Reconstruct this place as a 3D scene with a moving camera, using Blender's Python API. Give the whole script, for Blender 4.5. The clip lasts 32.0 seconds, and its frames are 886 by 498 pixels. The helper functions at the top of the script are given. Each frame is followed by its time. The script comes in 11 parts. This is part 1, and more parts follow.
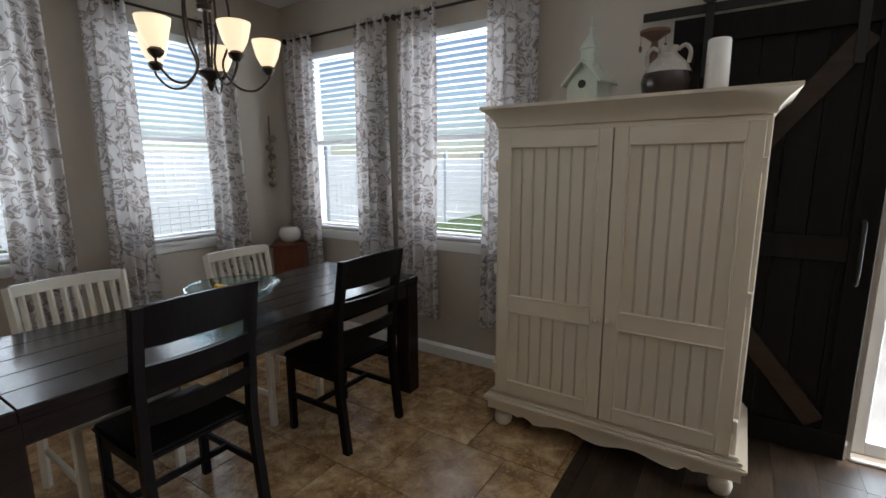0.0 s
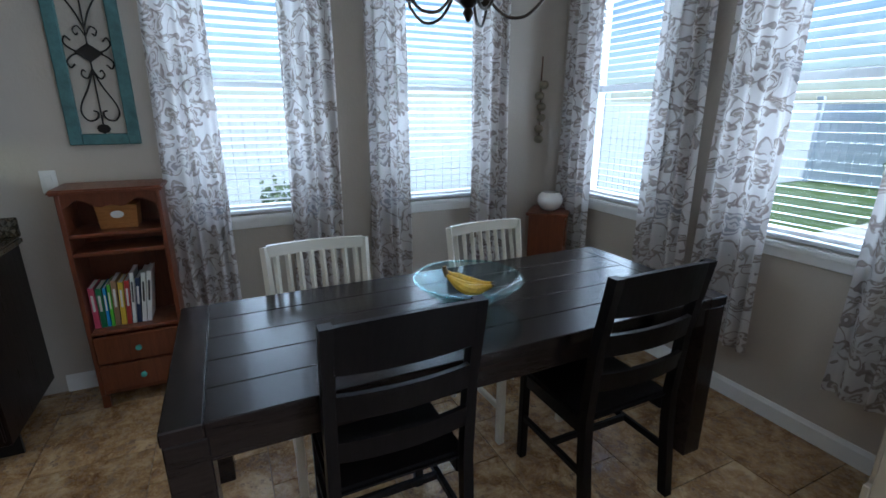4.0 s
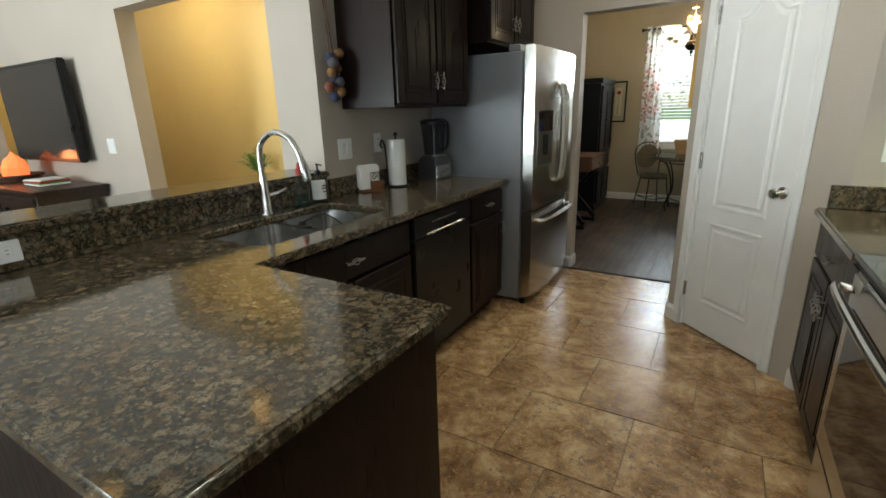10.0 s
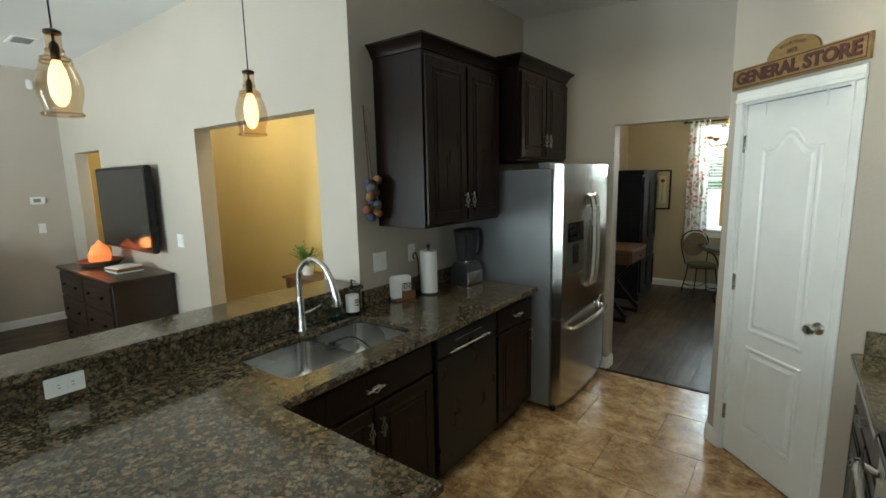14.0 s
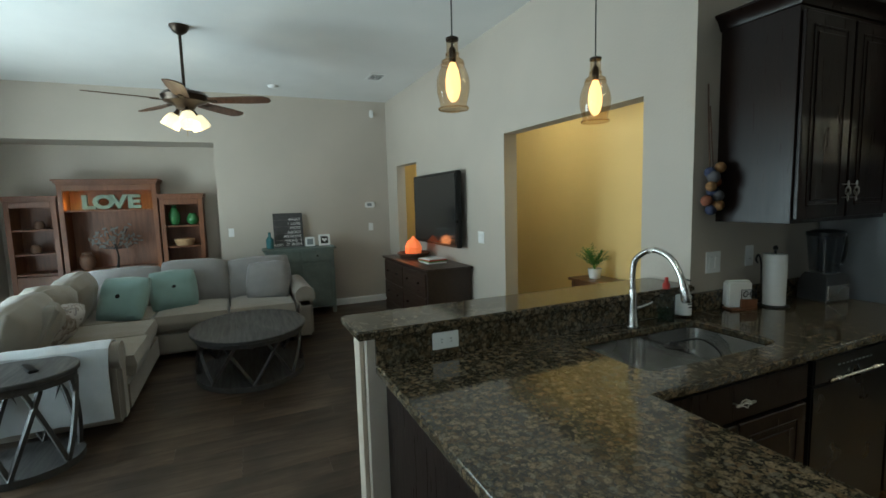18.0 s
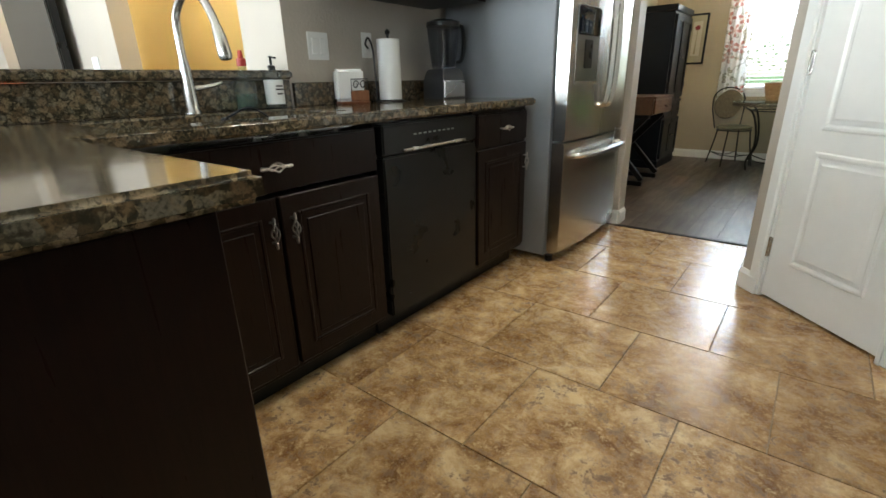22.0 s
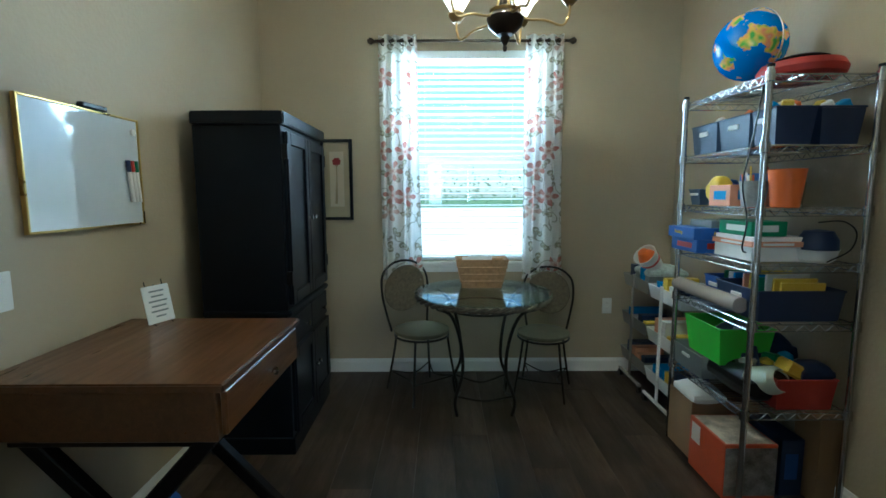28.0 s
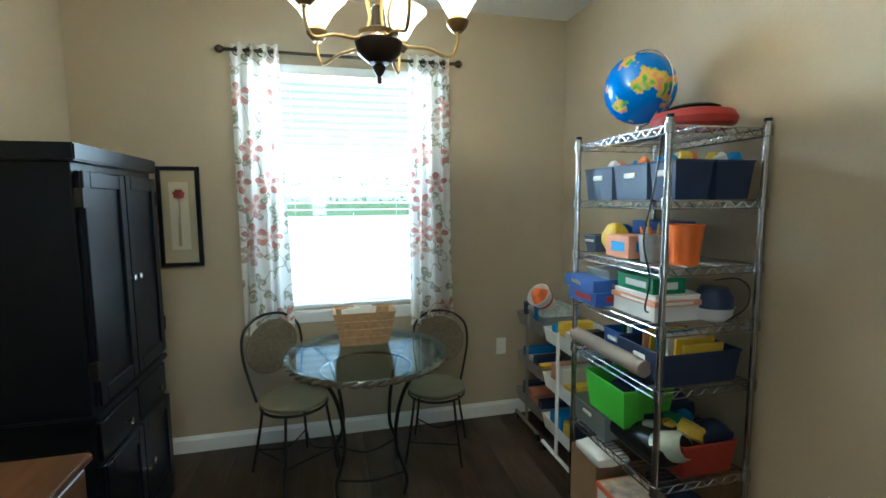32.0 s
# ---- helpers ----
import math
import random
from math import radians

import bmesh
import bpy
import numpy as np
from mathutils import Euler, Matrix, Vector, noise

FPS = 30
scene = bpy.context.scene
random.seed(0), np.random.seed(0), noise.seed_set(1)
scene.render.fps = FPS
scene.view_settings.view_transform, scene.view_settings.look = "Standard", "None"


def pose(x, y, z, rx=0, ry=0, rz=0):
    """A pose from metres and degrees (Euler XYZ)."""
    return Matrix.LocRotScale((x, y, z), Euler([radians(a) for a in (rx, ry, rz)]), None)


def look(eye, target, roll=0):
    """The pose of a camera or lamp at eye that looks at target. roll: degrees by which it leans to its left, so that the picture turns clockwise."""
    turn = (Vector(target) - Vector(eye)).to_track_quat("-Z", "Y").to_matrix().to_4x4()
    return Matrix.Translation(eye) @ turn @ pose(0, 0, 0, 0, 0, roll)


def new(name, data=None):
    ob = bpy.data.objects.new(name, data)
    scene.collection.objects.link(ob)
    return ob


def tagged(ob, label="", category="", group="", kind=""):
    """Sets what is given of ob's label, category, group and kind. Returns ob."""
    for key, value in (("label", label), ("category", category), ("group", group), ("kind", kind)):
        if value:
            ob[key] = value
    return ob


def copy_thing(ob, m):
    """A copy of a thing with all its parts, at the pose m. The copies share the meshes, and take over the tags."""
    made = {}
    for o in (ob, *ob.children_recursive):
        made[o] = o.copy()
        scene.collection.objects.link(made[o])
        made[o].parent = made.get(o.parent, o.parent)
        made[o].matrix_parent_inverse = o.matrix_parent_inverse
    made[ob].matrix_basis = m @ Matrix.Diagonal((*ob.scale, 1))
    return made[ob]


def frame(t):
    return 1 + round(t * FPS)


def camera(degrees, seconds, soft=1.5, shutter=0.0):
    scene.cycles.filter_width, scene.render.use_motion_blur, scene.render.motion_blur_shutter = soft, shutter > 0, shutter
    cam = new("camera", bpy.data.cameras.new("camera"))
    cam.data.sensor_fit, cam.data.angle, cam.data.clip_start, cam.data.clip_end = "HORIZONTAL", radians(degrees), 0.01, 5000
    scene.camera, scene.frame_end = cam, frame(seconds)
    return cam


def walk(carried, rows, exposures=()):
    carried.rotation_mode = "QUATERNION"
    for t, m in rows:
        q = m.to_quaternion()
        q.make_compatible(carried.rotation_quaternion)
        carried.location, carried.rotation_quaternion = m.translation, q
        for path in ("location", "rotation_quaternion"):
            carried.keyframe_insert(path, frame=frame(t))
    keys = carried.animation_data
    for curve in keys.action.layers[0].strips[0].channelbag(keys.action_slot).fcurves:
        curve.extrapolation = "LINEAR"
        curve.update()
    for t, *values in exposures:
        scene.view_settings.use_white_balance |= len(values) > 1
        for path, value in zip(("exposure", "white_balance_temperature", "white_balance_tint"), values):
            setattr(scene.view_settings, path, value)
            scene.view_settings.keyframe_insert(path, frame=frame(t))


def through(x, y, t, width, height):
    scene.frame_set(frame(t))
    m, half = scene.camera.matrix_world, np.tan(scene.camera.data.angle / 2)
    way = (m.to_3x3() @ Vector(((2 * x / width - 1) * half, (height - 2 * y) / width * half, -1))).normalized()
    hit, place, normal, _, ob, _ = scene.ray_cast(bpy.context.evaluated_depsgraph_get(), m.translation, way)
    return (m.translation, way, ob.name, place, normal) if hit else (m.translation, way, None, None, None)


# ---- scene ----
cam = camera(87.6, 32.0, soft=1.6)
PATH = [
    (0, (0.336, 0.651, 1.48), (1.407, -1.001, 1.127), -0.3),
    (0.5, (0.316, 0.672, 1.432), (1.54, -0.837, 0.957), 0.1),
    (1, (0.315, 0.701, 1.359), (1.663, -0.641, 0.742), -0.1),
    (1.5, (0.315, 0.721, 1.31), (1.758, -0.471, 0.603), -0.1),
    (2, (0.331, 0.695, 1.324), (1.832, -0.417, 0.608), -0.1),
    (2.5, (0.414, 0.612, 1.386), (1.953, -0.471, 0.71), 0.1),
    (4.5, (1.18, 0.098, 1.538), (3.049, -0.414, 1.044), 0.5),
    (5, (1.472, 0.195, 1.515), (3.41, 0.283, 1.075), 0.0),
    (5.5, (1.636, 0.185, 1.488), (3.389, 1.105, 1.203), 0.1),
    (6, (1.635, 0.197, 1.586), (3.172, 1.466, 1.417), 0.2),
    (6.5, (1.595, 0.417, 1.502), (2.87, 1.943, 1.287), 0.3),
    (7, (1.653, 0.658, 1.462), (2.682, 2.358, 1.237), 0.2),
    (7.5, (1.858, 0.822, 1.462), (2.662, 2.636, 1.213), -0.2),
    (8, (2.052, 0.954, 1.421), (2.516, 2.877, 1.129), -0.7),
    (8.5, (2.383, 1.07, 1.416), (2.326, 3.035, 1.046), -0.7),
    (9, (2.549, 1.038, 1.362), (2.037, 2.921, 0.926), -1.4),
    (9.5, (2.739, 1.03, 1.349), (1.903, 2.78, 0.86), -1.6),
    (10, (2.881, 1.066, 1.367), (1.892, 2.708, 0.797), -1.6),
    (10.5, (3.004, 1.053, 1.35), (1.923, 2.576, 0.636), -1.6),
    (11, (3.014, 1.031, 1.256), (1.884, 2.456, 0.425), -1.5),
    (11.5, (3.0, 1.03, 1.235), (1.831, 2.403, 0.371), -1.6),
    (12, (2.991, 1.048, 1.32), (1.786, 2.432, 0.525), -1.7),
    (12.5, (2.99, 1.071, 1.444), (1.759, 2.492, 0.762), -1.5),
    (13, (3.0, 1.09, 1.55), (1.757, 2.555, 0.994), -1.5),
    (13.5, (3.003, 1.093, 1.616), (1.774, 2.613, 1.192), -1.4),
    (14, (3.018, 1.111, 1.683), (1.824, 2.686, 1.376), -1.2),
    (14.5, (3.037, 1.126, 1.712), (1.902, 2.757, 1.486), -1.0),
    (16.5, (2.977, 1.079, 1.576), (1.727, 2.63, 1.397), -0.7),
    (17, (2.775, 0.932, 1.581), (1.222, 2.176, 1.379), -1.1),
    (17.5, (2.689, 0.818, 1.558), (0.89, 1.664, 1.34), -1.4),
    (18, (2.678, 0.796, 1.552), (0.857, 1.595, 1.339), -1.6),
    (18.5, (2.709, 0.92, 1.528), (0.961, 1.873, 1.342), -1.5),
    (19, (2.787, 1.132, 1.503), (1.134, 2.248, 1.358), -1.3),
    (19.5, (2.879, 1.4, 1.469), (1.332, 2.651, 1.26), -1.3),
    (20, (2.879, 1.543, 1.273), (1.423, 2.867, 0.918), -1.2),
    (20.5, (2.841, 1.583, 1.109), (1.438, 2.922, 0.621), -1.1),
    (21, (2.818, 1.608, 1.005), (1.477, 2.966, 0.405), -1.4),
    (21.5, (2.825, 1.637, 0.944), (1.56, 3.037, 0.28), -1.5),
    (22, (2.846, 1.674, 1.01), (1.675, 3.146, 0.33), -1.4),
    (22.5, (2.826, 1.797, 1.101), (1.768, 3.357, 0.433), -1.4),
    (23, (2.781, 2.007, 1.201), (1.819, 3.649, 0.585), -1.3),
    (23.5, (2.779, 2.28, 1.263), (1.931, 3.995, 0.681), -0.9),
    (24, (2.613, 3.107, 1.473), (2.084, 4.978, 1.003), -0.3),
    (24.5, (2.375, 3.542, 1.637), (2.142, 5.521, 1.469), 0.1),
    (25, (2.256, 3.648, 1.613), (2.194, 5.642, 1.471), -0.0),
    (25.5, (2.248, 4.28, 1.462), (2.078, 6.263, 1.267), 0.1),
    (27.5, (2.173, 5.176, 1.322), (1.977, 7.155, 1.105), -0.0),
    (28, (2.224, 5.185, 1.324), (2.227, 7.171, 1.092), -0.2),
    (28.5, (2.256, 5.195, 1.305), (2.469, 7.165, 1.036), -0.3),
    (29, (2.28, 5.202, 1.28), (2.659, 7.131, 0.911), -0.4),
    (29.5, (2.282, 5.197, 1.219), (2.794, 7.073, 0.75), -0.4),
    (30, (2.272, 5.2, 1.183), (2.876, 7.032, 0.656), -0.4),
    (30.5, (2.285, 5.233, 1.221), (2.923, 7.06, 0.715), -0.5),
    (31, (2.317, 5.32, 1.3), (2.93, 7.177, 0.883), -0.5),
    (31.5, (2.382, 5.461, 1.426), (2.922, 7.365, 1.137), -0.7),
    (32, (2.305, 5.586, 1.517), (2.779, 7.518, 1.309), -0.4),
]
EXPOSURES = [
    (0.0, -0.2, 6400, 13.0),
    (1.0, -0.2, 5800, 15.0),
    (2.0, 0.95, 5400, 10.0),
    (3.0, 0.85, 5600, 8.0),
    (4.3, -0.20, 5300, 8.0),
    (5.0, -0.64, 5300, 8.0),
    (5.4, 0.10, 5600, 8.0),
    (6.0, 0.80, 7400, 8.0),
    (7.0, 1.10, 7200, 8.0),
    (8.0, 1.08, 6800, 6.0),
    (9.0, 0.90, 6500, 4.0),
    (10.0, 0.78, 6500, 4.0),
    (11.0, 1.30, 6300, 2.0),
    (12.0, 1.55, 6200, 0.0),
    (13.0, 1.15, 6300, -2.0),
    (14.0, 0.65, 6300, -3.0),
    (16.0, 0.70, 6000, -5.0),
    (17.0, 0.68, 6000, -6.0),
    (18.0, -0.1, 5900, -7.0),
    (19.0, 0.45, 5900, -2.0),
    (20.0, 0.60, 6300, 0.0),
    (21.0, 1.00, 6300, 4.0),
    (22.0, 1.60, 6300, 4.0),
    (23.0, 1.55, 6400, 4.0),
    (24.0, 0.75, 7100, 4.0),
    (25.0, 0.18, 7100, 0.0),
    (28.0, 0.92, 4720, -9.0),
    (29.0, 1.10, 4850, -4.0),
    (30.0, 1.5, 5150, -2.0),
    (31.0, 2.2, 5350, -5.0),
    (32.0, 1.32, 5150, -4.0),
]
walk(cam, [(t, look(eye, target, roll)) for t, eye, target, roll in PATH], EXPOSURES)

# ---- light ----
world = bpy.data.worlds.new("sky")
scene.world = world
world.use_nodes = True
wn = world.node_tree
sky = wn.nodes.new("ShaderNodeTexSky")
sky.sky_type, sky.sun_disc = "NISHITA", False
sky.sun_elevation, sky.sun_rotation = radians(60), radians(260)
wn.links.new(sky.outputs["Color"], wn.nodes["Background"].inputs["Color"])
wn.nodes["Background"].inputs["Strength"].default_value = 0.15
sun = new("sun", bpy.data.lights.new("sun", "SUN"))
sun.data.energy, sun.data.angle, sun.data.color = 5.0, radians(0.5), (1.0, 0.95, 0.88)
sun.matrix_basis = pose(0, 0, 12, 30, 0, -80)


def area(name, eye, target, sx, sy, watts, col):
    li = bpy.data.lights.new(name, "AREA")
    li.shape, li.size, li.size_y, li.energy, li.color = "RECTANGLE", sx, sy, watts, col
    ob = new(name, li)
    ob.matrix_basis = look(eye, target)
    return ob


def bulb(name, at, watts, col=(1.0, 0.72, 0.42), r=0.03):
    li = bpy.data.lights.new(name, "POINT")
    li.energy, li.color, li.shadow_soft_size = watts, col, r
    ob = new(name, li)
    ob.location = at
    return ob


DAY = (0.86, 0.93, 1.0)
# daylight in the openings: four nook windows, the patio door, the study window
for n, y in enumerate((-0.01, -1.18)):
    area("window_light", (4.35, y, 1.7), (3.2, y, 1.95), 0.8, 1.3, 34, DAY)
for x in (3.25, 2.12):
    area("window_light", (x, -2.7, 1.7), (x, -1.5, 1.95), 0.8, 1.3, 34, DAY)
area("patio_light", (-1.5, -2.75, 1.0), (-1.5, 0.5, 2.3), 2.4, 1.9, 240, DAY)
area("window_light", (2.41, 9.0, 2.1), (2.41, 7.6, 0.9), 0.9, 1.0, 70, DAY)

# ---- materials ----
def nodes_of(name):
    m = bpy.data.materials.new(name)
    m.use_nodes = True
    nt = m.node_tree
    return m, nt, nt.nodes["Principled BSDF"]


def nd(nt, kind, **vals):
    n = nt.nodes.new(kind)
    for k, v in vals.items():
        n.inputs[k.replace("_", " ")].default_value = v
    return n


def coords(nt, scale=(1, 1, 1), rot=(0, 0, 0), world=False):
    mp = nt.nodes.new("ShaderNodeMapping")
    mp.inputs["Scale"].default_value = scale
    mp.inputs["Rotation"].default_value = rot
    if world:
        src = nt.nodes.new("ShaderNodeNewGeometry").outputs["Position"]
    else:
        src = nt.nodes.new("ShaderNodeTexCoord").outputs["Object"]
    nt.links.new(src, mp.inputs["Vector"])
    return mp.outputs["Vector"]


def ramp(nt, fac, stops):
    r = nt.nodes.new("ShaderNodeValToRGB")
    el = r.color_ramp.elements
    while len(el) < len(stops):
        el.new(0.5)
    for e, (p, c) in zip(el, stops):
        e.position = p
        e.color = (*c, 1) if len(c) == 3 else c
    nt.links.new(fac, r.inputs["Fac"])
    return r.outputs["Color"]


def noise_tex(nt, vec, scale, detail=4, rough=0.55, dist=0.0):
    n = nd(nt, "ShaderNodeTexNoise", Scale=scale, Detail=detail, Roughness=rough, Distortion=dist)
    nt.links.new(vec, n.inputs["Vector"])
    return n.outputs["Fac"]


def mix_col(nt, fac, a, b, mode="MIX"):
    n = nt.nodes.new("ShaderNodeMix")
    n.data_type, n.blend_type = "RGBA", mode
    for sock, v in ((n.inputs["Factor"], fac), (n.inputs["A"], a), (n.inputs["B"], b)):
        if isinstance(v, (int, float)):
            sock.default_value = v
        elif isinstance(v, tuple):
            sock.default_value = (*v, 1)
        else:
            nt.links.new(v, sock)
    return n.outputs["Result"]


def math_node(nt, op, a, b=0.0):
    n = nt.nodes.new("ShaderNodeMath")
    n.operation = op
    for sock, v in zip(n.inputs, (a, b)):
        if isinstance(v, (int, float)):
            sock.default_value = v
        else:
            nt.links.new(v, sock)
    return n.outputs["Value"]


def add_bump(nt, bs, height, strength, dist=0.002):
    b = nt.nodes.new("ShaderNodeBump")
    b.inputs["Strength"].default_value, b.inputs["Distance"].default_value = strength, dist
    nt.links.new(height, b.inputs["Height"])
    nt.links.new(b.outputs["Normal"], bs.inputs["Normal"])


def darker(c, k):
    return tuple(max(0.0, min(1.0, v * k)) for v in c)


def rand_value(nt, lo, hi):
    o = nt.nodes.new("ShaderNodeObjectInfo")
    r = nt.nodes.new("ShaderNodeMapRange")
    r.inputs["To Min"].default_value, r.inputs["To Max"].default_value = lo, hi
    nt.links.new(o.outputs["Random"], r.inputs["Value"])
    return r.outputs["Result"]


def plain(name, col, rough=0.5, metal=0.0, var=0.12, scale=6.0, bump=0.15, bscale=120.0, coat=0.0, rvar=0.12, vary=0.0, sheen=0.0, spec=0.5):
    """A surface of one colour with stains at two scales, uneven gloss and fine relief."""
    m, nt, bs = nodes_of(name)
    v = coords(nt)
    big, fine = noise_tex(nt, v, scale, 3), noise_tex(nt, v, bscale, 3)
    c = ramp(nt, big, [(0.3, darker(col, 1 - var)), (0.7, darker(col, 1 + var))])
    c = mix_col(nt, 0.25 * min(1, var * 4), c, ramp(nt, fine, [(0.3, darker(col, 1 - var)), (0.7, darker(col, 1 + var))]))
    if vary:
        c = mix_col(nt, 1.0, c, (1, 1, 1), "MULTIPLY")
        hsv = nt.nodes.new("ShaderNodeHueSaturation")
        nt.links.new(rand_value(nt, 1 - vary, 1 + vary), hsv.inputs["Value"])
        nt.links.new(c, hsv.inputs["Color"])
        c = hsv.outputs["Color"]
    nt.links.new(c, bs.inputs["Base Color"])
    r = ramp(nt, big, [(0.3, (max(0.02, rough - rvar * rough),) * 3), (0.75, (min(1, rough + rvar * rough),) * 3)])
    nt.links.new(r, bs.inputs["Roughness"])
    bs.inputs["Metallic"].default_value, bs.inputs["Coat Weight"].default_value = metal, coat
    bs.inputs["Sheen Weight"].default_value = sheen
    bs.inputs["Specular IOR Level"].default_value = spec
    if bump:
        add_bump(nt, bs, fine, bump)
    return m


def wood(name, dark, light, axis=0, scale=3.0, rough=0.4, stretch=14.0, vary=0.0, coat=0.0, bump=0.2, knots=0.0, spec=0.5):
    """Timber with grain along one axis."""
    m, nt, bs = nodes_of(name)
    s = [stretch] * 3
    s[axis] = 1.0
    v = coords(nt, tuple(s))
    if vary:
        o = nt.nodes.new("ShaderNodeObjectInfo")
        add = nt.nodes.new("ShaderNodeVectorMath")
        add.operation = "ADD"
        cmb = nt.nodes.new("ShaderNodeCombineXYZ")
        for k, f in enumerate((37.0, 61.0, 23.0)):
            nt.links.new(math_node(nt, "MULTIPLY", o.outputs["Random"], f), cmb.inputs[k])
        nt.links.new(v, add.inputs[0])
        nt.links.new(cmb.outputs["Vector"], add.inputs[1])
        v = add.outputs["Vector"]
    g = noise_tex(nt, v, scale, 6, 0.62, 0.6)
    fine = noise_tex(nt, v, scale * 9, 3, 0.6)
    c = ramp(nt, g, [(0.28, dark), (0.5, tuple((a + b) / 2 for a, b in zip(dark, light))), (0.72, light)])
    c = mix_col(nt, 0.3, c, ramp(nt, fine, [(0.35, dark), (0.65, light)]))
    if knots:
        k = noise_tex(nt, coords(nt, (1, 1, 1)), 2.2, 2)
        c = mix_col(nt, ramp(nt, k, [(0.35, (knots,) * 3), (0.6, (0, 0, 0))]), c, darker(dark, 0.5))
    if vary:
        hsv = nt.nodes.new("ShaderNodeHueSaturation")
        nt.links.new(rand_value(nt, 1 - vary, 1 + vary), hsv.inputs["Value"])
        nt.links.new(c, hsv.inputs["Color"])
        c = hsv.outputs["Color"]
    nt.links.new(c, bs.inputs["Base Color"])
    nt.links.new(ramp(nt, g, [(0.3, (min(1, rough * 1.25),) * 3), (0.7, (rough * 0.85,) * 3)]), bs.inputs["Roughness"])
    bs.inputs["Specular IOR Level"].default_value = spec
    bs.inputs["Coat Weight"].default_value = coat
    bs.inputs["Coat Roughness"].default_value = 0.15
    if bump:
        add_bump(nt, bs, fine, bump, 0.001)
    return m


def glass(name, col=(1, 1, 1), rough=0.02, thin=True):
    m, nt, bs = nodes_of(name)
    if thin:
        t = nt.nodes.new("ShaderNodeBsdfTransparent")
        t.inputs["Color"].default_value = (*col, 1)
        g = nt.nodes.new("ShaderNodeBsdfGlossy")
        g.inputs["Roughness"].default_value = rough
        lw = nt.nodes.new("ShaderNodeLayerWeight")
        lw.inputs["Blend"].default_value = 0.5
        gloss = math_node(nt, "ADD", math_node(nt, "MULTIPLY", math_node(nt, "POWER", lw.outputs["Facing"], 5.0), 0.8), 0.04)
        mx = nt.nodes.new("ShaderNodeMixShader")
        nt.links.new(gloss, mx.inputs["Fac"])
        nt.links.new(t.outputs["BSDF"], mx.inputs[1])
        nt.links.new(g.outputs["BSDF"], mx.inputs[2])
        nt.links.new(mx.outputs["Shader"], nt.nodes["Material Output"].inputs["Surface"])
    else:
        bs.inputs["Base Color"].default_value = (*col, 1)
        bs.inputs["Roughness"].default_value = rough
        bs.inputs["Transmission Weight"].default_value = 1.0
    return m


def emitter(name, col, strength):
    m, nt, bs = nodes_of(name)
    bs.inputs["Base Color"].default_value = (*darker(col, 0.9), 1)
    bs.inputs["Emission Color"].default_value = (*col, 1)
    bs.inputs["Emission Strength"].default_value = strength
    return m


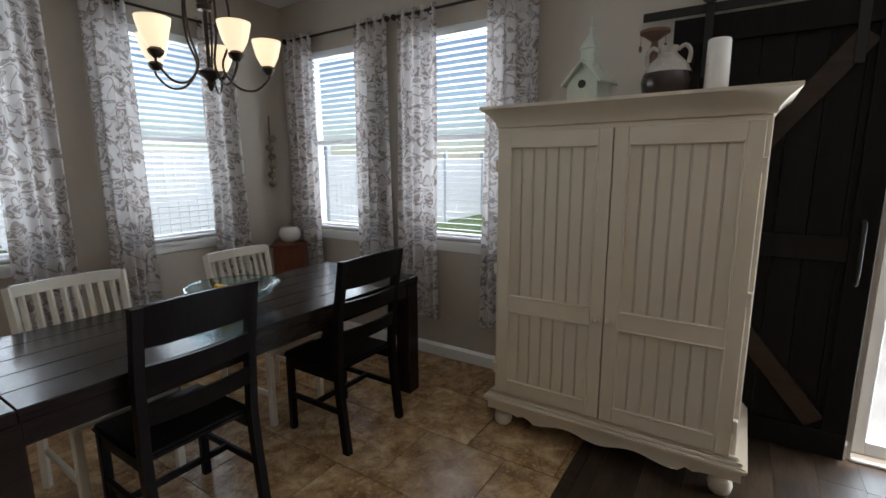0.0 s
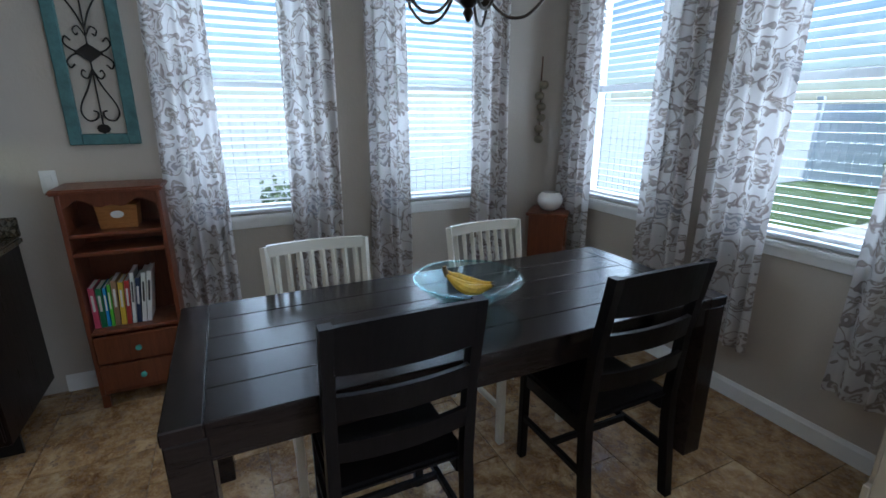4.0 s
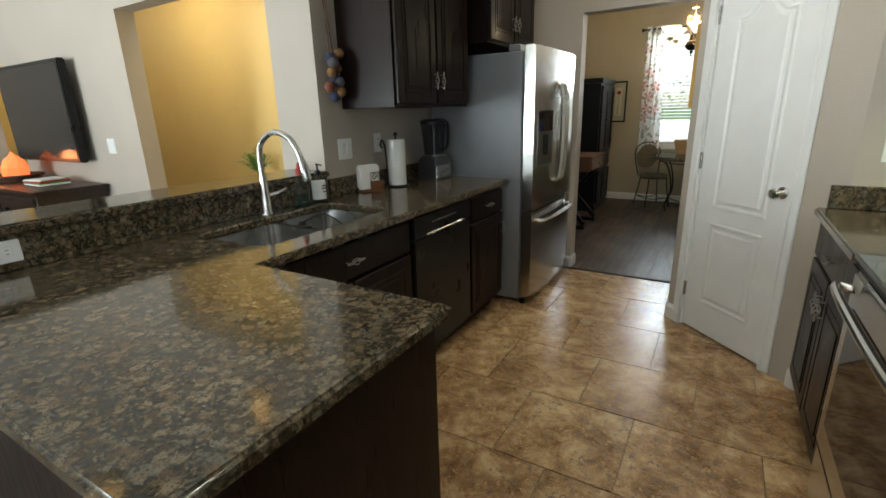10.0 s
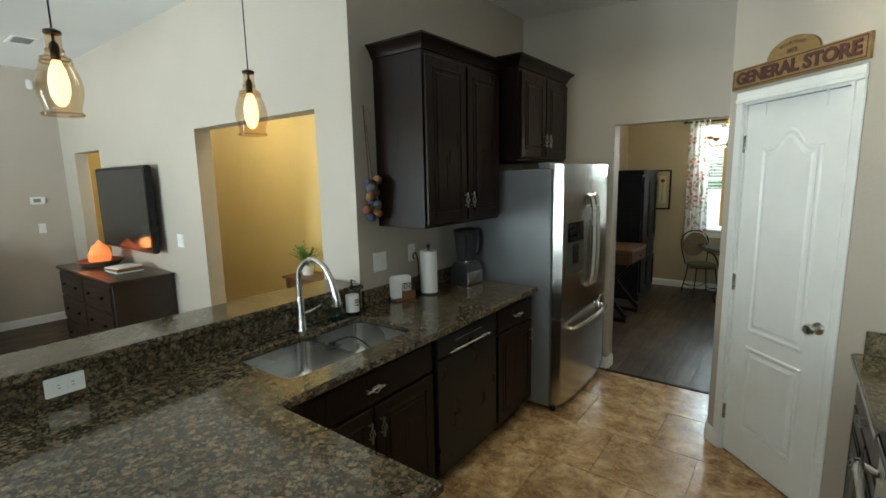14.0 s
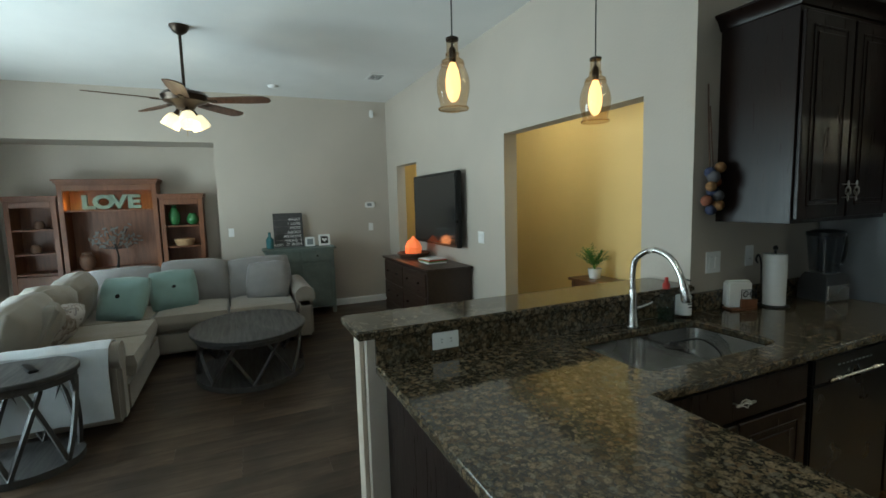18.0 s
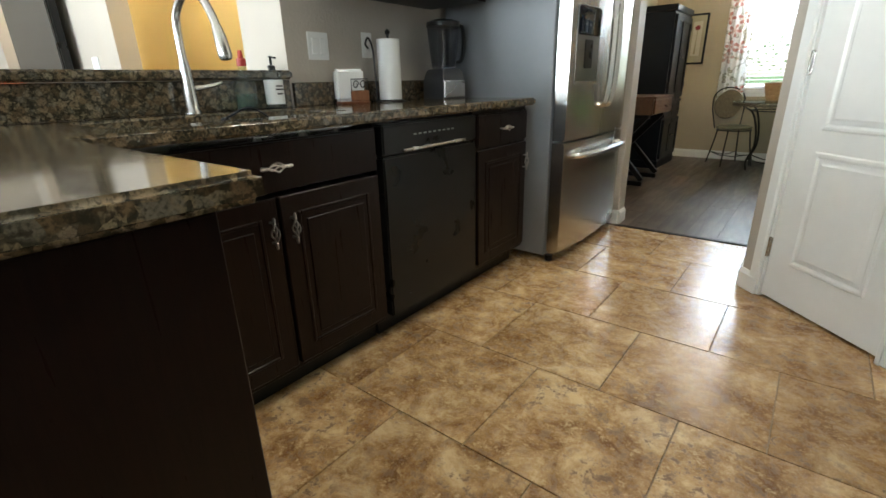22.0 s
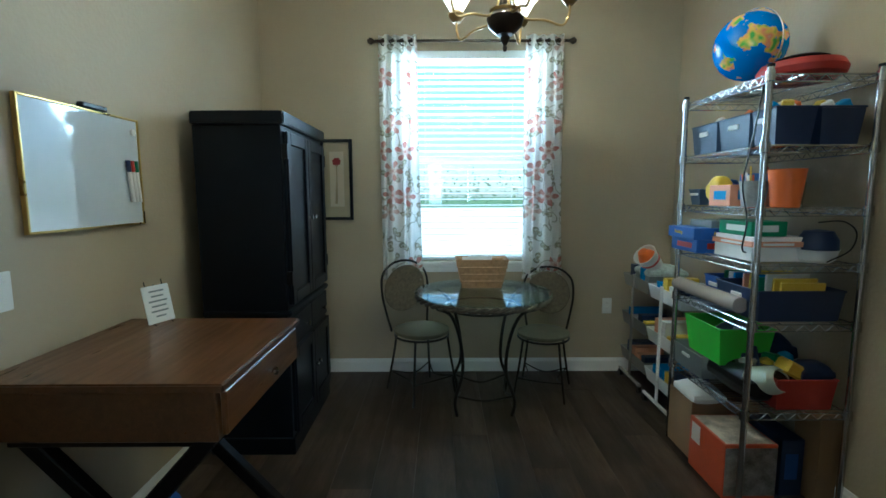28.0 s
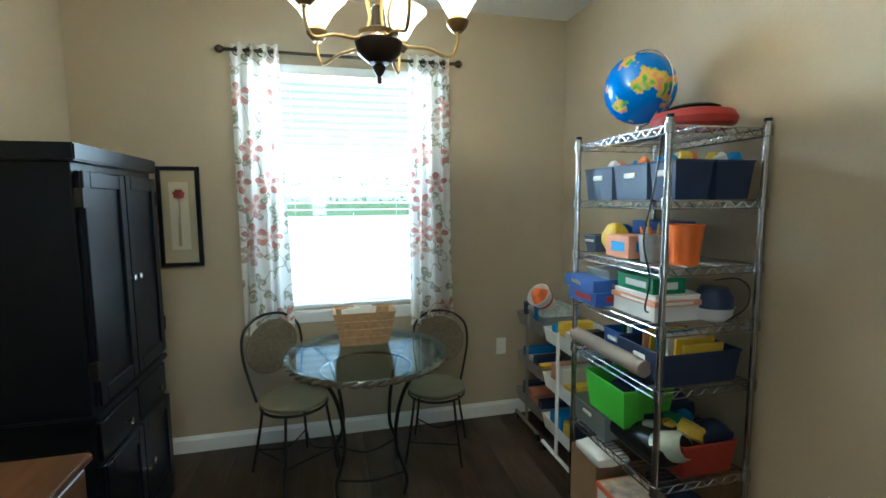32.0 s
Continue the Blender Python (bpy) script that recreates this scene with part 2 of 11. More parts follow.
def granite():
    m, nt, bs = nodes_of("granite")
    v = coords(nt, world=True)
    warp = nt.nodes.new("ShaderNodeVectorMath")
    warp.operation = "MULTIPLY_ADD"
    nz = nd(nt, "ShaderNodeTexNoise", Scale=40.0, Detail=2.0)
    nt.links.new(v, nz.inputs["Vector"])
    nt.links.new(nz.outputs["Color"], warp.inputs[0])
    warp.inputs[1].default_value = (0.016, 0.016, 0.016)
    nt.links.new(v, warp.inputs[2])
    vo = nd(nt, "ShaderNodeTexVoronoi", Scale=43.0)
    vo.distance = "EUCLIDEAN"
    nt.links.new(warp.outputs["Vector"], vo.inputs["Vector"])
    sep = nt.nodes.new("ShaderNodeSeparateColor")
    nt.links.new(vo.outputs["Color"], sep.inputs["Color"])
    cell = ramp(nt, sep.outputs["Red"], [(0.0, (0.026, 0.02, 0.013)), (0.18, (0.088, 0.06, 0.033)), (0.42, (0.165, 0.112, 0.062)), (0.68, (0.26, 0.2, 0.128)), (0.9, (0.15, 0.135, 0.105))])
    edge = ramp(nt, vo.outputs["Distance"], [(0.4, (0, 0, 0)), (0.62, (0.92,) * 3)])
    small = nd(nt, "ShaderNodeTexVoronoi", Scale=150.0)
    nt.links.new(warp.outputs["Vector"], small.inputs["Vector"])
    sep2 = nt.nodes.new("ShaderNodeSeparateColor")
    nt.links.new(small.outputs["Color"], sep2.inputs["Color"])
    bed = ramp(nt, sep2.outputs["Red"], [(0.0, (0.014, 0.013, 0.009)), (0.5, (0.04, 0.034, 0.022)), (0.8, (0.1, 0.078, 0.046)), (0.95, (0.2, 0.16, 0.1))])
    grain = noise_tex(nt, v, 140.0, 4, 0.7)
    cell = mix_col(nt, 0.75, cell, ramp(nt, grain, [(0.32, (0.45, 0.42, 0.38)), (0.5, (0.9, 0.9, 0.88)), (0.7, (1.0, 1.0, 1.0))]), "MULTIPLY")
    c = mix_col(nt, edge, cell, bed)
    fine = noise_tex(nt, v, 230.0, 3)
    c = mix_col(nt, ramp(nt, fine, [(0.5, (0, 0, 0)), (0.66, (0.7,) * 3)]), c, (0.025, 0.023, 0.016))
    mid = noise_tex(nt, v, 75.0, 3)
    c = mix_col(nt, ramp(nt, mid, [(0.56, (0, 0, 0)), (0.64, (0.8,) * 3)]), c, (0.022, 0.018, 0.012))
    c = mix_col(nt, ramp(nt, mid, [(0.3, (0.5,) * 3), (0.42, (0, 0, 0))]), c, (0.24, 0.19, 0.12))
    big = noise_tex(nt, v, 7.0, 3)
    c = mix_col(nt, ramp(nt, big, [(0.45, (0, 0, 0)), (0.7, (0.3,) * 3)]), c, (0.04, 0.036, 0.024))
    nt.links.new(c, bs.inputs["Base Color"])
    bs.inputs["Roughness"].default_value = 0.1
    bs.inputs["Specular IOR Level"].default_value = 0.55
    add_bump(nt, bs, fine, 0.04, 0.0006)
    return m


def tile_mat():
    m, nt, bs = nodes_of("floor_tile_ceramic")
    o = nt.nodes.new("ShaderNodeObjectInfo")
    v = coords(nt, world=True)
    add = nt.nodes.new("ShaderNodeVectorMath")
    add.operation = "ADD"
    cmb = nt.nodes.new("ShaderNodeCombineXYZ")
    nt.links.new(math_node(nt, "MULTIPLY", o.outputs["Random"], 40.0), cmb.inputs[0])
    nt.links.new(math_node(nt, "MULTIPLY", o.outputs["Random"], 71.0), cmb.inputs[2])
    nt.links.new(v, add.inputs[0])
    nt.links.new(cmb.outputs["Vector"], add.inputs[1])
    v2 = add.outputs["Vector"]
    a = noise_tex(nt, v2, 7.0, 7, 0.72, 0.35)
    b = noise_tex(nt, v2, 24.0, 6, 0.78, 0.2)
    patch = noise_tex(nt, v2, 3.2, 3, 0.5, 0.3)
    c = ramp(nt, a, [(0.36, (0.17, 0.085, 0.033)), (0.46, (0.3, 0.175, 0.078)), (0.54, (0.42, 0.275, 0.14)), (0.64, (0.58, 0.43, 0.25))])
    pits = math_node(nt, "MULTIPLY", ramp(nt, b, [(0.52, (0, 0, 0)), (0.6, (0.95,) * 3)]), ramp(nt, patch, [(0.42, (0.25,) * 3), (0.58, (1, 1, 1))]))
    c = mix_col(nt, pits, c, (0.13, 0.066, 0.027))
    c = mix_col(nt, ramp(nt, b, [(0.36, (0.75,) * 3), (0.46, (0, 0, 0))]), c, (0.58, 0.43, 0.26))
    hsv = nt.nodes.new("ShaderNodeHueSaturation")
    nt.links.new(rand_value(nt, 0.9, 1.1), hsv.inputs["Value"])
    nt.links.new(c, hsv.inputs["Color"])
    nt.links.new(hsv.outputs["Color"], bs.inputs["Base Color"])
    nt.links.new(ramp(nt, b, [(0.3, (0.17,) * 3), (0.7, (0.36,) * 3)]), bs.inputs["Roughness"])
    add_bump(nt, bs, b, 0.2, 0.0015)
    return m


def floral(name, ground, scale, through=0.5, lobes=5, stem_col=(0.3, 0.29, 0.2), leaf=((0.3, 0.28, 0.17), (0.62, 0.6, 0.5), (0.26, 0.25, 0.17)), petals=((0.42, 0.12, 0.09), (0.5, 0.21, 0.16), (0.52, 0.34, 0.27), (0.36, 0.33, 0.25)), heart=(0.78, 0.68, 0.58), rings=False, bare=0.3, bend=0.0):
    """A sheer curtain cloth printed with lobed flowers, leaves and thin stems."""
    m, nt, bs = nodes_of(name)
    v = coords(nt)
    sp = nt.nodes.new("ShaderNodeSeparateXYZ")
    nt.links.new(v, sp.inputs[0])
    flat = nt.nodes.new("ShaderNodeCombineXYZ")
    nt.links.new(sp.outputs["X"], flat.inputs[0])
    nt.links.new(sp.outputs["Z"], flat.inputs[1])
    plane = flat.outputs[0]
    if bend:
        nz = nd(nt, "ShaderNodeTexNoise", Scale=scale * 1.1, Detail=2.0)
        nt.links.new(v, nz.inputs["Vector"])
        warp = nt.nodes.new("ShaderNodeVectorMath")
        warp.operation = "MULTIPLY_ADD"
        nt.links.new(nz.outputs["Color"], warp.inputs[0])
        warp.inputs[1].default_value = (bend, bend, 0.0)
        nt.links.new(plane, warp.inputs[2])
        plane = warp.outputs[0]

    def motif(sc, lobes, r0, amp):
        vo = nd(nt, "ShaderNodeTexVoronoi", Scale=sc, Randomness=0.8)
        vo.voronoi_dimensions = "2D"
        nt.links.new(plane, vo.inputs["Vector"])
        off = nt.nodes.new("ShaderNodeVectorMath")
        off.operation = "SUBTRACT"
        nt.links.new(plane, off.inputs[0])
        nt.links.new(vo.outputs["Position"], off.inputs[1])
        s2 = nt.nodes.new("ShaderNodeSeparateXYZ")
        nt.links.new(off.outputs[0], s2.inputs[0])
        rgb = nt.nodes.new("ShaderNodeSeparateColor")
        nt.links.new(vo.outputs["Color"], rgb.inputs["Color"])
        ang = math_node(nt, "ARCTAN2", s2.outputs["Y"], s2.outputs["X"])
        turn = math_node(nt, "ADD", math_node(nt, "MULTIPLY", ang, float(lobes)), math_node(nt, "MULTIPLY", rgb.outputs["Blue"], 6.28))
        wave = math_node(nt, "COSINE", turn)
        edge = math_node(nt, "ADD", math_node(nt, "MULTIPLY", wave, amp), r0)
        rel = math_node(nt, "DIVIDE", vo.outputs["Distance"], edge)
        return rel, wave, rgb

    stem = noise_tex(nt, v, scale * 0.9, 1, 0.4, 0.5)
    line = ramp(nt, math_node(nt, "ABSOLUTE", math_node(nt, "SUBTRACT", stem, 0.5)), [(0.008, (0.75,) * 3), (0.016, (0, 0, 0))])
    c = mix_col(nt, line, ground, stem_col)
    rel, wave, rgb = motif(scale * 1.7, 2, 0.27, 0.17)
    inside = ramp(nt, rel, [(0.93, (1, 1, 1)), (1.0, (0, 0, 0))])
    keep = ramp(nt, rgb.outputs["Red"], [(bare, (0, 0, 0)), (bare + 0.02, (1, 1, 1))])
    tone = ramp(nt, rel, [(0.3, leaf[0]), (0.42, leaf[1]), (0.55, leaf[1]), (0.66, leaf[0]), (0.9, leaf[2])])
    c = mix_col(nt, math_node(nt, "MULTIPLY", math_node(nt, "MULTIPLY", inside, keep), 0.85), c, tone)
    rel, wave, rgb = motif(scale, lobes, 0.36, 0.095 if lobes > 3 else 0.15)
    inside = ramp(nt, rel, [(0.95, (1, 1, 1)), (1.0, (0, 0, 0))])
    keep = ramp(nt, rgb.outputs["Red"], [(bare * 0.66, (0, 0, 0)), (bare * 0.66 + 0.02, (1, 1, 1))])
    red = ramp(nt, rgb.outputs["Green"], list(zip((0.0, 0.35, 0.6, 0.82), petals)))
    pale = ramp(nt, rel, [(0.16, (0.2,) * 3), (0.22, (0.9,) * 3), (0.34, (0.75,) * 3), (0.44, (0.15,) * 3), (0.8, (0.1,) * 3), (0.86, (0.0,) * 3)])
    if rings:
        pale = ramp(nt, rel, [(0.1, (0, 0, 0)), (0.14, (0.9,) * 3), (0.3, (0.9,) * 3), (0.34, (0.1,) * 3), (0.5, (0.1,) * 3), (0.54, (0.95,) * 3), (0.72, (0.95,) * 3), (0.76, (0.2,) * 3), (0.9, (0, 0, 0))])
    tone = mix_col(nt, pale, red, heart)
    tone = mix_col(nt, math_node(nt, "MULTIPLY", ramp(nt, wave, [(-0.97, (0.8,) * 3), (-0.85, (0, 0, 0))]), ramp(nt, rel, [(0.4, (0, 0, 0)), (0.5, (1, 1, 1))])), tone, ground)
    c = mix_col(nt, math_node(nt, "MULTIPLY", math_node(nt, "MULTIPLY", inside, keep), 0.92), c, tone)
    nt.links.new(c, bs.inputs["Base Color"])
    bs.inputs["Roughness"].default_value = 0.9
    add_bump(nt, bs, noise_tex(nt, v, 400.0, 2), 0.2, 0.0008)
    tr = nt.nodes.new("ShaderNodeBsdfTranslucent")
    nt.links.new(c, tr.inputs["Color"])
    mx = nt.nodes.new("ShaderNodeMixShader")
    mx.inputs["Fac"].default_value = through
    nt.links.new(bs.outputs["BSDF"], mx.inputs[1])
    nt.links.new(tr.outputs["BSDF"], mx.inputs[2])
    nt.links.new(mx.outputs["Shader"], nt.nodes["Material Output"].inputs["Surface"])
    return m


def steel(name, col=(0.58, 0.565, 0.54), rough=0.25, axis=2):
    m, nt, bs = nodes_of(name)
    s = [260.0, 260.0, 260.0]
    s[axis] = 2.0
    g = noise_tex(nt, coords(nt, tuple(s)), 1.0, 3)
    big = noise_tex(nt, coords(nt), 3.0, 2)
    nt.links.new(ramp(nt, g, [(0.3, darker(col, 0.9)), (0.7, darker(col, 1.08))]), bs.inputs["Base Color"])
    nt.links.new(ramp(nt, big, [(0.3, (rough * 0.85,) * 3), (0.7, (rough * 1.2,) * 3)]), bs.inputs["Roughness"])
    bs.inputs["Metallic"].default_value = 1.0
    add_bump(nt, bs, g, 0.06, 0.0005)
    return m


def wall_paint(name, col):
    m, nt, bs = nodes_of(name)
    v = coords(nt, world=True)
    a, b = noise_tex(nt, v, 1.2, 3), noise_tex(nt, v, 55.0, 4, 0.5)
    nt.links.new(ramp(nt, a, [(0.3, darker(col, 0.95)), (0.7, darker(col, 1.04))]), bs.inputs["Base Color"])
    bs.inputs["Roughness"].default_value = 0.62
    add_bump(nt, bs, ramp(nt, b, [(0.42, (0, 0, 0)), (0.6, (1, 1, 1))]), 0.22, 0.0016)
    return m


WALL = wall_paint("wall_paint_greige", (0.46, 0.41, 0.345))
WALL_STUDY = wall_paint("wall_paint_tan", (0.43, 0.358, 0.245))
WALL_YELLOW = wall_paint("wall_paint_yellow", (0.65, 0.475, 0.19))
CEIL = wall_paint("ceiling_paint_white", (0.74, 0.74, 0.72))
TRIM = plain("trim_paint_white", (0.8, 0.8, 0.78), 0.32, var=0.03, bump=0.04)
GRANITE = granite()
TILE = tile_mat()
GROUT = plain("grout", (0.25, 0.18, 0.115), 0.9, var=0.2, scale=20)
PLANK = wood("plank_dark_oak", (0.03, 0.019, 0.0115), (0.102, 0.068, 0.044), 1, 1.6, 0.4, 9, vary=0.26, knots=0.8, spec=0.34)
PLANK_GAP = plain("plank_underlay", (0.015, 0.012, 0.01), 0.9)
ESPRESSO = wood("espresso_cabinet_wood", (0.006, 0.0034, 0.0027), (0.0155, 0.0078, 0.0058), 2, 4.0, 0.3, 18, bump=0.0, spec=0.19)
BLACKWOOD = wood("black_stained_wood", (0.004, 0.0034, 0.0034), (0.010, 0.008, 0.0078), 2, 4.0, 0.36, 16, bump=0.03, spec=0.14)
TABLEWOOD = wood("dark_table_planks", (0.009, 0.0062, 0.0056), (0.024, 0.016, 0.0135), 1, 3.0, 0.2, 14, vary=0.15, bump=0.05, spec=0.32)
GROOVE_TAN = plain("groove_backing_tan", (0.4, 0.34, 0.26), 0.6, var=0.2)
CREAM = plain("cream_painted_wood", (0.65, 0.575, 0.455), 0.38, var=0.05, scale=4, bump=0.08)
WHITECHAIR = plain("ivory_painted_wood", (0.72, 0.68, 0.58), 0.42, var=0.06, bump=0.08)
CHERRY = wood("cherry_wood", (0.082, 0.02, 0.0085), (0.19, 0.055, 0.021), 2, 3.0, 0.33, 14)
PINE = wood("honey_pine", (0.1, 0.034, 0.0125), (0.235, 0.088, 0.034), 2, 3.0, 0.45, 12, knots=0.4)
DESKWOOD = wood("walnut_desk_wood", (0.052, 0.021, 0.0068), (0.13, 0.056, 0.019), 1, 3.0, 0.32, 12)
RUSTIC = wood("rustic_brown_boards", (0.055, 0.032, 0.014), (0.33, 0.22, 0.115), 2, 1.1, 0.48, 5, vary=0.36, knots=0.9)
BARN_DARK = wood("charcoal_barn_boards", (0.006, 0.005, 0.005), (0.013, 0.0105, 0.0095), 2, 3.0, 0.5, 12, vary=0.15, spec=0.09)
BARN_BRACE = wood("barn_brace_brown", (0.02, 0.012, 0.008), (0.048, 0.029, 0.019), 0, 3.0, 0.5, 12, spec=0.2)
WHITEP = plain("white_plastic", (0.8, 0.8, 0.78), 0.35, var=0.02, bump=0)
STEEL = steel("stainless_steel")
STEEL_H = steel("stainless_steel_horizontal", axis=1)
NICKEL = plain("brushed_nickel", (0.62, 0.6, 0.57), 0.26, 1.0, 0.06, bump=0.02)
CHROME = plain("chrome", (0.8, 0.8, 0.8), 0.08, 1.0, 0.02, bump=0)
PEWTER = plain("pewter", (0.42, 0.4, 0.37), 0.32, 1.0, 0.25, 60, bump=0.2)
IRON = plain("black_iron", (0.02, 0.018, 0.016), 0.45, 0.6, 0.2, bump=0.2)
BRONZE = plain("oil_rubbed_bronze", (0.05, 0.036, 0.026), 0.36, 0.8, 0.25, bump=0.1)
BLACKP = plain("black_plastic", (0.008, 0.008, 0.008), 0.3, var=0.1, bump=0.03, spec=0.28)
BLACKGL = plain("black_glass", (0.004, 0.004, 0.005), 0.04, var=0, bump=0)
GREYSIDE = plain("grey_textured_steel", (0.22, 0.228, 0.24), 0.45, 0.0, 0.05, bump=0.3, bscale=300)
PANE = glass("window_glass", (0.97, 0.99, 0.99))
CLEAR = glass("clear_glass", (0.93, 0.96, 0.95))
AMBER = glass("smoked_amber_glass", (0.9, 0.8, 0.66), 0.06)
AQUA = glass("aqua_glass", (0.84, 0.95, 0.96), 0.12)
BLIND = plain("blind_slat_white", (0.8, 0.82, 0.84), 0.45, var=0.02, bump=0)
CURTAIN = floral("paisley_curtain_cloth", (0.64, 0.615, 0.6), 7.0, 0.32, 3, (0.25, 0.2, 0.17), ((0.27, 0.22, 0.19), (0.5, 0.45, 0.42), (0.2, 0.165, 0.15)), ((0.27, 0.22, 0.2), (0.22, 0.175, 0.155), (0.25, 0.245, 0.27), (0.33, 0.27, 0.23)), (0.6, 0.57, 0.55), True, 0.08, 0.17)
FLORAL = floral("floral_curtain_cloth", (0.82, 0.81, 0.77), 6.2)
SOFA = plain("grey_beige_linen", (0.225, 0.195, 0.158), 0.95, var=0.1, bscale=350, bump=0.5, sheen=0.3)
PILLOW = plain("pillow_linen", (0.2, 0.19, 0.185), 0.95, var=0.1, bscale=350, bump=0.5, sheen=0.3)
TEAL_CLOTH = plain("pale_teal_cloth", (0.16, 0.235, 0.215), 0.95, var=0.1, bscale=350, bump=0.5, sheen=0.3)
GREYWOOD = wood("weathered_grey_wood", (0.028, 0.027, 0.027), (0.075, 0.071, 0.068), 0, 3.0, 0.5, 12)
TEAL_PAINT = plain("chipped_teal_paint", (0.06, 0.145, 0.142), 0.55, var=0.35, scale=18, bump=0.4)
SAGE = plain("sage_painted_wood", (0.13, 0.16, 0.14), 0.5, var=0.2, scale=9)
WHITECER = plain("white_ceramic", (0.76, 0.74, 0.7), 0.25, var=0.05, bump=0.02)
GREENLEAF = plain("leaf_green", (0.075, 0.2, 0.025), 0.45, var=0.35, scale=25, bump=0.1)
PAPER = plain("paper_white", (0.78, 0.77, 0.74), 0.85, var=0.04, bscale=90, bump=0.25)
WICKER = plain("wicker_tan", (0.4, 0.25, 0.125), 0.7, var=0.25, scale=40, bump=0.6, bscale=160)
SHADE = emitter("lit_frosted_shade", (1.0, 0.82, 0.54), 1.05)
SHADE_WHITE = emitter("lit_white_shade", (1.0, 0.9, 0.68), 1.5)
FILAMENT = emitter("glowing_filament", (1.0, 0.7, 0.36), 60.0)
BRASS = plain("aged_brass", (0.4, 0.27, 0.11), 0.3, 1.0, 0.2, bump=0.1)
CARD = plain("brown_cardboard", (0.3, 0.19, 0.1), 0.8, var=0.1)


def cols(name, c, rough=0.45, var=0.1, **k):
    return plain(name, c, rough, var=var, **k)


RED = cols("red_plastic", (0.42, 0.035, 0.025))
ORANGE = cols("orange_plastic", (0.75, 0.16, 0.02))
GREEN = cols("lime_plastic", (0.13, 0.55, 0.04))
DKGREEN = cols("green_card", (0.02, 0.2, 0.08))
BLUE = cols("blue_card", (0.03, 0.1, 0.38))
NAVY = cols("navy_plastic", (0.015, 0.03, 0.085))
SLATE = cols("slate_blue_weave", (0.06, 0.09, 0.15), bscale=200, bump=0.5)
YELLOW = cols("yellow_card", (0.72, 0.5, 0.04))
PEACH = cols("peach_card", (0.72, 0.33, 0.2))
GREYP = cols("grey_plastic", (0.22, 0.24, 0.24))
INK = cols("dark_ink", (0.03, 0.025, 0.02), 0.7)
PINK = cols("pink_cover", (0.6, 0.08, 0.16))
SKYBLUE = cols("sky_blue_plastic", (0.05, 0.3, 0.7), 0.25)
CANDLE = cols("orange_wax", (0.72, 0.24, 0.04), 0.5)

# ---- mesh helpers ----
def B():
    return bmesh.new()


def add_box(bm, a, b, bev=0.0, m=None, seg=1):
    """A box between two corners, its edges rounded by bev."""
    a, b = Vector(a), Vector(b)
    c, s = (a + b) / 2, Vector([abs(v) for v in b - a])
    mat4 = Matrix.Translation(c) @ Matrix.Diagonal((*s, 1))
    if m is not None:
        mat4 = m @ mat4
    r = bmesh.ops.create_cube(bm, size=1, matrix=mat4)
    if bev > 0:
        bev = min(bev, min(s) * 0.45)
        edges = list({e for v in r["verts"] for e in v.link_edges})
        bmesh.ops.bevel(bm, geom=edges, offset=bev, segments=seg, affect="EDGES", clamp_overlap=True)
    return bm


def box(a, b, bev=0.0, m=None, seg=1):
    return add_box(B(), a, b, bev, m, seg)


def add_lathe(bm, prof, n=24, m=None, sx=1.0, sy=1.0):
    """A turned shape from a profile of (radius, height); closed at the ends if the radius is not zero."""
    m = m or Matrix()
    rings = []
    for r, z in prof:
        if r < 1e-5:
            rings.append([bm.verts.new(m @ Vector((0, 0, z)))])
        else:
            rings.append([bm.verts.new(m @ Vector((sx * r * math.cos(2 * math.pi * k / n), sy * r * math.sin(2 * math.pi * k / n), z))) for k in range(n)])
    for p, q in zip(rings, rings[1:]):
        for k in range(n):
            a, b = p[k % len(p)], p[(k + 1) % len(p)]
            c, d = q[(k + 1) % len(q)], q[k % len(q)]
            vs = [a] + ([b] if b != a else []) + [c] + ([d] if d != c else [])
            if len(vs) > 2:
                bm.faces.new(vs)
    for ring, flip in ((rings[0], True), (rings[-1], False)):
        if len(ring) > 2:
            bm.faces.new(ring[::-1] if flip else ring)
    return bm


def lathe(prof, n=24, m=None, sx=1.0, sy=1.0):
    return add_lathe(B(), prof, n, m, sx, sy)


def add_tube(bm, pts, r, n=8, closed=False):
    """A round bar along points; r may be a list."""
    pts = [Vector(p) for p in pts]
    rs = r if isinstance(r, (list, tuple)) else [r] * len(pts)
    rings, up = [], None
    cnt = len(pts)
    for k, p in enumerate(pts):
        if closed:
            d = (pts[(k + 1) % cnt] - pts[k - 1]).normalized()
        else:
            d = (pts[min(k + 1, cnt - 1)] - pts[max(k - 1, 0)]).normalized()
        if up is None:
            up = Vector((0, 0, 1)) if abs(d.z) < 0.9 else Vector((1, 0, 0))
        side = d.cross(up)
        if side.length < 1e-6:
            side = d.orthogonal()
        side.normalize()
        up = side.cross(d).normalized()
        rings.append([bm.verts.new(p + rs[k] * (math.cos(2 * math.pi * j / n) * side + math.sin(2 * math.pi * j / n) * up)) for j in range(n)])
    for a, b in zip(rings, rings[1:] + rings[:1] if closed else rings[1:]):
        for j in range(n):
            bm.faces.new((a[j], a[(j + 1) % n], b[(j + 1) % n], b[j]))
    if not closed:
        bm.faces.new(rings[0][::-1])
        bm.faces.new(rings[-1])
    return bm


def tube(pts, r, n=8, closed=False):
    return add_tube(B(), pts, r, n, closed)


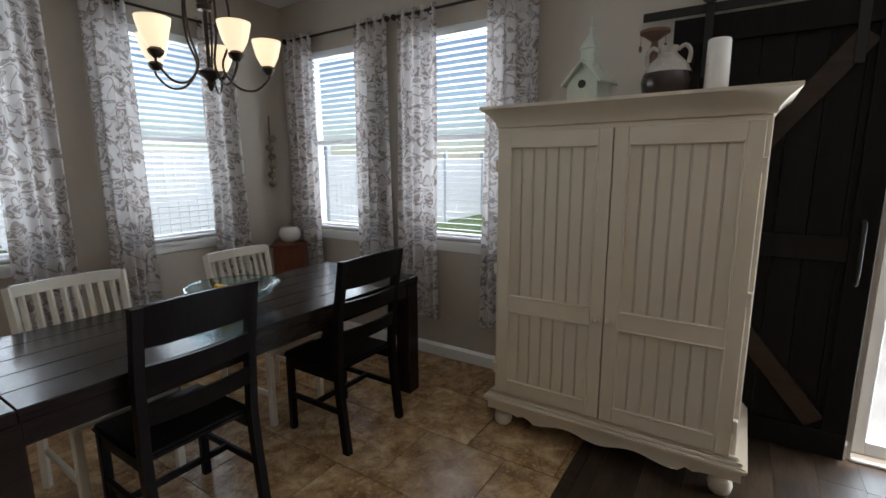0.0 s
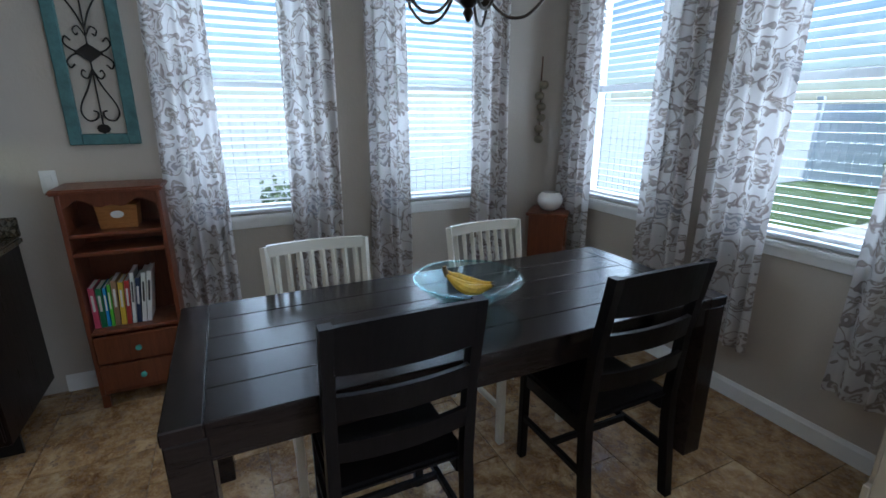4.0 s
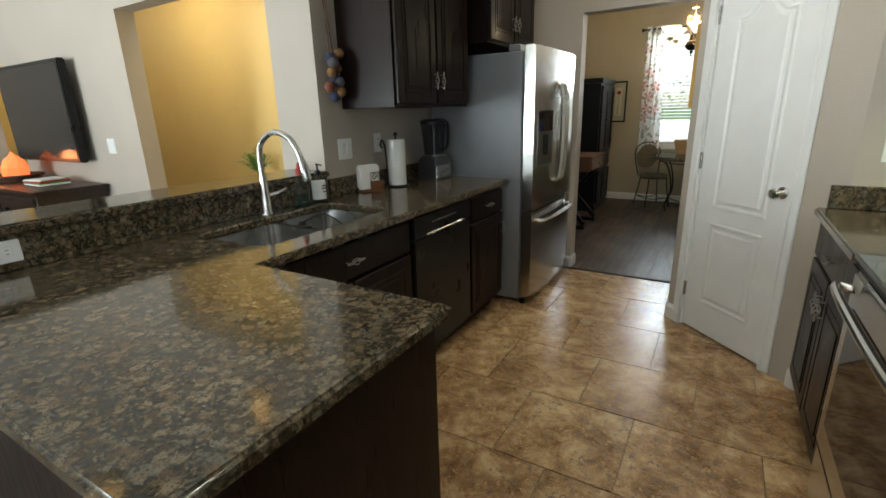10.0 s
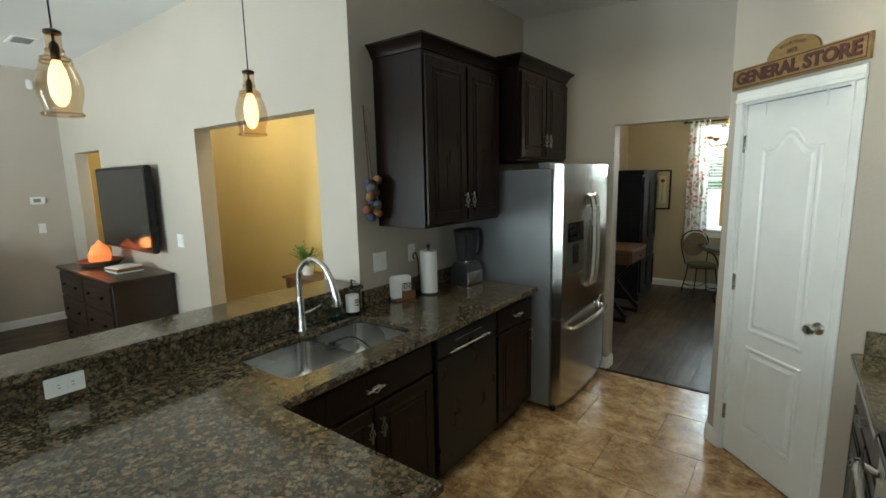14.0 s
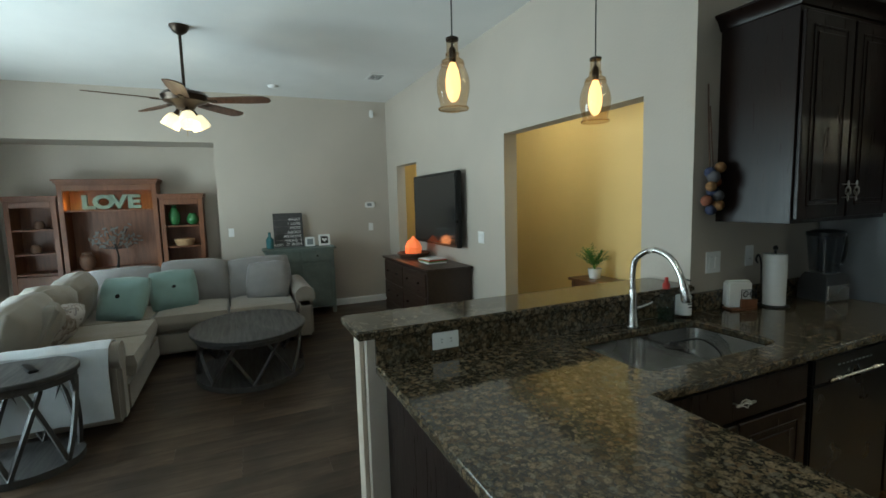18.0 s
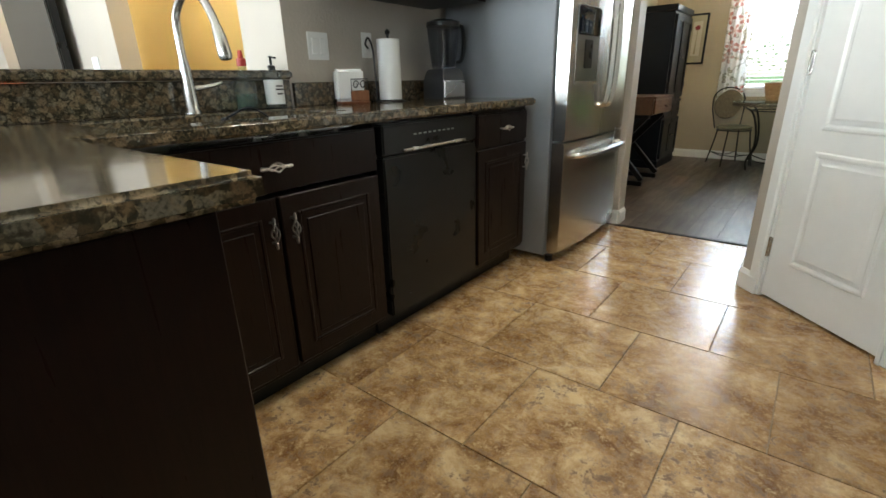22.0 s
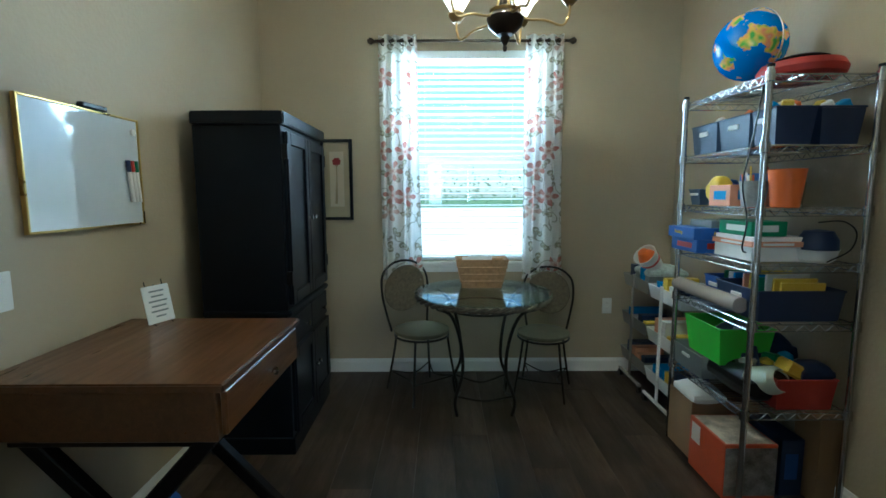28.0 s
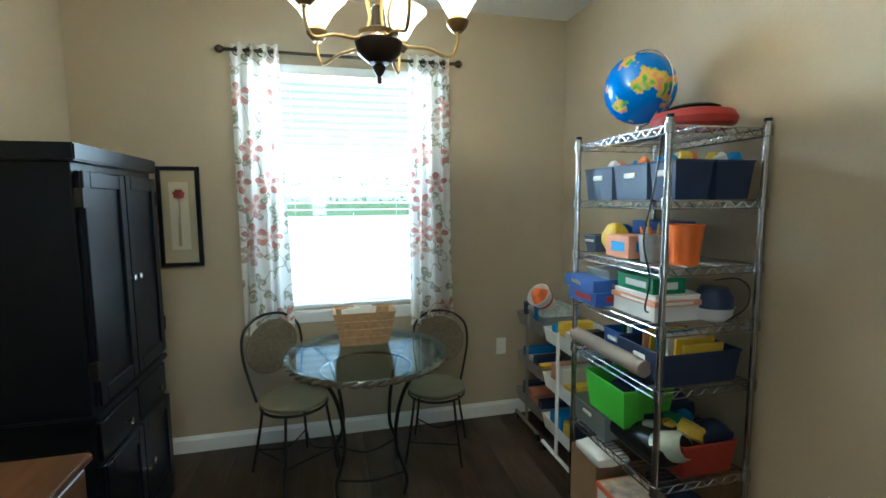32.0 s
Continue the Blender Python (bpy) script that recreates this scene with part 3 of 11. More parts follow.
def curve_pts(pts, n=6):
    """Points on a smooth line through the given ones."""
    p = [Vector(v) for v in pts]
    p = [2 * p[0] - p[1]] + p + [2 * p[-1] - p[-2]]
    out = []
    for k in range(1, len(p) - 2):
        for j in range(n):
            t = j / n
            a, b, c, d = p[k - 1], p[k], p[k + 1], p[k + 2]
            out.append(0.5 * (2 * b + (c - a) * t + (2 * a - 5 * b + 4 * c - d) * t * t + (3 * b - a - 3 * c + d) * t ** 3))
    return out + [p[-2]]


def add_prism(bm, outline, z0, z1, m=None):
    """An outline in x and y, pulled up from z0 to z1."""
    m = m or Matrix()
    lo = [bm.verts.new(m @ Vector((x, y, z0))) for x, y in outline]
    hi = [bm.verts.new(m @ Vector((x, y, z1))) for x, y in outline]
    bm.faces.new(lo[::-1])
    bm.faces.new(hi)
    n = len(lo)
    for k in range(n):
        bm.faces.new((lo[k], lo[(k + 1) % n], hi[(k + 1) % n], hi[k]))
    return bm


def prism(outline, z0, z1, m=None):
    return add_prism(B(), outline, z0, z1, m)


UPRIGHT_Y = Matrix(((1, 0, 0, 0), (0, 0, -1, 0), (0, 1, 0, 0), (0, 0, 0, 1)))  # x stays, y becomes up, thickness runs along -y
UPRIGHT_X = Matrix(((0, 0, 1, 0), (1, 0, 0, 0), (0, 1, 0, 0), (0, 0, 0, 1)))  # x becomes y, y becomes up, thickness runs along x


def mesh_of(name, bm, material, smooth=35):
    bmesh.ops.recalc_face_normals(bm, faces=bm.faces)
    me = bpy.data.meshes.new(name)
    bm.to_mesh(me)
    bm.free()
    me.materials.append(material)
    me.shade_smooth()
    me.set_sharp_from_angle(angle=radians(smooth))
    return me


def part(name, bm, material, parent, label="", smooth=35):
    ob = new(name, mesh_of(name, bm, material, smooth))
    ob.parent = parent
    if label:
        ob["label"] = label
    return ob


def struct(name, bm, material, label, category, smooth=35):
    return tagged(new(name, mesh_of(name, bm, material, smooth)), label, category, kind="structure")


def solid(name, bm, material, label, category, m=None, group="", smooth=35):
    """A thing that is one mesh."""
    ob = new(name, mesh_of(name, bm, material, smooth))
    if m is not None:
        ob.matrix_basis = m
    return tagged(ob, label, category, group)


def thing(name, m, label, category, group="", kind=""):
    ob = new(name)
    ob.empty_display_size = 0.1
    ob.matrix_basis = m
    return tagged(ob, label, category, group, kind)


def piece(name, me, parent, loc, rot=0.0):
    ob = new(name, me)
    ob.parent = parent
    ob.location = loc
    ob.rotation_euler = (0, 0, rot)
    return ob


def text_mesh(s, size, depth=0.002, align="CENTER", heavy=0.0):
    cu = bpy.data.curves.new("lettering", "FONT")
    cu.body, cu.size, cu.extrude, cu.align_x, cu.align_y = s, size, depth, align, "CENTER"
    cu.resolution_u, cu.offset = 3, heavy
    ob = bpy.data.objects.new("lettering", cu)
    me = bpy.data.meshes.new_from_object(ob)
    bpy.data.objects.remove(ob)
    bm = B()
    bm.from_mesh(me)
    bpy.data.meshes.remove(me)
    return bm


def moved(bm, m):
    bmesh.ops.transform(bm, matrix=m, verts=bm.verts)
    return bm


def joined(*bms):
    out = bms[0]
    for b in bms[1:]:
        me = bpy.data.meshes.new("joint")
        b.to_mesh(me)
        b.free()
        out.from_mesh(me)
        bpy.data.meshes.remove(me)
    return out


def plump(sx, sy, sz, seed, n=12):
    """A loose feather cushion with rounded corners, a sagging top and dents."""
    bm = B()
    bmesh.ops.create_cube(bm, size=2)
    bmesh.ops.subdivide_edges(bm, edges=bm.edges, cuts=n, use_grid_fill=True)
    for v in bm.verts:
        x, y, z = v.co
        k = max(0.0, (1 - abs(x) ** 3) * (1 - abs(y) ** 3)) ** 0.5
        rc = 1 - 0.1 * (x * y) ** 2
        dent = noise.noise(Vector((x * 1.6 + seed * 3.7, y * 1.6 + seed * 1.9, z * 0.7)))
        fold = noise.noise(Vector((x * 4.5 + seed, y * 3.0, z + seed * 2.3)))
        v.co = Vector((x * rc * sx / 2 * (1 + 0.03 * dent), y * rc * sy / 2 * (1 + 0.05 * dent), (z * (0.16 + 0.84 * k) * (1 + 0.22 * dent) + 0.06 * fold * k) * sz / 2))
    return bm


def cushion(sx, sy, sz, puff=0.35, n=10):
    """A stuffed cushion centred on the origin: a soft box that thins towards its seams."""
    bm = B()
    bmesh.ops.create_cube(bm, size=2)
    bmesh.ops.subdivide_edges(bm, edges=bm.edges, cuts=n, use_grid_fill=True)
    for v in bm.verts:
        x, y, z = v.co
        k = (1 - abs(x) ** 4) * (1 - abs(y) ** 4)
        w = noise.noise(Vector((x * 2.1 + sx * 9, y * 2.1 + sy * 7, z + sz))) * 0.05
        v.co = Vector((x * sx / 2 * (1 - 0.04 * (1 - k) * abs(z)), y * sy / 2 * (1 - 0.04 * (1 - k) * abs(z)), (z * (puff + (1 - puff) * k) + w) * sz / 2))
    return bm

# ---- plan, in metres ----
XR, XL, XH, XF = 3.92, 1.00, 2.69, -4.29  # stove wall, sink wall, hall wall, far wall of the living room
YN, YT, YE, YW = -2.25, 2.95, 5.02, 8.56  # nook wall, television wall, wall with the study opening, study window wall
SX0, SX1, SY0 = 0.95, 3.92, 5.15  # study
CEIL_Z, STUDY_Z = 3.045, 2.72  # living room and study ceilings; the kitchen's falls to LOW_Z at the stove wall
LOW_Z = 2.855
OP0, OP1, OPZ = 1.826, 2.653, 2.07  # study opening


def ceil_at(x):
    return CEIL_Z if x < 0.95 else CEIL_Z + (LOW_Z - CEIL_Z) * (x - 0.95) / (XR - 0.95)


def wall_run(name, axis, face, out, lo, hi, top, holes, material, label, thick=0.13, z0=0.0):
    """A wall along one axis ("x" or "y"), its visible face at `face`, its body behind it (out: +1 or -1), with holes (lo, hi, z0, z1)."""
    bm = B()

    def blk(a, b, za, zb):
        if b - a < 1e-4 or zb - za < 1e-4:
            return
        f0, f1 = sorted((face, face + out * thick))
        add_box(bm, (a, f0, za) if axis == "x" else (f0, a, za), (b, f1, zb) if axis == "x" else (f1, b, zb))

    at = lo
    for a, b, za, zb in sorted(holes):
        blk(at, a, z0, top)
        blk(a, b, z0, za)
        blk(a, b, zb, top)
        at = b
    blk(at, hi, z0, top)
    return struct(name, bm, material, label, "wall")


W_LO, W_HI = 0.93, 2.44
NOOK_Y = ((-0.43, 0.41), (-1.60, -0.76))  # windows of the stove wall
NOOK_X = ((2.89, 3.61), (1.71, 2.53))  # windows of the nook wall
SLIDER = (-2.75, -0.24)
SW = (1.93, 2.90, 0.84, 2.33)  # study window

wall_run("wall_east", "y", XR, 1, YN - 0.13, 8.69, CEIL_Z, [(a, b, W_LO, W_HI) for a, b in NOOK_Y], WALL, "greige painted wall with two windows and kitchen cabinets", z0=-0.02)
wall_run("wall_nook", "x", YN, -1, XF - 0.5, XR, CEIL_Z, [(a, b, W_LO, W_HI) for a, b in NOOK_X] + [(SLIDER[0], SLIDER[1], 0.02, 2.05)], WALL, "greige painted wall with two windows and a patio door", z0=-0.02)
wall_run("wall_kitchen_west", "y", XL, -1, YT, YE + 0.13, CEIL_Z, [], WALL, "greige painted wall behind the sink counter and refrigerator", z0=-0.02)
wall_run("wall_television", "x", YT, 1, XF, XL - 0.13, CEIL_Z, [(-3.84, -3.02, -0.02, 2.05), (-0.851, 0.672, -0.02, 2.106)], WALL, "greige painted wall with a wide opening to a yellow hallway", z0=-0.02)
wall_run("wall_far", "y", XF, -1, -2.38, YT + 0.13, CEIL_Z, [(-1.95, 0.55, -0.02, 2.39)], WALL, "greige painted wall with a deep cabinet niche", z0=-0.02)
wall_run("wall_study_opening", "x", YE, 1, XL, XH + 0.13, CEIL_Z, [(OP0, OP1, -0.02, OPZ)], WALL, "greige painted wall with a cased opening into the study", z0=-0.02)
struct("wall_hall", box((XH, 4.295, -0.02), (XH + 0.12, YE, CEIL_Z), 0.012, seg=2), WALL, "short greige wall with two canvases", "wall")
struct("wall_pantry_side", box((3.365, 3.62, -0.02), (XR, 3.72, CEIL_Z)), WALL, "short greige wall at the end of the counter", "wall")
diag = Matrix.Translation((3.0275, 3.9575, 0)) @ Matrix.Rotation(radians(-45), 4, "Z")  # x runs along the door wall, y into the pantry
DW = 0.477
PDX = -0.066  # the door's centre along that wall
bm = B()
for a, b, za, zb in ((-DW, PDX - 0.307, -0.02, CEIL_Z), (PDX + 0.307, DW, -0.02, CEIL_Z), (PDX - 0.307, PDX + 0.307, 2.06, CEIL_Z)):
    add_box(bm, (a, 0, za), (b, 0.11, zb), m=diag)
struct("wall_pantry_door", bm, WALL, "angled greige wall round the pantry door", "wall")
struct("wall_pantry_inside", box((XH + 0.16, 4.95, -0.02), (XR, 5.02, CEIL_Z)), WALL, "plain inner wall of the pantry", "wall")
# niche behind the far wall
bm = B()
add_box(bm, (XF - 0.68, -2.08, -0.02), (XF - 0.6, 0.75, 2.5))
add_box(bm, (XF - 0.6, 0.62, -0.02), (XF - 0.13, 0.75, 2.5))
add_box(bm, (XF - 0.6, -2.08, -0.02), (XF - 0.13, -1.95, 2.5))
add_box(bm, (XF - 0.6, -1.95, 2.39), (XF - 0.13, 0.62, 2.5))
struct("wall_niche", bm, WALL, "greige painted niche behind the wooden hutch", "wall")
# yellow hallway behind the television wall
bm = B()
add_box(bm, (-4.42, YT + 0.13, -0.02), (-4.3, 4.0, 2.6))
add_box(bm, (0.742, YT + 0.13, -0.02), (0.87, 4.0, 2.6))
add_box(bm, (-4.42, 4.0, -0.02), (0.87, 4.1, 2.6))
struct("wall_hallway", bm, WALL_YELLOW, "warm yellow painted hallway walls", "wall")
struct("ceiling_hallway", box((-4.42, YT + 0.13, 2.6), (0.87, 4.1, 2.68)), CEIL, "white hallway ceiling", "ceiling")
# study shell
wall_run("wall_study_west", "y", SX0, -1, YE + 0.13, YW + 0.13, STUDY_Z, [], WALL_STUDY, "tan painted study wall with a whiteboard", z0=-0.02)
wall_run("wall_study_window", "x", YW, 1, SX0, SX1, STUDY_Z, [SW], WALL_STUDY, "tan painted study wall with a window", z0=-0.02)
struct("wall_study_east", box((SX1 - 0.012, SY0, -0.02), (SX1 - 0.002, YW, STUDY_Z)), WALL_STUDY, "tan painted study wall behind a wire shelf", "wall")
struct("wall_study_south", box((XH + 0.13, YE + 0.005, -0.02), (SX1 - 0.012, SY0, STUDY_Z)), WALL_STUDY, "tan painted study wall beside the opening", "wall")
struct("ceiling_study", box((SX0 - 0.1, SY0 + 0.002, STUDY_Z), (SX1 + 0.1, YW + 0.1, STUDY_Z + 0.1)), CEIL, "flat white study ceiling", "ceiling")
bm = prism([(XF - 0.13, CEIL_Z), (0.95, CEIL_Z), (XR + 0.13, ceil_at(XR + 0.13)), (XR + 0.13, CEIL_Z + 0.15), (XF - 0.13, CEIL_Z + 0.15)], 0, YE + 0.26 - YN, Matrix.Translation((0, YE + 0.13, 0)) @ Matrix.Rotation(radians(90), 4, "X"))
struct("ceiling", bm, CEIL, "high white ceiling, flat over the living room and sloping down over the kitchen", "ceiling")
# half wall under the bar
bm = box((0.89, 1.205, -0.02), (0.985, YT, 1.035), 0.004)
struct("wall_half_bar", bm, WALL, "half wall carrying the raised granite bar", "wall")

# floors
struct("floor_tiles_bed", box((0.885, YN, -0.06), (XR, 4.99, -0.006)), GROUT, "grout bed of the tiled kitchen floor", "floor")
struct("floor_living", box((XF - 0.6, YN - 0.1, -0.06), (0.884, 4.6, -0.012)), PLANK_GAP, "underlay of the dark plank floor", "floor")
struct("floor_study", box((SX0, 4.99, -0.06), (SX1, YW, -0.012)), PLANK_GAP, "underlay of the dark plank floor in the study", "floor")
struct("trim_threshold", box((OP0, 4.965, -0.01), (OP1 + 0.03, 5.0, 0.006), 0.004), BARN_DARK, "dark wooden threshold strip between tiles and planks", "trim")
struct("trim_floor_edge", box((0.886, YN, -0.01), (0.945, 1.2, 0.004)), BARN_BRACE, "dark reducer strip between tiles and planks", "trim")


def baseboard(pts, h=0.1, t=0.014):
    """White boards along the wall from point to point, the room on their left hand."""
    for (xa, ya), (xb, yb) in zip(pts, pts[1:]):
        d = Vector((xb - xa, yb - ya, 0))
        m = Matrix.Translation((xa, ya, 0)) @ Matrix.Rotation(math.atan2(d.y, d.x), 4, "Z")
        prof = [(0, 0), (t, 0), (t, h * 0.78), (t * 0.45, h * 0.93), (t * 0.35, h), (0, h)]
        bm = B()
        lo = [bm.verts.new(m @ Vector((0, y, z))) for y, z in prof]
        hi = [bm.verts.new(m @ Vector((d.length, y, z))) for y, z in prof]
        n = len(prof)
        for k in range(n):
            bm.faces.new((lo[k], lo[(k + 1) % n], hi[(k + 1) % n], hi[k]))
        bm.faces.new(lo[::-1])
        bm.faces.new(hi)
        struct("baseboard", bm, TRIM, "white painted baseboard along the wall", "baseboard", 20)


baseboard([(-0.22, YN), (XR, YN), (XR, 1.12)])
baseboard([(XF - 0.6, 0.62), (XF, 0.62)])
baseboard([(XF, YT), (XF, 0.64)])
baseboard([(-0.851, YT), (-3.02, YT)])
baseboard([(SX0, SY0), (OP0, SY0), (OP0, YE)])
baseboard([(OP0, YE), (OP0 - 0.08, YE)])
baseboard([(2.76, 4.225), (XH, 4.295), (XH, YE)])
baseboard([(3.365, 3.62), (3.30, 3.685)])
baseboard([(SX1 - 0.012, SY0), (SX1 - 0.012, YW), (SX0, YW), (SX0, SY0)])

# ---- windows, blinds and curtains ----
def window(name, m, w, h, label, slats=True, tilt=18.0, blind_low=0.0):
    """A vinyl single-hung window. Local x runs along the wall, y points into the room, z from the sill; the wall face is at y = 0."""
    win = thing(name, m, label, "window", kind="structure")
    f = B()
    for a, b in (((-w / 2, -0.1, 0), (-w / 2 + 0.045, -0.04, h)), ((w / 2 - 0.045, -0.1, 0), (w / 2, -0.04, h)), ((-w / 2 + 0.045, -0.1, 0), (w / 2 - 0.045, -0.04, 0.05)), ((-w / 2 + 0.045, -0.1, h - 0.05), (w / 2 - 0.045, -0.04, h))):
        add_box(f, a, b, 0.004)
    part("window_frame", f, TRIM, win)
    part("meeting_rail", box((-w / 2 + 0.045, -0.085, h * 0.5 - 0.022), (w / 2 - 0.045, -0.045, h * 0.5 + 0.022), 0.004), TRIM, win)
    for za, zb in ((0.05, h * 0.5 - 0.022), (h * 0.5 + 0.022, h - 0.05)):
        p = part("pane", box((-w / 2 + 0.045, -0.072, za), (w / 2 - 0.045, -0.068, zb)), PANE, win)
        p.visible_shadow = False
    part("window_sill", box((-w / 2 - 0.03, -0.036, -0.03), (w / 2 + 0.03, 0.035, -0.002), 0.006, seg=2), TRIM, win)
    part("apron", box((-w / 2 - 0.01, 0.002, -0.08), (w / 2 + 0.01, 0.014, -0.031), 0.004), TRIM, win)
    if slats:
        part("headrail", box((-w / 2 + 0.01, -0.034, h - 0.06), (w / 2 - 0.01, 0.012, h - 0.004), 0.004), BLIND, win)
        sl = mesh_of("slat", box((-w / 2 + 0.012, -0.021, -0.0012), (w / 2 - 0.012, 0.021, 0.0012), m=Matrix.Rotation(radians(tilt), 4, "X")), BLIND)
        z = h - 0.09
        while z > blind_low + 0.05:
            piece("slat", sl, win, (0, -0.011, z))
            z -= 0.043
        part("bottom_rail", box((-w / 2 + 0.012, -0.03, blind_low + 0.012), (w / 2 - 0.012, 0.008, blind_low + 0.032), 0.004), BLIND, win)
        for x in (-w * 0.32, w * 0.32):
            part("ladder_cord", tube([(x, 0.012, blind_low + 0.02), (x, 0.012, h - 0.06)], 0.0012, 5), BLIND, win)
    return win


def curtain_panel(name, m, w, z0, z1, folds, cloth, label, group, seed):
    """A hanging panel with folds. Local x along the wall, y into the room."""
    bm = B()
    nx, nz = folds * 10, 18
    rows = []
    for j in range(nz + 1):
        v = j / nz
        row = []
        for i in range(nx + 1):
            u = i / nx
            ph = 2 * math.pi * folds * u
            n1 = noise.noise(Vector((u * 3.1 + seed * 7.3, v * 1.7, seed)))
            sway = noise.noise(Vector((v * 1.3, seed * 3.1, 5.0)))
            amp = (0.028 + 0.012 * n1) * (0.75 + 0.35 * (1 - v))
            flare = 1 + 0.1 * (1 - v) ** 2 + 0.05 * sway
            x = (u - 0.5) * w * flare + 0.012 * math.sin(ph * 0.5 + 3 * v + seed) * (1 - v * 0.6)
            y = amp * math.sin(ph + 0.8 * n1 * (1 - v)) + 0.01 * n1
            row.append(bm.verts.new((x, y, z0 + (z1 - z0) * v + 0.006 * math.sin(ph) * (1 - v))))
        rows.append(row)
    for a, b in zip(rows, rows[1:]):
        for k in range(nx):
            bm.faces.new((a[k], a[k + 1], b[k + 1], b[k]))
    me = mesh_of("curtain_panel", bm, cloth, 80)
    cur = thing(name, m, label, "curtain", group)
    ob = new("panel", me)
    ob.parent = cur
    gr = mesh_of("grommet", tube([(0.022 * math.cos(a), 0, 0.022 * math.sin(a)) for a in [2 * math.pi * k / 14 for k in range(14)]], 0.004, 6, True), BRONZE)
    for k in range(folds):
        g = new("grommet", gr)
        g.parent = cur
        g.location = ((k + 0.5) / folds * w - w / 2, 0.0, z1 - 0.045)
    return cur


def curtain_rod(m, length, label):
    rod = thing("curtain_rod", m, label, "curtain rod")
    part("pole", tube([(-length / 2, 0, 0), (length / 2, 0, 0)], 0.0095, 10), BRONZE, rod)
    fin = mesh_of("finial", lathe([(0.0, 0), (0.013, 0.004), (0.009, 0.012), (0.021, 0.03), (0.023, 0.042), (0.012, 0.058), (0, 0.062)], 14, Matrix.Rotation(radians(90), 4, "Y")), BRONZE)
    for s in (1, -1):
        f = new("finial", fin)
        f.parent = rod
        f.location = (s * length / 2, 0, 0)
        f.rotation_euler = (0, 0, 0 if s > 0 else math.pi)
        part("bracket", box((s * (length / 2 - 0.05) - 0.008, -0.085, -0.012), (s * (length / 2 - 0.05) + 0.008, 0.0, -0.002), 0.003), BRONZE, rod)
    return rod


EAST = lambda y, z=0.0: Matrix.Translation((XR, y, z)) @ Matrix.Rotation(radians(90), 4, "Z")  # into the room is -x
NORTH_OF_NOOK = lambda x, z=0.0: Matrix.Translation((x, YN, z))  # into the room is +y
STUDYWIN = lambda x, z=0.0: Matrix.Translation((x, YW, z)) @ Matrix.Rotation(radians(180), 4, "Z")

for n, (a, b) in enumerate(NOOK_Y):
    window("window_%d" % (n + 1), EAST((a + b) / 2, W_LO), b - a, W_HI - W_LO, "white vinyl window with open white slat blinds")
for n, (a, b) in enumerate(NOOK_X):
    window("window_%d" % (n + 3), NORTH_OF_NOOK((a + b) / 2, W_LO), b - a, W_HI - W_LO, "white vinyl window with open white slat blinds", tilt=4.0)
window("window_5", STUDYWIN((SW[0] + SW[1]) / 2, SW[2]), SW[1] - SW[0], SW[3] - SW[2], "white vinyl study window with lowered white slat blinds", tilt=8.0)

ROD_Z = 2.54
for (a, b), seed in (((0.165, 0.455), 1), ((-0.49, -0.19), 2), ((-0.95, -0.68), 3), ((-1.71, -1.42), 4)):
    curtain_panel("curtain", EAST((a + b) / 2) @ Matrix.Translation((0, 0.085, 0)), b - a, 0.33, ROD_Z + 0.035, 4, CURTAIN, "white and taupe paisley curtain panel hanging on a bronze rod", "nook curtains", seed)
for (a, b), seed in (((3.45, 3.79), 5), ((2.64, 2.98), 6), ((2.21, 2.55), 7), ((1.47, 1.82), 8)):
    curtain_panel("curtain", NORTH_OF_NOOK((a + b) / 2) @ Matrix.Translation((0, 0.085, 0)), b - a, 0.33, ROD_Z + 0.035, 4, CURTAIN, "white and taupe paisley curtain panel hanging on a bronze rod", "nook curtains", seed)
for y in (-0.01, -1.19):
    curtain_rod(EAST(y, ROD_Z) @ Matrix.Translation((0, 0.085, 0)), 1.0, "dark bronze curtain rod with ball finials")
for x in (3.21, 2.01):
    curtain_rod(NORTH_OF_NOOK(x, ROD_Z) @ Matrix.Translation((0, 0.085, 0)), 1.06, "dark bronze curtain rod with ball finials")
for a, b, seed in ((1.80, 2.06, 11), (2.80, 3.06, 12)):
    curtain_panel("curtain", STUDYWIN((a + b) / 2) @ Matrix.Translation((0, 0.1, 0)), b - a, 0.72, 2.40, 4, FLORAL, "white curtain panel printed with red and olive flowers", "study curtains", seed)
curtain_rod(STUDYWIN(2.43, 2.362) @ Matrix.Translation((0, 0.1, 0)), 1.30, "dark bronze curtain rod with ball finials over the study window")

# patio door beside the armoire
sl = thing("door_patio", Matrix.Translation(((SLIDER[0] + SLIDER[1]) / 2, YN, 0)), "white framed sliding glass patio door", "patio door", kind="structure")
hw = (SLIDER[1] - SLIDER[0]) / 2
for a, b in ((-hw, -hw + 0.06), (-0.04, 0.04), (hw - 0.06, hw)):
    part("stile", box((a, -0.11, 0.02), (b, -0.05, 2.05), 0.004), TRIM, sl)
for z0, z1 in ((0.02, 0.09), (1.99, 2.05)):
    for a, b in ((-hw + 0.06, -0.04), (0.04, hw - 0.06)):
        part("rail", box((a, -0.11, z0), (b, -0.05, z1), 0.004), TRIM, sl)
for a, b in ((-hw + 0.06, -0.04), (0.04, hw - 0.06)):
    p = part("pane", box((a, -0.082, 0.09), (b, -0.078, 1.99)), PANE, sl)
    p.visible_shadow = False
part("door_sill", box((-hw, -0.125, 0.0), (hw, 0.02, 0.018), 0.004), TRIM, sl)

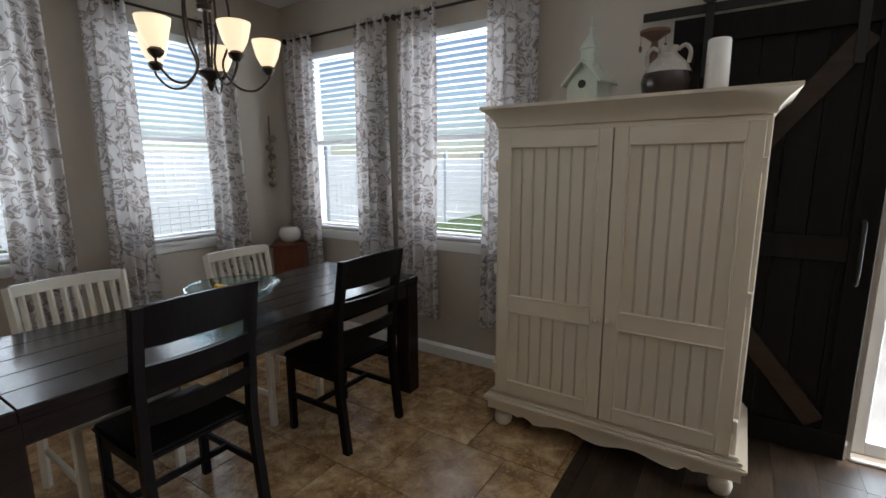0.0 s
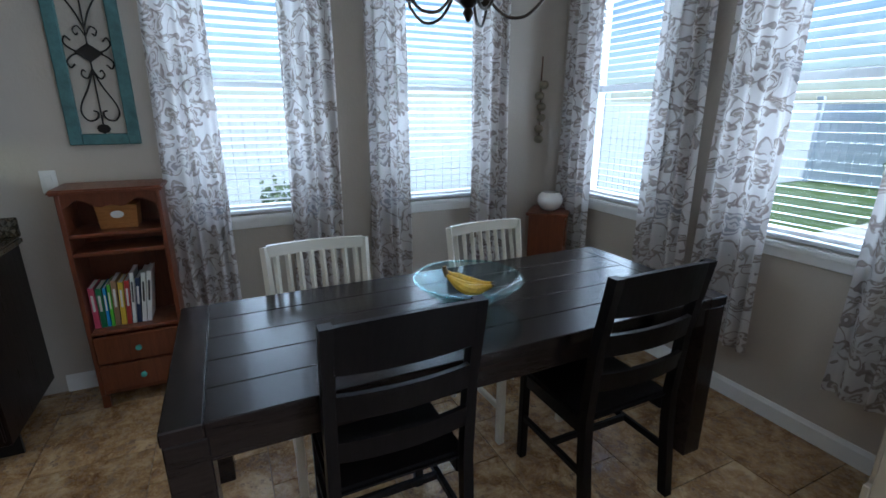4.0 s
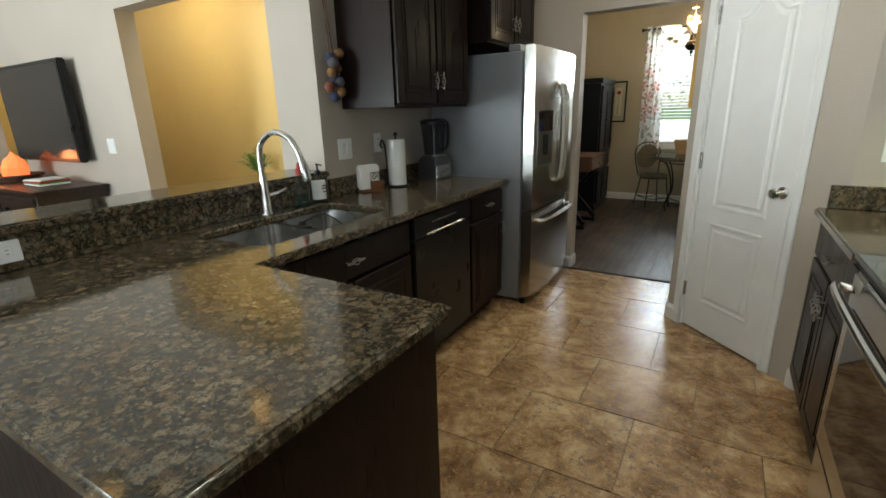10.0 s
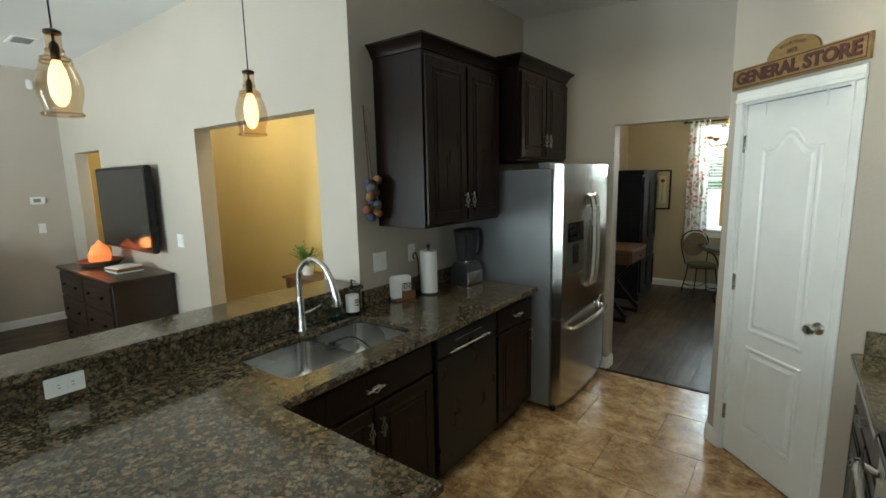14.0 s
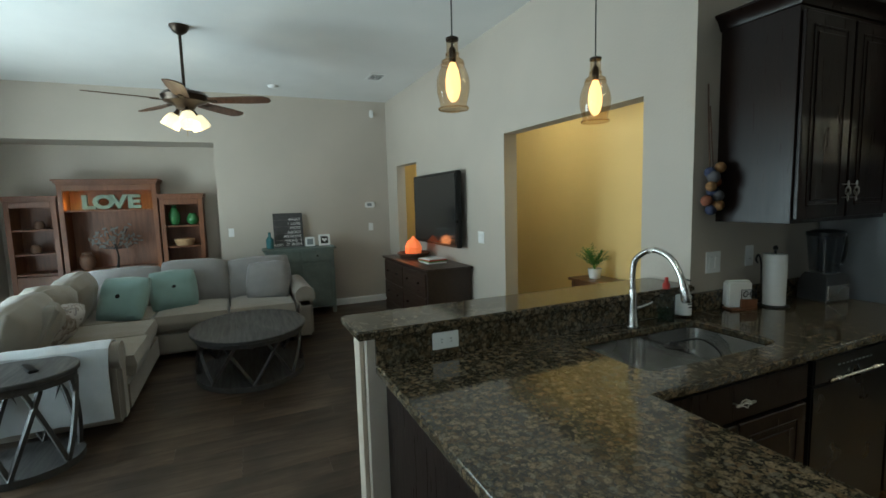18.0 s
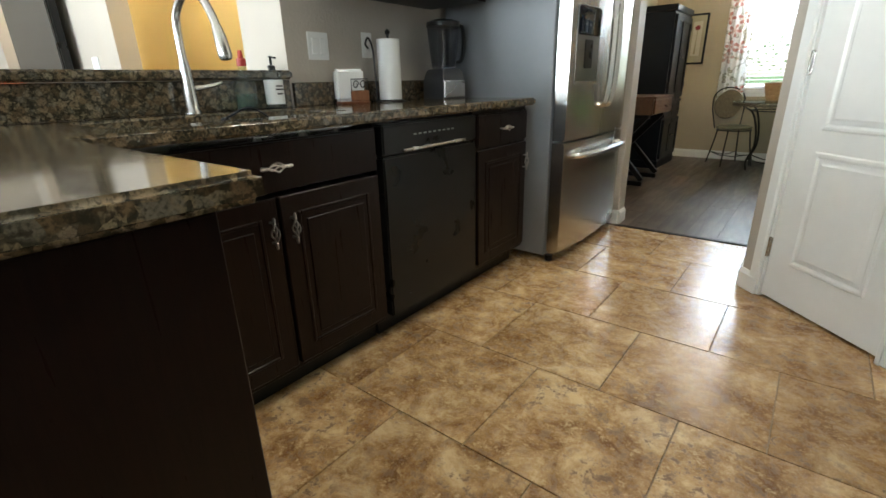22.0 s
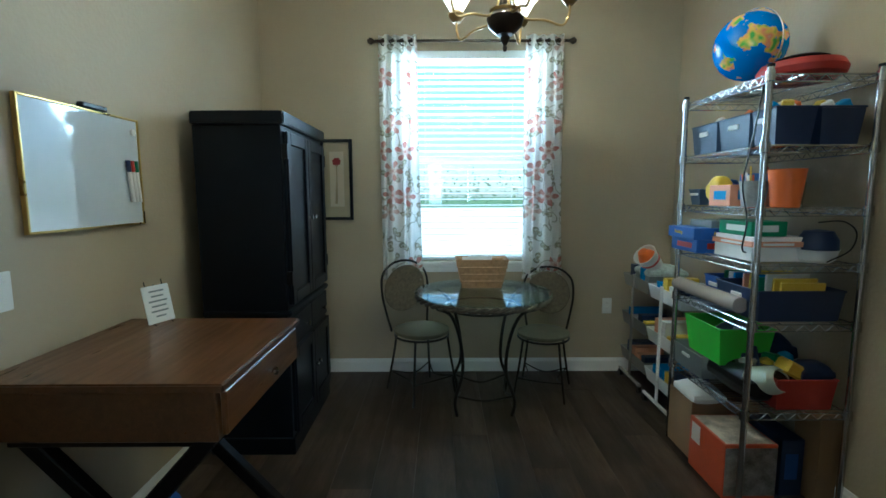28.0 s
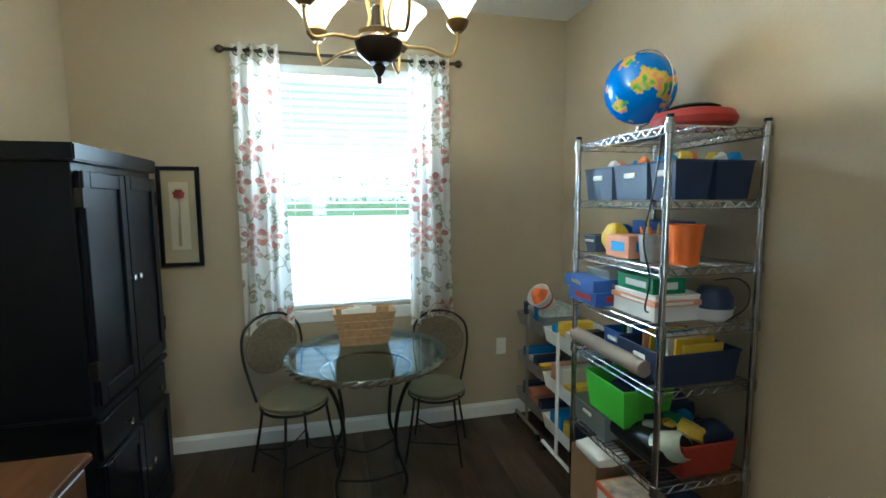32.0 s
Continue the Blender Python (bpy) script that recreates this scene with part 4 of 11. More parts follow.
# ---- outdoors ----
GRASS = plain("lawn_grass", (0.07, 0.12, 0.03), 0.9, var=0.4, scale=3)
VINYL = plain("white_vinyl_fence", (0.72, 0.75, 0.8), 0.5, var=0.04)
HEDGE = plain("hedge_leaf", (0.13, 0.18, 0.085), 0.6, var=0.45, scale=14)
struct("ground", box((-300, -300, -0.4), (300, 300, -0.12)), GRASS, "mown lawn round the house", "ground")
struct("patio", box((-4.2, -9.5, -0.119), (4.3, -2.39, -0.04), 0.01), plain("pale_concrete", (0.55, 0.53, 0.49), 0.85, var=0.1, scale=2.5, bump=0.3, bscale=60), "pale concrete patio slab behind the house", "patio")
fence = thing("vinyl_fence", Matrix(), "white vinyl privacy fence along the lawn", "fence", kind="structure")
bd = mesh_of("board", box((0, 0, -0.1), (0.03, 0.145, 1.72), 0.004), VINYL)
post = mesh_of("post", box((-0.02, 0, -0.12), (0.1, 0.12, 1.9), 0.008), VINYL)
for k in range(100):
    piece("board", bd, fence, (7.6, -13.0 + 0.15 * k, 0))
for k in range(90):
    piece("board", bd, fence, (7.6 - 0.15 * k, -13.0, 0), radians(90))
for k in range(7):
    piece("post", post, fence, (7.55, -13.0 + 2.25 * k, 0))
    piece("post", post, fence, (7.6 - 2.25 * k, -13.05, 0))
# made-up pale ground that keeps the lower study window bright, not a known drive
struct("driveway", box((-20, 9.2, -0.119), (30, 56, -0.06), 0.01), plain("pale_backdrop_slab", (0.6, 0.58, 0.54), 0.85, var=0.08, scale=1.5, bump=0.3, bscale=60), "pale slab added outside to whiten the study window view", "driveway")


def leafy(name, m, w, d, h, count, leaf, material, label, seed):
    """A clipped shrub: stems with many small leaves."""
    rnd = random.Random(seed)
    tr = thing(name, m, label, "hedge")
    for k in range(9):
        x, y = rnd.uniform(-w / 2, w / 2) * 0.9, rnd.uniform(-d / 2, d / 2) * 0.6
        part("stem", tube([(x, y, -0.1), (x + rnd.uniform(-0.1, 0.1), y, h * 0.5), (x + rnd.uniform(-0.2, 0.2), y, h * 0.85)], [0.02, 0.014, 0.006], 6), CARD, tr)
    bm = B()
    for k in range(count):
        p = Vector((rnd.uniform(-1, 1) * w / 2, rnd.uniform(-1, 1) * d / 2, 0.15 + rnd.random() ** 0.7 * h * (0.86 + 0.12 * math.sin(5 * rnd.random()))))
        q = Euler((rnd.uniform(0, 6.3), rnd.uniform(0, 6.3), rnd.uniform(0, 6.3))).to_matrix()
        s = leaf * rnd.uniform(0.6, 1.3)
        bm.faces.new([bm.verts.new(p + q @ Vector(c) * s) for c in ((0, 0, 0), (0.5, 0.35, 0.1), (1, 0, 0), (0.5, -0.35, 0.1))])
    part("foliage", bm, material, tr)
    return tr


leafy("hedge", Matrix.Translation((6.0, 58.0, -0.1)), 40.0, 2.5, 4.3, 1100, 0.34, HEDGE, "loose green hedge far beyond the study window", 3)
leafy("shrub", Matrix.Translation((6.6, -0.5, -0.1)), 0.7, 0.6, 0.75, 420, 0.09, HEDGE, "small green shrub by the fence", 4)
leafy("shrub", Matrix.Translation((2.9, -6.0, -0.1)), 0.8, 0.6, 1.5, 520, 0.09, HEDGE, "tall green shrub by the fence", 5)

# ---- kitchen ----
def raised_door(name, parent, w, h, material, label="", arch=False, t=0.02, rail=0.055):
    """A cabinet door in local x (width, centred), z (height from 0); its face towards -y, back at y = 0. A frame with a raised field."""
    bm = B()
    add_box(bm, (-w / 2, -t, 0), (w / 2, 0, h), 0.003)
    d = part(name, bm, material, parent, label)
    f = B()
    inner = rail
    for k, (off, dep) in enumerate(((0.0, 0.004), (0.012, -0.001))):
        a, b = (-w / 2 + inner + off, -t - dep, inner + off), (w / 2 - inner - off, -t + 0.001, h - inner - off)
        if k == 0:
            for p, q in (((a[0], a[1], a[2]), (a[0] + 0.012, b[1], b[2])), ((b[0] - 0.012, a[1], a[2]), (b[0], b[1], b[2])), ((a[0] + 0.012, a[1], a[2]), (b[0] - 0.012, b[1], a[2] + 0.012)), ((a[0] + 0.012, a[1], b[2] - 0.012), (b[0] - 0.012, b[1], b[2]))):
                add_box(f, p, q, 0.003)
    m = part("moulding", f, material, d)
    g = B()
    add_box(g, (-w / 2 + inner + 0.03, -t - 0.005, inner + 0.03), (w / 2 - inner - 0.03, -t + 0.001, h - inner - 0.03), 0.004)
    part("field", g, material, d)
    return d


def birdcage_handle(parent, at, upright=True, s=1.0):
    """A pewter handle of four twisted rods between two finials."""
    bm = B()
    hl = 0.048 * s
    for k in range(4):
        ph = k * math.pi / 2
        pts = [((0.012 * s * math.sin(math.pi * v)) * math.cos(ph + 2.2 * v), -0.024 + 0.012 * s * math.sin(math.pi * v) * math.sin(ph + 2.2 * v), -hl * 0.55 + hl * 1.1 * v) for v in [j / 8 for j in range(9)]]
        add_tube(bm, pts, 0.0022 * s, 5)
    for sg in (1, -1):
        add_lathe(bm, [(0.0035, sg * hl * 0.55), (0.006, sg * hl * 0.62), (0.004, sg * hl * 0.72), (0.0055, sg * hl * 0.85), (0.003, sg * hl), (0, sg * hl * 1.04)][:: 1 if sg > 0 else 1], 8, Matrix.Translation((0, -0.024, 0)))
        add_tube(bm, [(0, 0.0, sg * hl * 0.66), (0, -0.024, sg * hl * 0.66)], 0.0035 * s, 6)
    if not upright:
        moved(bm, Matrix.Rotation(radians(90), 4, "Y"))
    moved(bm, Matrix.Translation(at))
    return part("handle", bm, PEWTER, parent, "twisted pewter handle")


def crown(w, d, z, h=0.075, out=0.05):
    """A crown moulding round the front and both sides; local front is -y, the wall at y = 0."""
    prof = [(0.0, 0.0), (0.008, 0.004), (0.012, h * 0.25), (out * 0.55, h * 0.6), (out * 0.9, h * 0.82), (out, h * 0.86), (out, h)]
    bm = B()
    rows = []
    for o, dz in prof:
        rows.append([bm.verts.new(v) for v in ((-w / 2 - o, 0, z + dz), (-w / 2 - o, -d - o, z + dz), (w / 2 + o, -d - o, z + dz), (w / 2 + o, 0, z + dz))])
    for a, b in zip(rows, rows[1:]):
        for k in range(3):
            bm.faces.new((a[k], a[k + 1], b[k + 1], b[k]))
    bm.faces.new(rows[-1])
    bm.faces.new(rows[0][::-1])
    bm.faces.new([r[0] for r in rows][::-1])
    bm.faces.new([r[3] for r in rows])
    return bm


def upper_cabinet(m, w, d, z0, z1, label, crown_h=0.075, lit=False):
    """Wall cabinet; local x along the wall (centred), front towards -y, wall at y = 0."""
    cab = thing("wall_cabinet", m, label, "kitchen cabinet", "kitchen wall cabinets")
    part("body", box((-w / 2, -d + 0.02, z0 + (0.032 if lit else 0)), (w / 2, -0.003, z1), 0.002), ESPRESSO, cab)
    if lit:
        part("light_rail", box((-w / 2, -d + 0.02, z0), (w / 2, -d + 0.038, z0 + 0.0315), 0.002), ESPRESSO, cab)
        for s in (-1, 1):
            part("light_rail", box((s * (w / 2 - 0.009) - 0.009, -d + 0.0385, z0), (s * (w / 2 - 0.009) + 0.009, -0.003, z0 + 0.0315), 0.002), ESPRESSO, cab)
    part("crown_moulding", crown(w, d - 0.02, z1 - 0.006, crown_h), ESPRESSO, cab)
    dw = w / 2 - 0.022
    for s in (-1, 1):
        door = raised_door("door", cab, dw, z1 - z0 - 0.05, ESPRESSO)
        door.location = (s * (dw / 2 + 0.008), -d + 0.0195, z0 + 0.02)
        birdcage_handle(door, (-s * (dw / 2 - 0.028), -0.02, 0.125))
    return cab


EASTC = lambda y: Matrix.Translation((XR, y, 0)) @ Matrix.Rotation(radians(-90), 4, "Z")  # local -y points to -x
WESTC = lambda y: Matrix.Translation((XL, y, 0)) @ Matrix.Rotation(radians(90), 4, "Z")  # local -y points to +x

upper_cabinet(EASTC(3.215), 0.80, 0.35, 1.375, 2.36, "espresso wood wall cabinet with two raised doors beside the pantry", lit=True)
upper_cabinet(EASTC(2.432), 0.765, 0.42, 1.855, 2.53, "taller espresso wall cabinet over the microwave", 0.08)
upper_cabinet(EASTC(1.622), 0.85, 0.35, 1.395, 2.42, "espresso wood wall cabinet with two raised doors and crown moulding", lit=True)
upper_cabinet(WESTC(3.53), 0.81, 0.39, 1.395, 2.37, "espresso wood wall cabinet beside the refrigerator")
upper_cabinet(WESTC(4.37), 0.8, 0.525, 1.785, 2.40, "espresso wall cabinet over the refrigerator")


def base_cabinet(m, w, label, kind="doors", d=0.61, drawer=True, body_top=0.883):
    """Base cabinet to 0.885 m; front towards -y, wall at y = 0. kind: doors, door, drawers."""
    cab = thing("base_cabinet", m, label, "kitchen cabinet", "kitchen base cabinets")
    part("body", box((-w / 2, -d, 0.1), (w / 2, -0.004, body_top), 0.002), ESPRESSO, cab)
    part("toe_kick", box((-w / 2, -d + 0.075, 0.0), (w / 2, -d + 0.09, 0.099)), BLACKP, cab)
    top = 0.865
    if kind == "drawers":
        for za, zb in ((0.695, top), (0.41, 0.68), (0.125, 0.395)):
            dr = part("drawer_front", box((-w / 2 + 0.012, -d - 0.02, za), (w / 2 - 0.012, -d - 0.0005, zb), 0.006, seg=2), ESPRESSO, cab)
            birdcage_handle(dr, (0, -d - 0.02, (za + zb) / 2 + 0.01), False, 1.15)
    else:
        n = 2 if kind == "doors" else 1
        if drawer:
            dr = part("drawer_front", box((-w / 2 + 0.012, -d - 0.02, 0.715), (w / 2 - 0.012, -d - 0.0005, top), 0.006, seg=2), ESPRESSO, cab)
            birdcage_handle(dr, (0, -d - 0.02, 0.79), False, 1.1)
        dw = (w - 0.024) / n - 0.008
        for k in range(n):
            s = 0 if n == 1 else (-1, 1)[k]
            door = raised_door("door", cab, dw, (0.7 if drawer else top) - 0.125, ESPRESSO)
            door.location = (s * (dw / 2 + 0.006), -d - 0.0005, 0.125)
            hs = -1 if n == 1 else s
            birdcage_handle(door, (-hs * (dw / 2 - 0.03), -0.02, (0.7 if drawer else top) - 0.125 - 0.1))
    return cab


base_cabinet(EASTC(3.225), 0.79, "espresso base cabinet with a drawer above two doors")
base_cabinet(EASTC(1.6275), 0.915, "espresso base cabinet with three wide drawers", "drawers")
base_cabinet(WESTC(2.42), 0.86, "espresso sink cabinet with a false drawer and two doors", body_top=0.69)
base_cabinet(WESTC(3.715), 0.49, "narrow espresso base cabinet with one drawer and one door", "door")


# counters
def slab(name, outline, z0, z1, label, bev=0.008):
    bm = prism(outline, z0, z1)
    top = [e for e in bm.edges if abs(e.verts[0].co.z - e.verts[1].co.z) < 1e-5]
    bmesh.ops.bevel(bm, geom=top, offset=bev, segments=3, affect="EDGES")
    return solid(name, bm, GRANITE, label, "countertop", smooth=50)


CT0, CT1 = 0.885, 0.922
slab("countertop", [(3.262, 2.86), (XR - 0.004, 2.86), (XR - 0.004, 3.616), (3.262, 3.616)], CT0, CT1, "polished brown granite countertop beside the pantry")
slab("countertop", [(3.262, 1.15), (XR - 0.004, 1.15), (XR - 0.004, 2.085), (3.262, 2.085)], CT0, CT1, "polished brown granite countertop under the coffee maker")
# L-shaped counter with the sink cut out: built from strips round the bowl
SX, SY = (1.11, 1.52), (2.09, 2.83)  # sink opening
bm = B()
outer = [(0.99, 1.24), (2.365, 1.24), (2.365, 1.955), (1.66, 1.955), (1.66, 3.975), (1.0, 3.975)]
cnt = thing("peninsula_countertop", Matrix(), "polished brown granite L-shaped countertop of the sink and peninsula", "countertop")
hole = []
for cx, cy, a0 in ((SX[1] - 0.06, SY[1] - 0.06, 0), (SX[0] + 0.06, SY[1] - 0.06, 90), (SX[0] + 0.06, SY[0] + 0.06, 180), (SX[1] - 0.06, SY[0] + 0.06, 270)):
    for k in range(5):
        a = radians(a0 + 22.5 * k)
        hole.append((cx + 0.06 * math.cos(a), cy + 0.06 * math.sin(a)))
for z, flip in ((CT1, False), (CT0, True)):
    vo = [bm.verts.new((x, y, z)) for x, y in outer]
    vh = [bm.verts.new((x, y, z)) for x, y in hole]
    ed = [bm.edges.new((a, b)) for ring in (vo, vh) for a, b in zip(ring, ring[1:] + ring[:1])]
    bmesh.ops.triangle_fill(bm, edges=ed, use_beauty=True)
    if z == CT1:
        up = (vo, vh)
    else:
        for a, b in ((up[0], vo), (up[1], vh)):
            n = len(a)
            for k in range(n):
                bm.faces.new((a[k], a[(k + 1) % n], b[(k + 1) % n], b[k]))
bmesh.ops.recalc_face_normals(bm, faces=bm.faces)
rim = [e for e in bm.edges if len(e.link_faces) == 2 and abs(e.verts[0].co.z - e.verts[1].co.z) < 1e-5 and e.calc_face_angle(0) > 1.0]
bmesh.ops.bevel(bm, geom=rim, offset=0.008, segments=3, affect="EDGES")
part("slab", bm, GRANITE, cnt, smooth=50)
part("backsplash", box((1.003, 2.955, CT1 + 0.0005), (1.025, 3.975, CT1 + 0.1), 0.003), GRANITE, cnt)
part("bar_face", box((0.986, 1.24, CT1 + 0.0005), (1.003, 2.948, 1.034), 0.002), GRANITE, cnt)
for y0, y1 in ((2.86, 3.616), (1.15, 2.085)):
    solid("backsplash", box((XR - 0.024, y0, CT1 + 0.0005), (XR - 0.003, y1, CT1 + 0.1), 0.003), GRANITE, "low polished granite backsplash on the counter", "backsplash")
solid("backsplash", box((3.30, 3.594, CT1 + 0.0005), (XR - 0.026, 3.616, CT1 + 0.1), 0.003), GRANITE, "low polished granite backsplash on the counter", "backsplash")
slab("bar_top", [(0.735, 1.165), (1.03, 1.165), (1.03, 2.946), (0.735, 2.946)], 1.036, 1.072, "polished brown granite raised bar top on a half wall")
# peninsula body
pen = thing("peninsula_cabinet", Matrix(), "espresso panelled back and end of the peninsula cabinets", "kitchen cabinet", "kitchen base cabinets")
part("body", box((0.99, 1.30, 0.1), (2.33, 1.90, 0.883), 0.002), ESPRESSO, pen)
part("back_panel", box((0.99, 1.278, 0.0), (2.335, 1.297, 0.883), 0.002), ESPRESSO, pen)
part("end_panel", box((2.331, 1.278, 0.0), (2.348, 1.905, 0.883), 0.002), ESPRESSO, pen)
part("toe_kick", box((1.68, 1.82, 0.0), (2.33, 1.835, 0.099)), BLACKP, pen)
for a, b in ((1.70, 2.0), (2.01, 2.31)):
    d = raised_door("door", pen, b - a, 0.74, ESPRESSO)
    d.matrix_basis = Matrix.Translation(((a + b) / 2, 1.9005, 0.125)) @ Matrix.Rotation(math.pi, 4, "Z")
part("corner_filler", box((1.60, 1.90, 0.1), (1.66, 2.04, 0.883), 0.002), ESPRESSO, pen)
struct("trim_bar_end", box((0.875, 1.185, 0.0), (0.96, 1.204, 1.034), 0.003), wood("pale_whitewashed_board", (0.36, 0.3, 0.23), (0.55, 0.48, 0.39), 2, 3.0, 0.6, 10), "pale board capping the end of the half wall", "trim")

# sink
SINKST = steel("sink_steel", (0.62, 0.62, 0.61), 0.26, 1)
sink = thing("kitchen_sink", Matrix.Translation((0, 0, 0)), "double stainless steel undermount sink in the granite counter", "sink")
def sink_bowl(x0, x1, y0, y1):
    """An open bowl with rounded corners, slightly tapering walls and a coved floor."""
    bm = B()
    rings = []
    for inset, z in ((0.0, 0.884), (0.005, 0.79), (0.014, 0.735), (0.034, 0.71), (0.066, 0.702), (0.11, 0.7)):
        r = max(0.02, 0.06 - inset * 0.3)
        ring = []
        for cx, cy, a0 in ((x1 - inset - r, y1 - inset - r, 0), (x0 + inset + r, y1 - inset - r, 90), (x0 + inset + r, y0 + inset + r, 180), (x1 - inset - r, y0 + inset + r, 270)):
            for k in range(6):
                q = radians(a0 + 18 * k)
                ring.append(bm.verts.new((cx + r * math.cos(q), cy + r * math.sin(q), z)))
        rings.append(ring)
    for p, q in zip(rings, rings[1:]):
        n = len(p)
        for k in range(n):
            bm.faces.new((p[k], p[(k + 1) % n], q[(k + 1) % n], q[k]))
    bm.faces.new(rings[-1])
    return bm


for ya, yb in ((SY[0] - 0.005, 2.47), (2.495, SY[1] + 0.005)):
    part("bowl", sink_bowl(SX[0] - 0.004, SX[1] + 0.004, ya, yb), SINKST, sink, smooth=60)
    part("drain", lathe([(0.0, 0.7025), (0.022, 0.7025), (0.038, 0.706), (0.04, 0.704)], 20, Matrix.Translation(((SX[0] + SX[1]) / 2, (ya + yb) / 2, 0))), CHROME, sink)
part("divider", box((SX[0] + 0.0, 2.468, 0.78), (SX[1], 2.497, 0.872), 0.01, seg=3), SINKST, sink)
part("rim", joined(box((SX[0] - 0.02, SY[0] - 0.02, 0.868), (SX[0] - 0.006, SY[1] + 0.02, 0.884)), box((SX[1] + 0.006, SY[0] - 0.02, 0.868), (SX[1] + 0.02, SY[1] + 0.02, 0.884)), box((SX[0], SY[0] - 0.02, 0.868), (SX[1], SY[0] - 0.007, 0.884)), box((SX[0], SY[1] + 0.007, 0.868), (SX[1], SY[1] + 0.02, 0.884))), SINKST, sink)
solid("sink_stopper", joined(lathe([(0, 0.872), (0.04, 0.874), (0.043, 0.88), (0.02, 0.885), (0.012, 0.9), (0, 0.902)], 20), tube(curve_pts([(0.01, 0, 0.9), (0.1, 0.04, 0.93), (0.13, 0.12, 0.86), (0.06, 0.14, 0.8)]), 0.004, 6)), BLACKP, "black rubber sink stopper on the sink divider", "sink stopper", Matrix.Translation((1.3, 2.478, 0.015)))
# faucet
fa = thing("kitchen_faucet", Matrix.Translation((1.055, 2.49, CT1)), "brushed nickel gooseneck pull-down kitchen faucet", "faucet")
part("base", lathe([(0.0, 0), (0.03, 0), (0.03, 0.006), (0.025, 0.014), (0.022, 0.09), (0.0185, 0.15), (0.015, 0.18), (0, 0.18)], 20), NICKEL, fa)
part("neck", tube(curve_pts([(0, 0, 0.12), (0, 0, 0.27), (0.025, 0, 0.335), (0.11, 0, 0.378), (0.2, 0, 0.355), (0.248, 0, 0.3), (0.27, 0, 0.255)], 6), 0.0132, 14), NICKEL, fa)
part("spray_head", tube([(0.266, 0, 0.265), (0.276, 0, 0.235), (0.29, 0, 0.18), (0.292, 0, 0.17)], [0.015, 0.0185, 0.021, 0.017], 14), NICKEL, fa)
part("lever", tube([(0.0, 0.0, 0.085), (0.0, 0.045, 0.088), (0.005, 0.1, 0.098), (0.008, 0.12, 0.105)], [0.012, 0.009, 0.006, 0.005], 10), NICKEL, fa)
# soap bottles
sb = thing("soap_bottle", Matrix.Translation((1.065, 2.70, CT1)) @ Matrix.Scale(1.25, 4), "clear glass soap bottle with a red cap by the sink", "bottle")
part("body", lathe([(0.0, 0), (0.03, 0.0), (0.033, 0.008), (0.033, 0.075), (0.022, 0.1), (0.011, 0.115), (0.011, 0.13)], 18), CLEAR, sb)
part("soap", lathe([(0.0, 0.003), (0.029, 0.004), (0.03, 0.05), (0, 0.051)], 18), glass("pale_green_soap", (0.7, 0.85, 0.8)), sb)
part("cap", lathe([(0.0, 0.13), (0.014, 0.13), (0.014, 0.15), (0.008, 0.155), (0.006, 0.175), (0, 0.176)], 14), RED, sb)
sb = thing("lotion_bottle", Matrix.Translation((1.06, 2.83, CT1)), "clear pump bottle with a white label by the sink", "bottle")
part("body", lathe([(0.0, 0), (0.034, 0.0), (0.037, 0.008), (0.037, 0.12), (0.028, 0.138), (0.013, 0.148)], 20), CLEAR, sb)
part("label", lathe([(0.0375, 0.018), (0.0377, 0.02), (0.0377, 0.11), (0.0375, 0.112)], 20), PAPER, sb, "white paper label")
bars = B()
for z, w_ in ((0.085, 0.03), (0.072, 0.036), (0.055, 0.024)):
    add_box(bars, (0.0375, -w_ / 2, z), (0.0388, w_ / 2, z + 0.006))
part("lettering", bars, INK, sb)
part("pump", joined(lathe([(0.0, 0.148), (0.015, 0.148), (0.015, 0.165), (0.005, 0.17), (0.005, 0.195), (0.01, 0.2), (0, 0.204)], 14), tube([(0, 0, 0.198), (0.035, 0, 0.194)], 0.004, 6)), BLACKP, sb)

# dishwasher
dwm = WESTC(3.16)
dwa = thing("dishwasher", dwm, "black built-in dishwasher with a silver bar handle", "dishwasher")
part("body", box((-0.3, -0.59, 0.1), (0.3, -0.004, 0.88)), BLACKP, dwa)
part("door", box((-0.297, -0.635, 0.11), (0.297, -0.591, 0.755), 0.006, seg=2), BLACKP, dwa)
cp = part("control_panel", box((-0.297, -0.637, 0.76), (0.297, -0.591, 0.872), 0.006, seg=2), BLACKP, dwa)
for k in range(9):
    part("button", box((-0.13 + 0.03 * k, -0.639, 0.822), (-0.115 + 0.03 * k, -0.637, 0.828)), GREYP, cp)
part("handle", box((-0.2, -0.652, 0.765), (0.2, -0.6365, 0.778), 0.004), NICKEL, dwa, "silver bar handle")
part("toe_kick", box((-0.3, -0.54, 0.0), (0.3, -0.52, 0.099)), BLACKP, dwa)


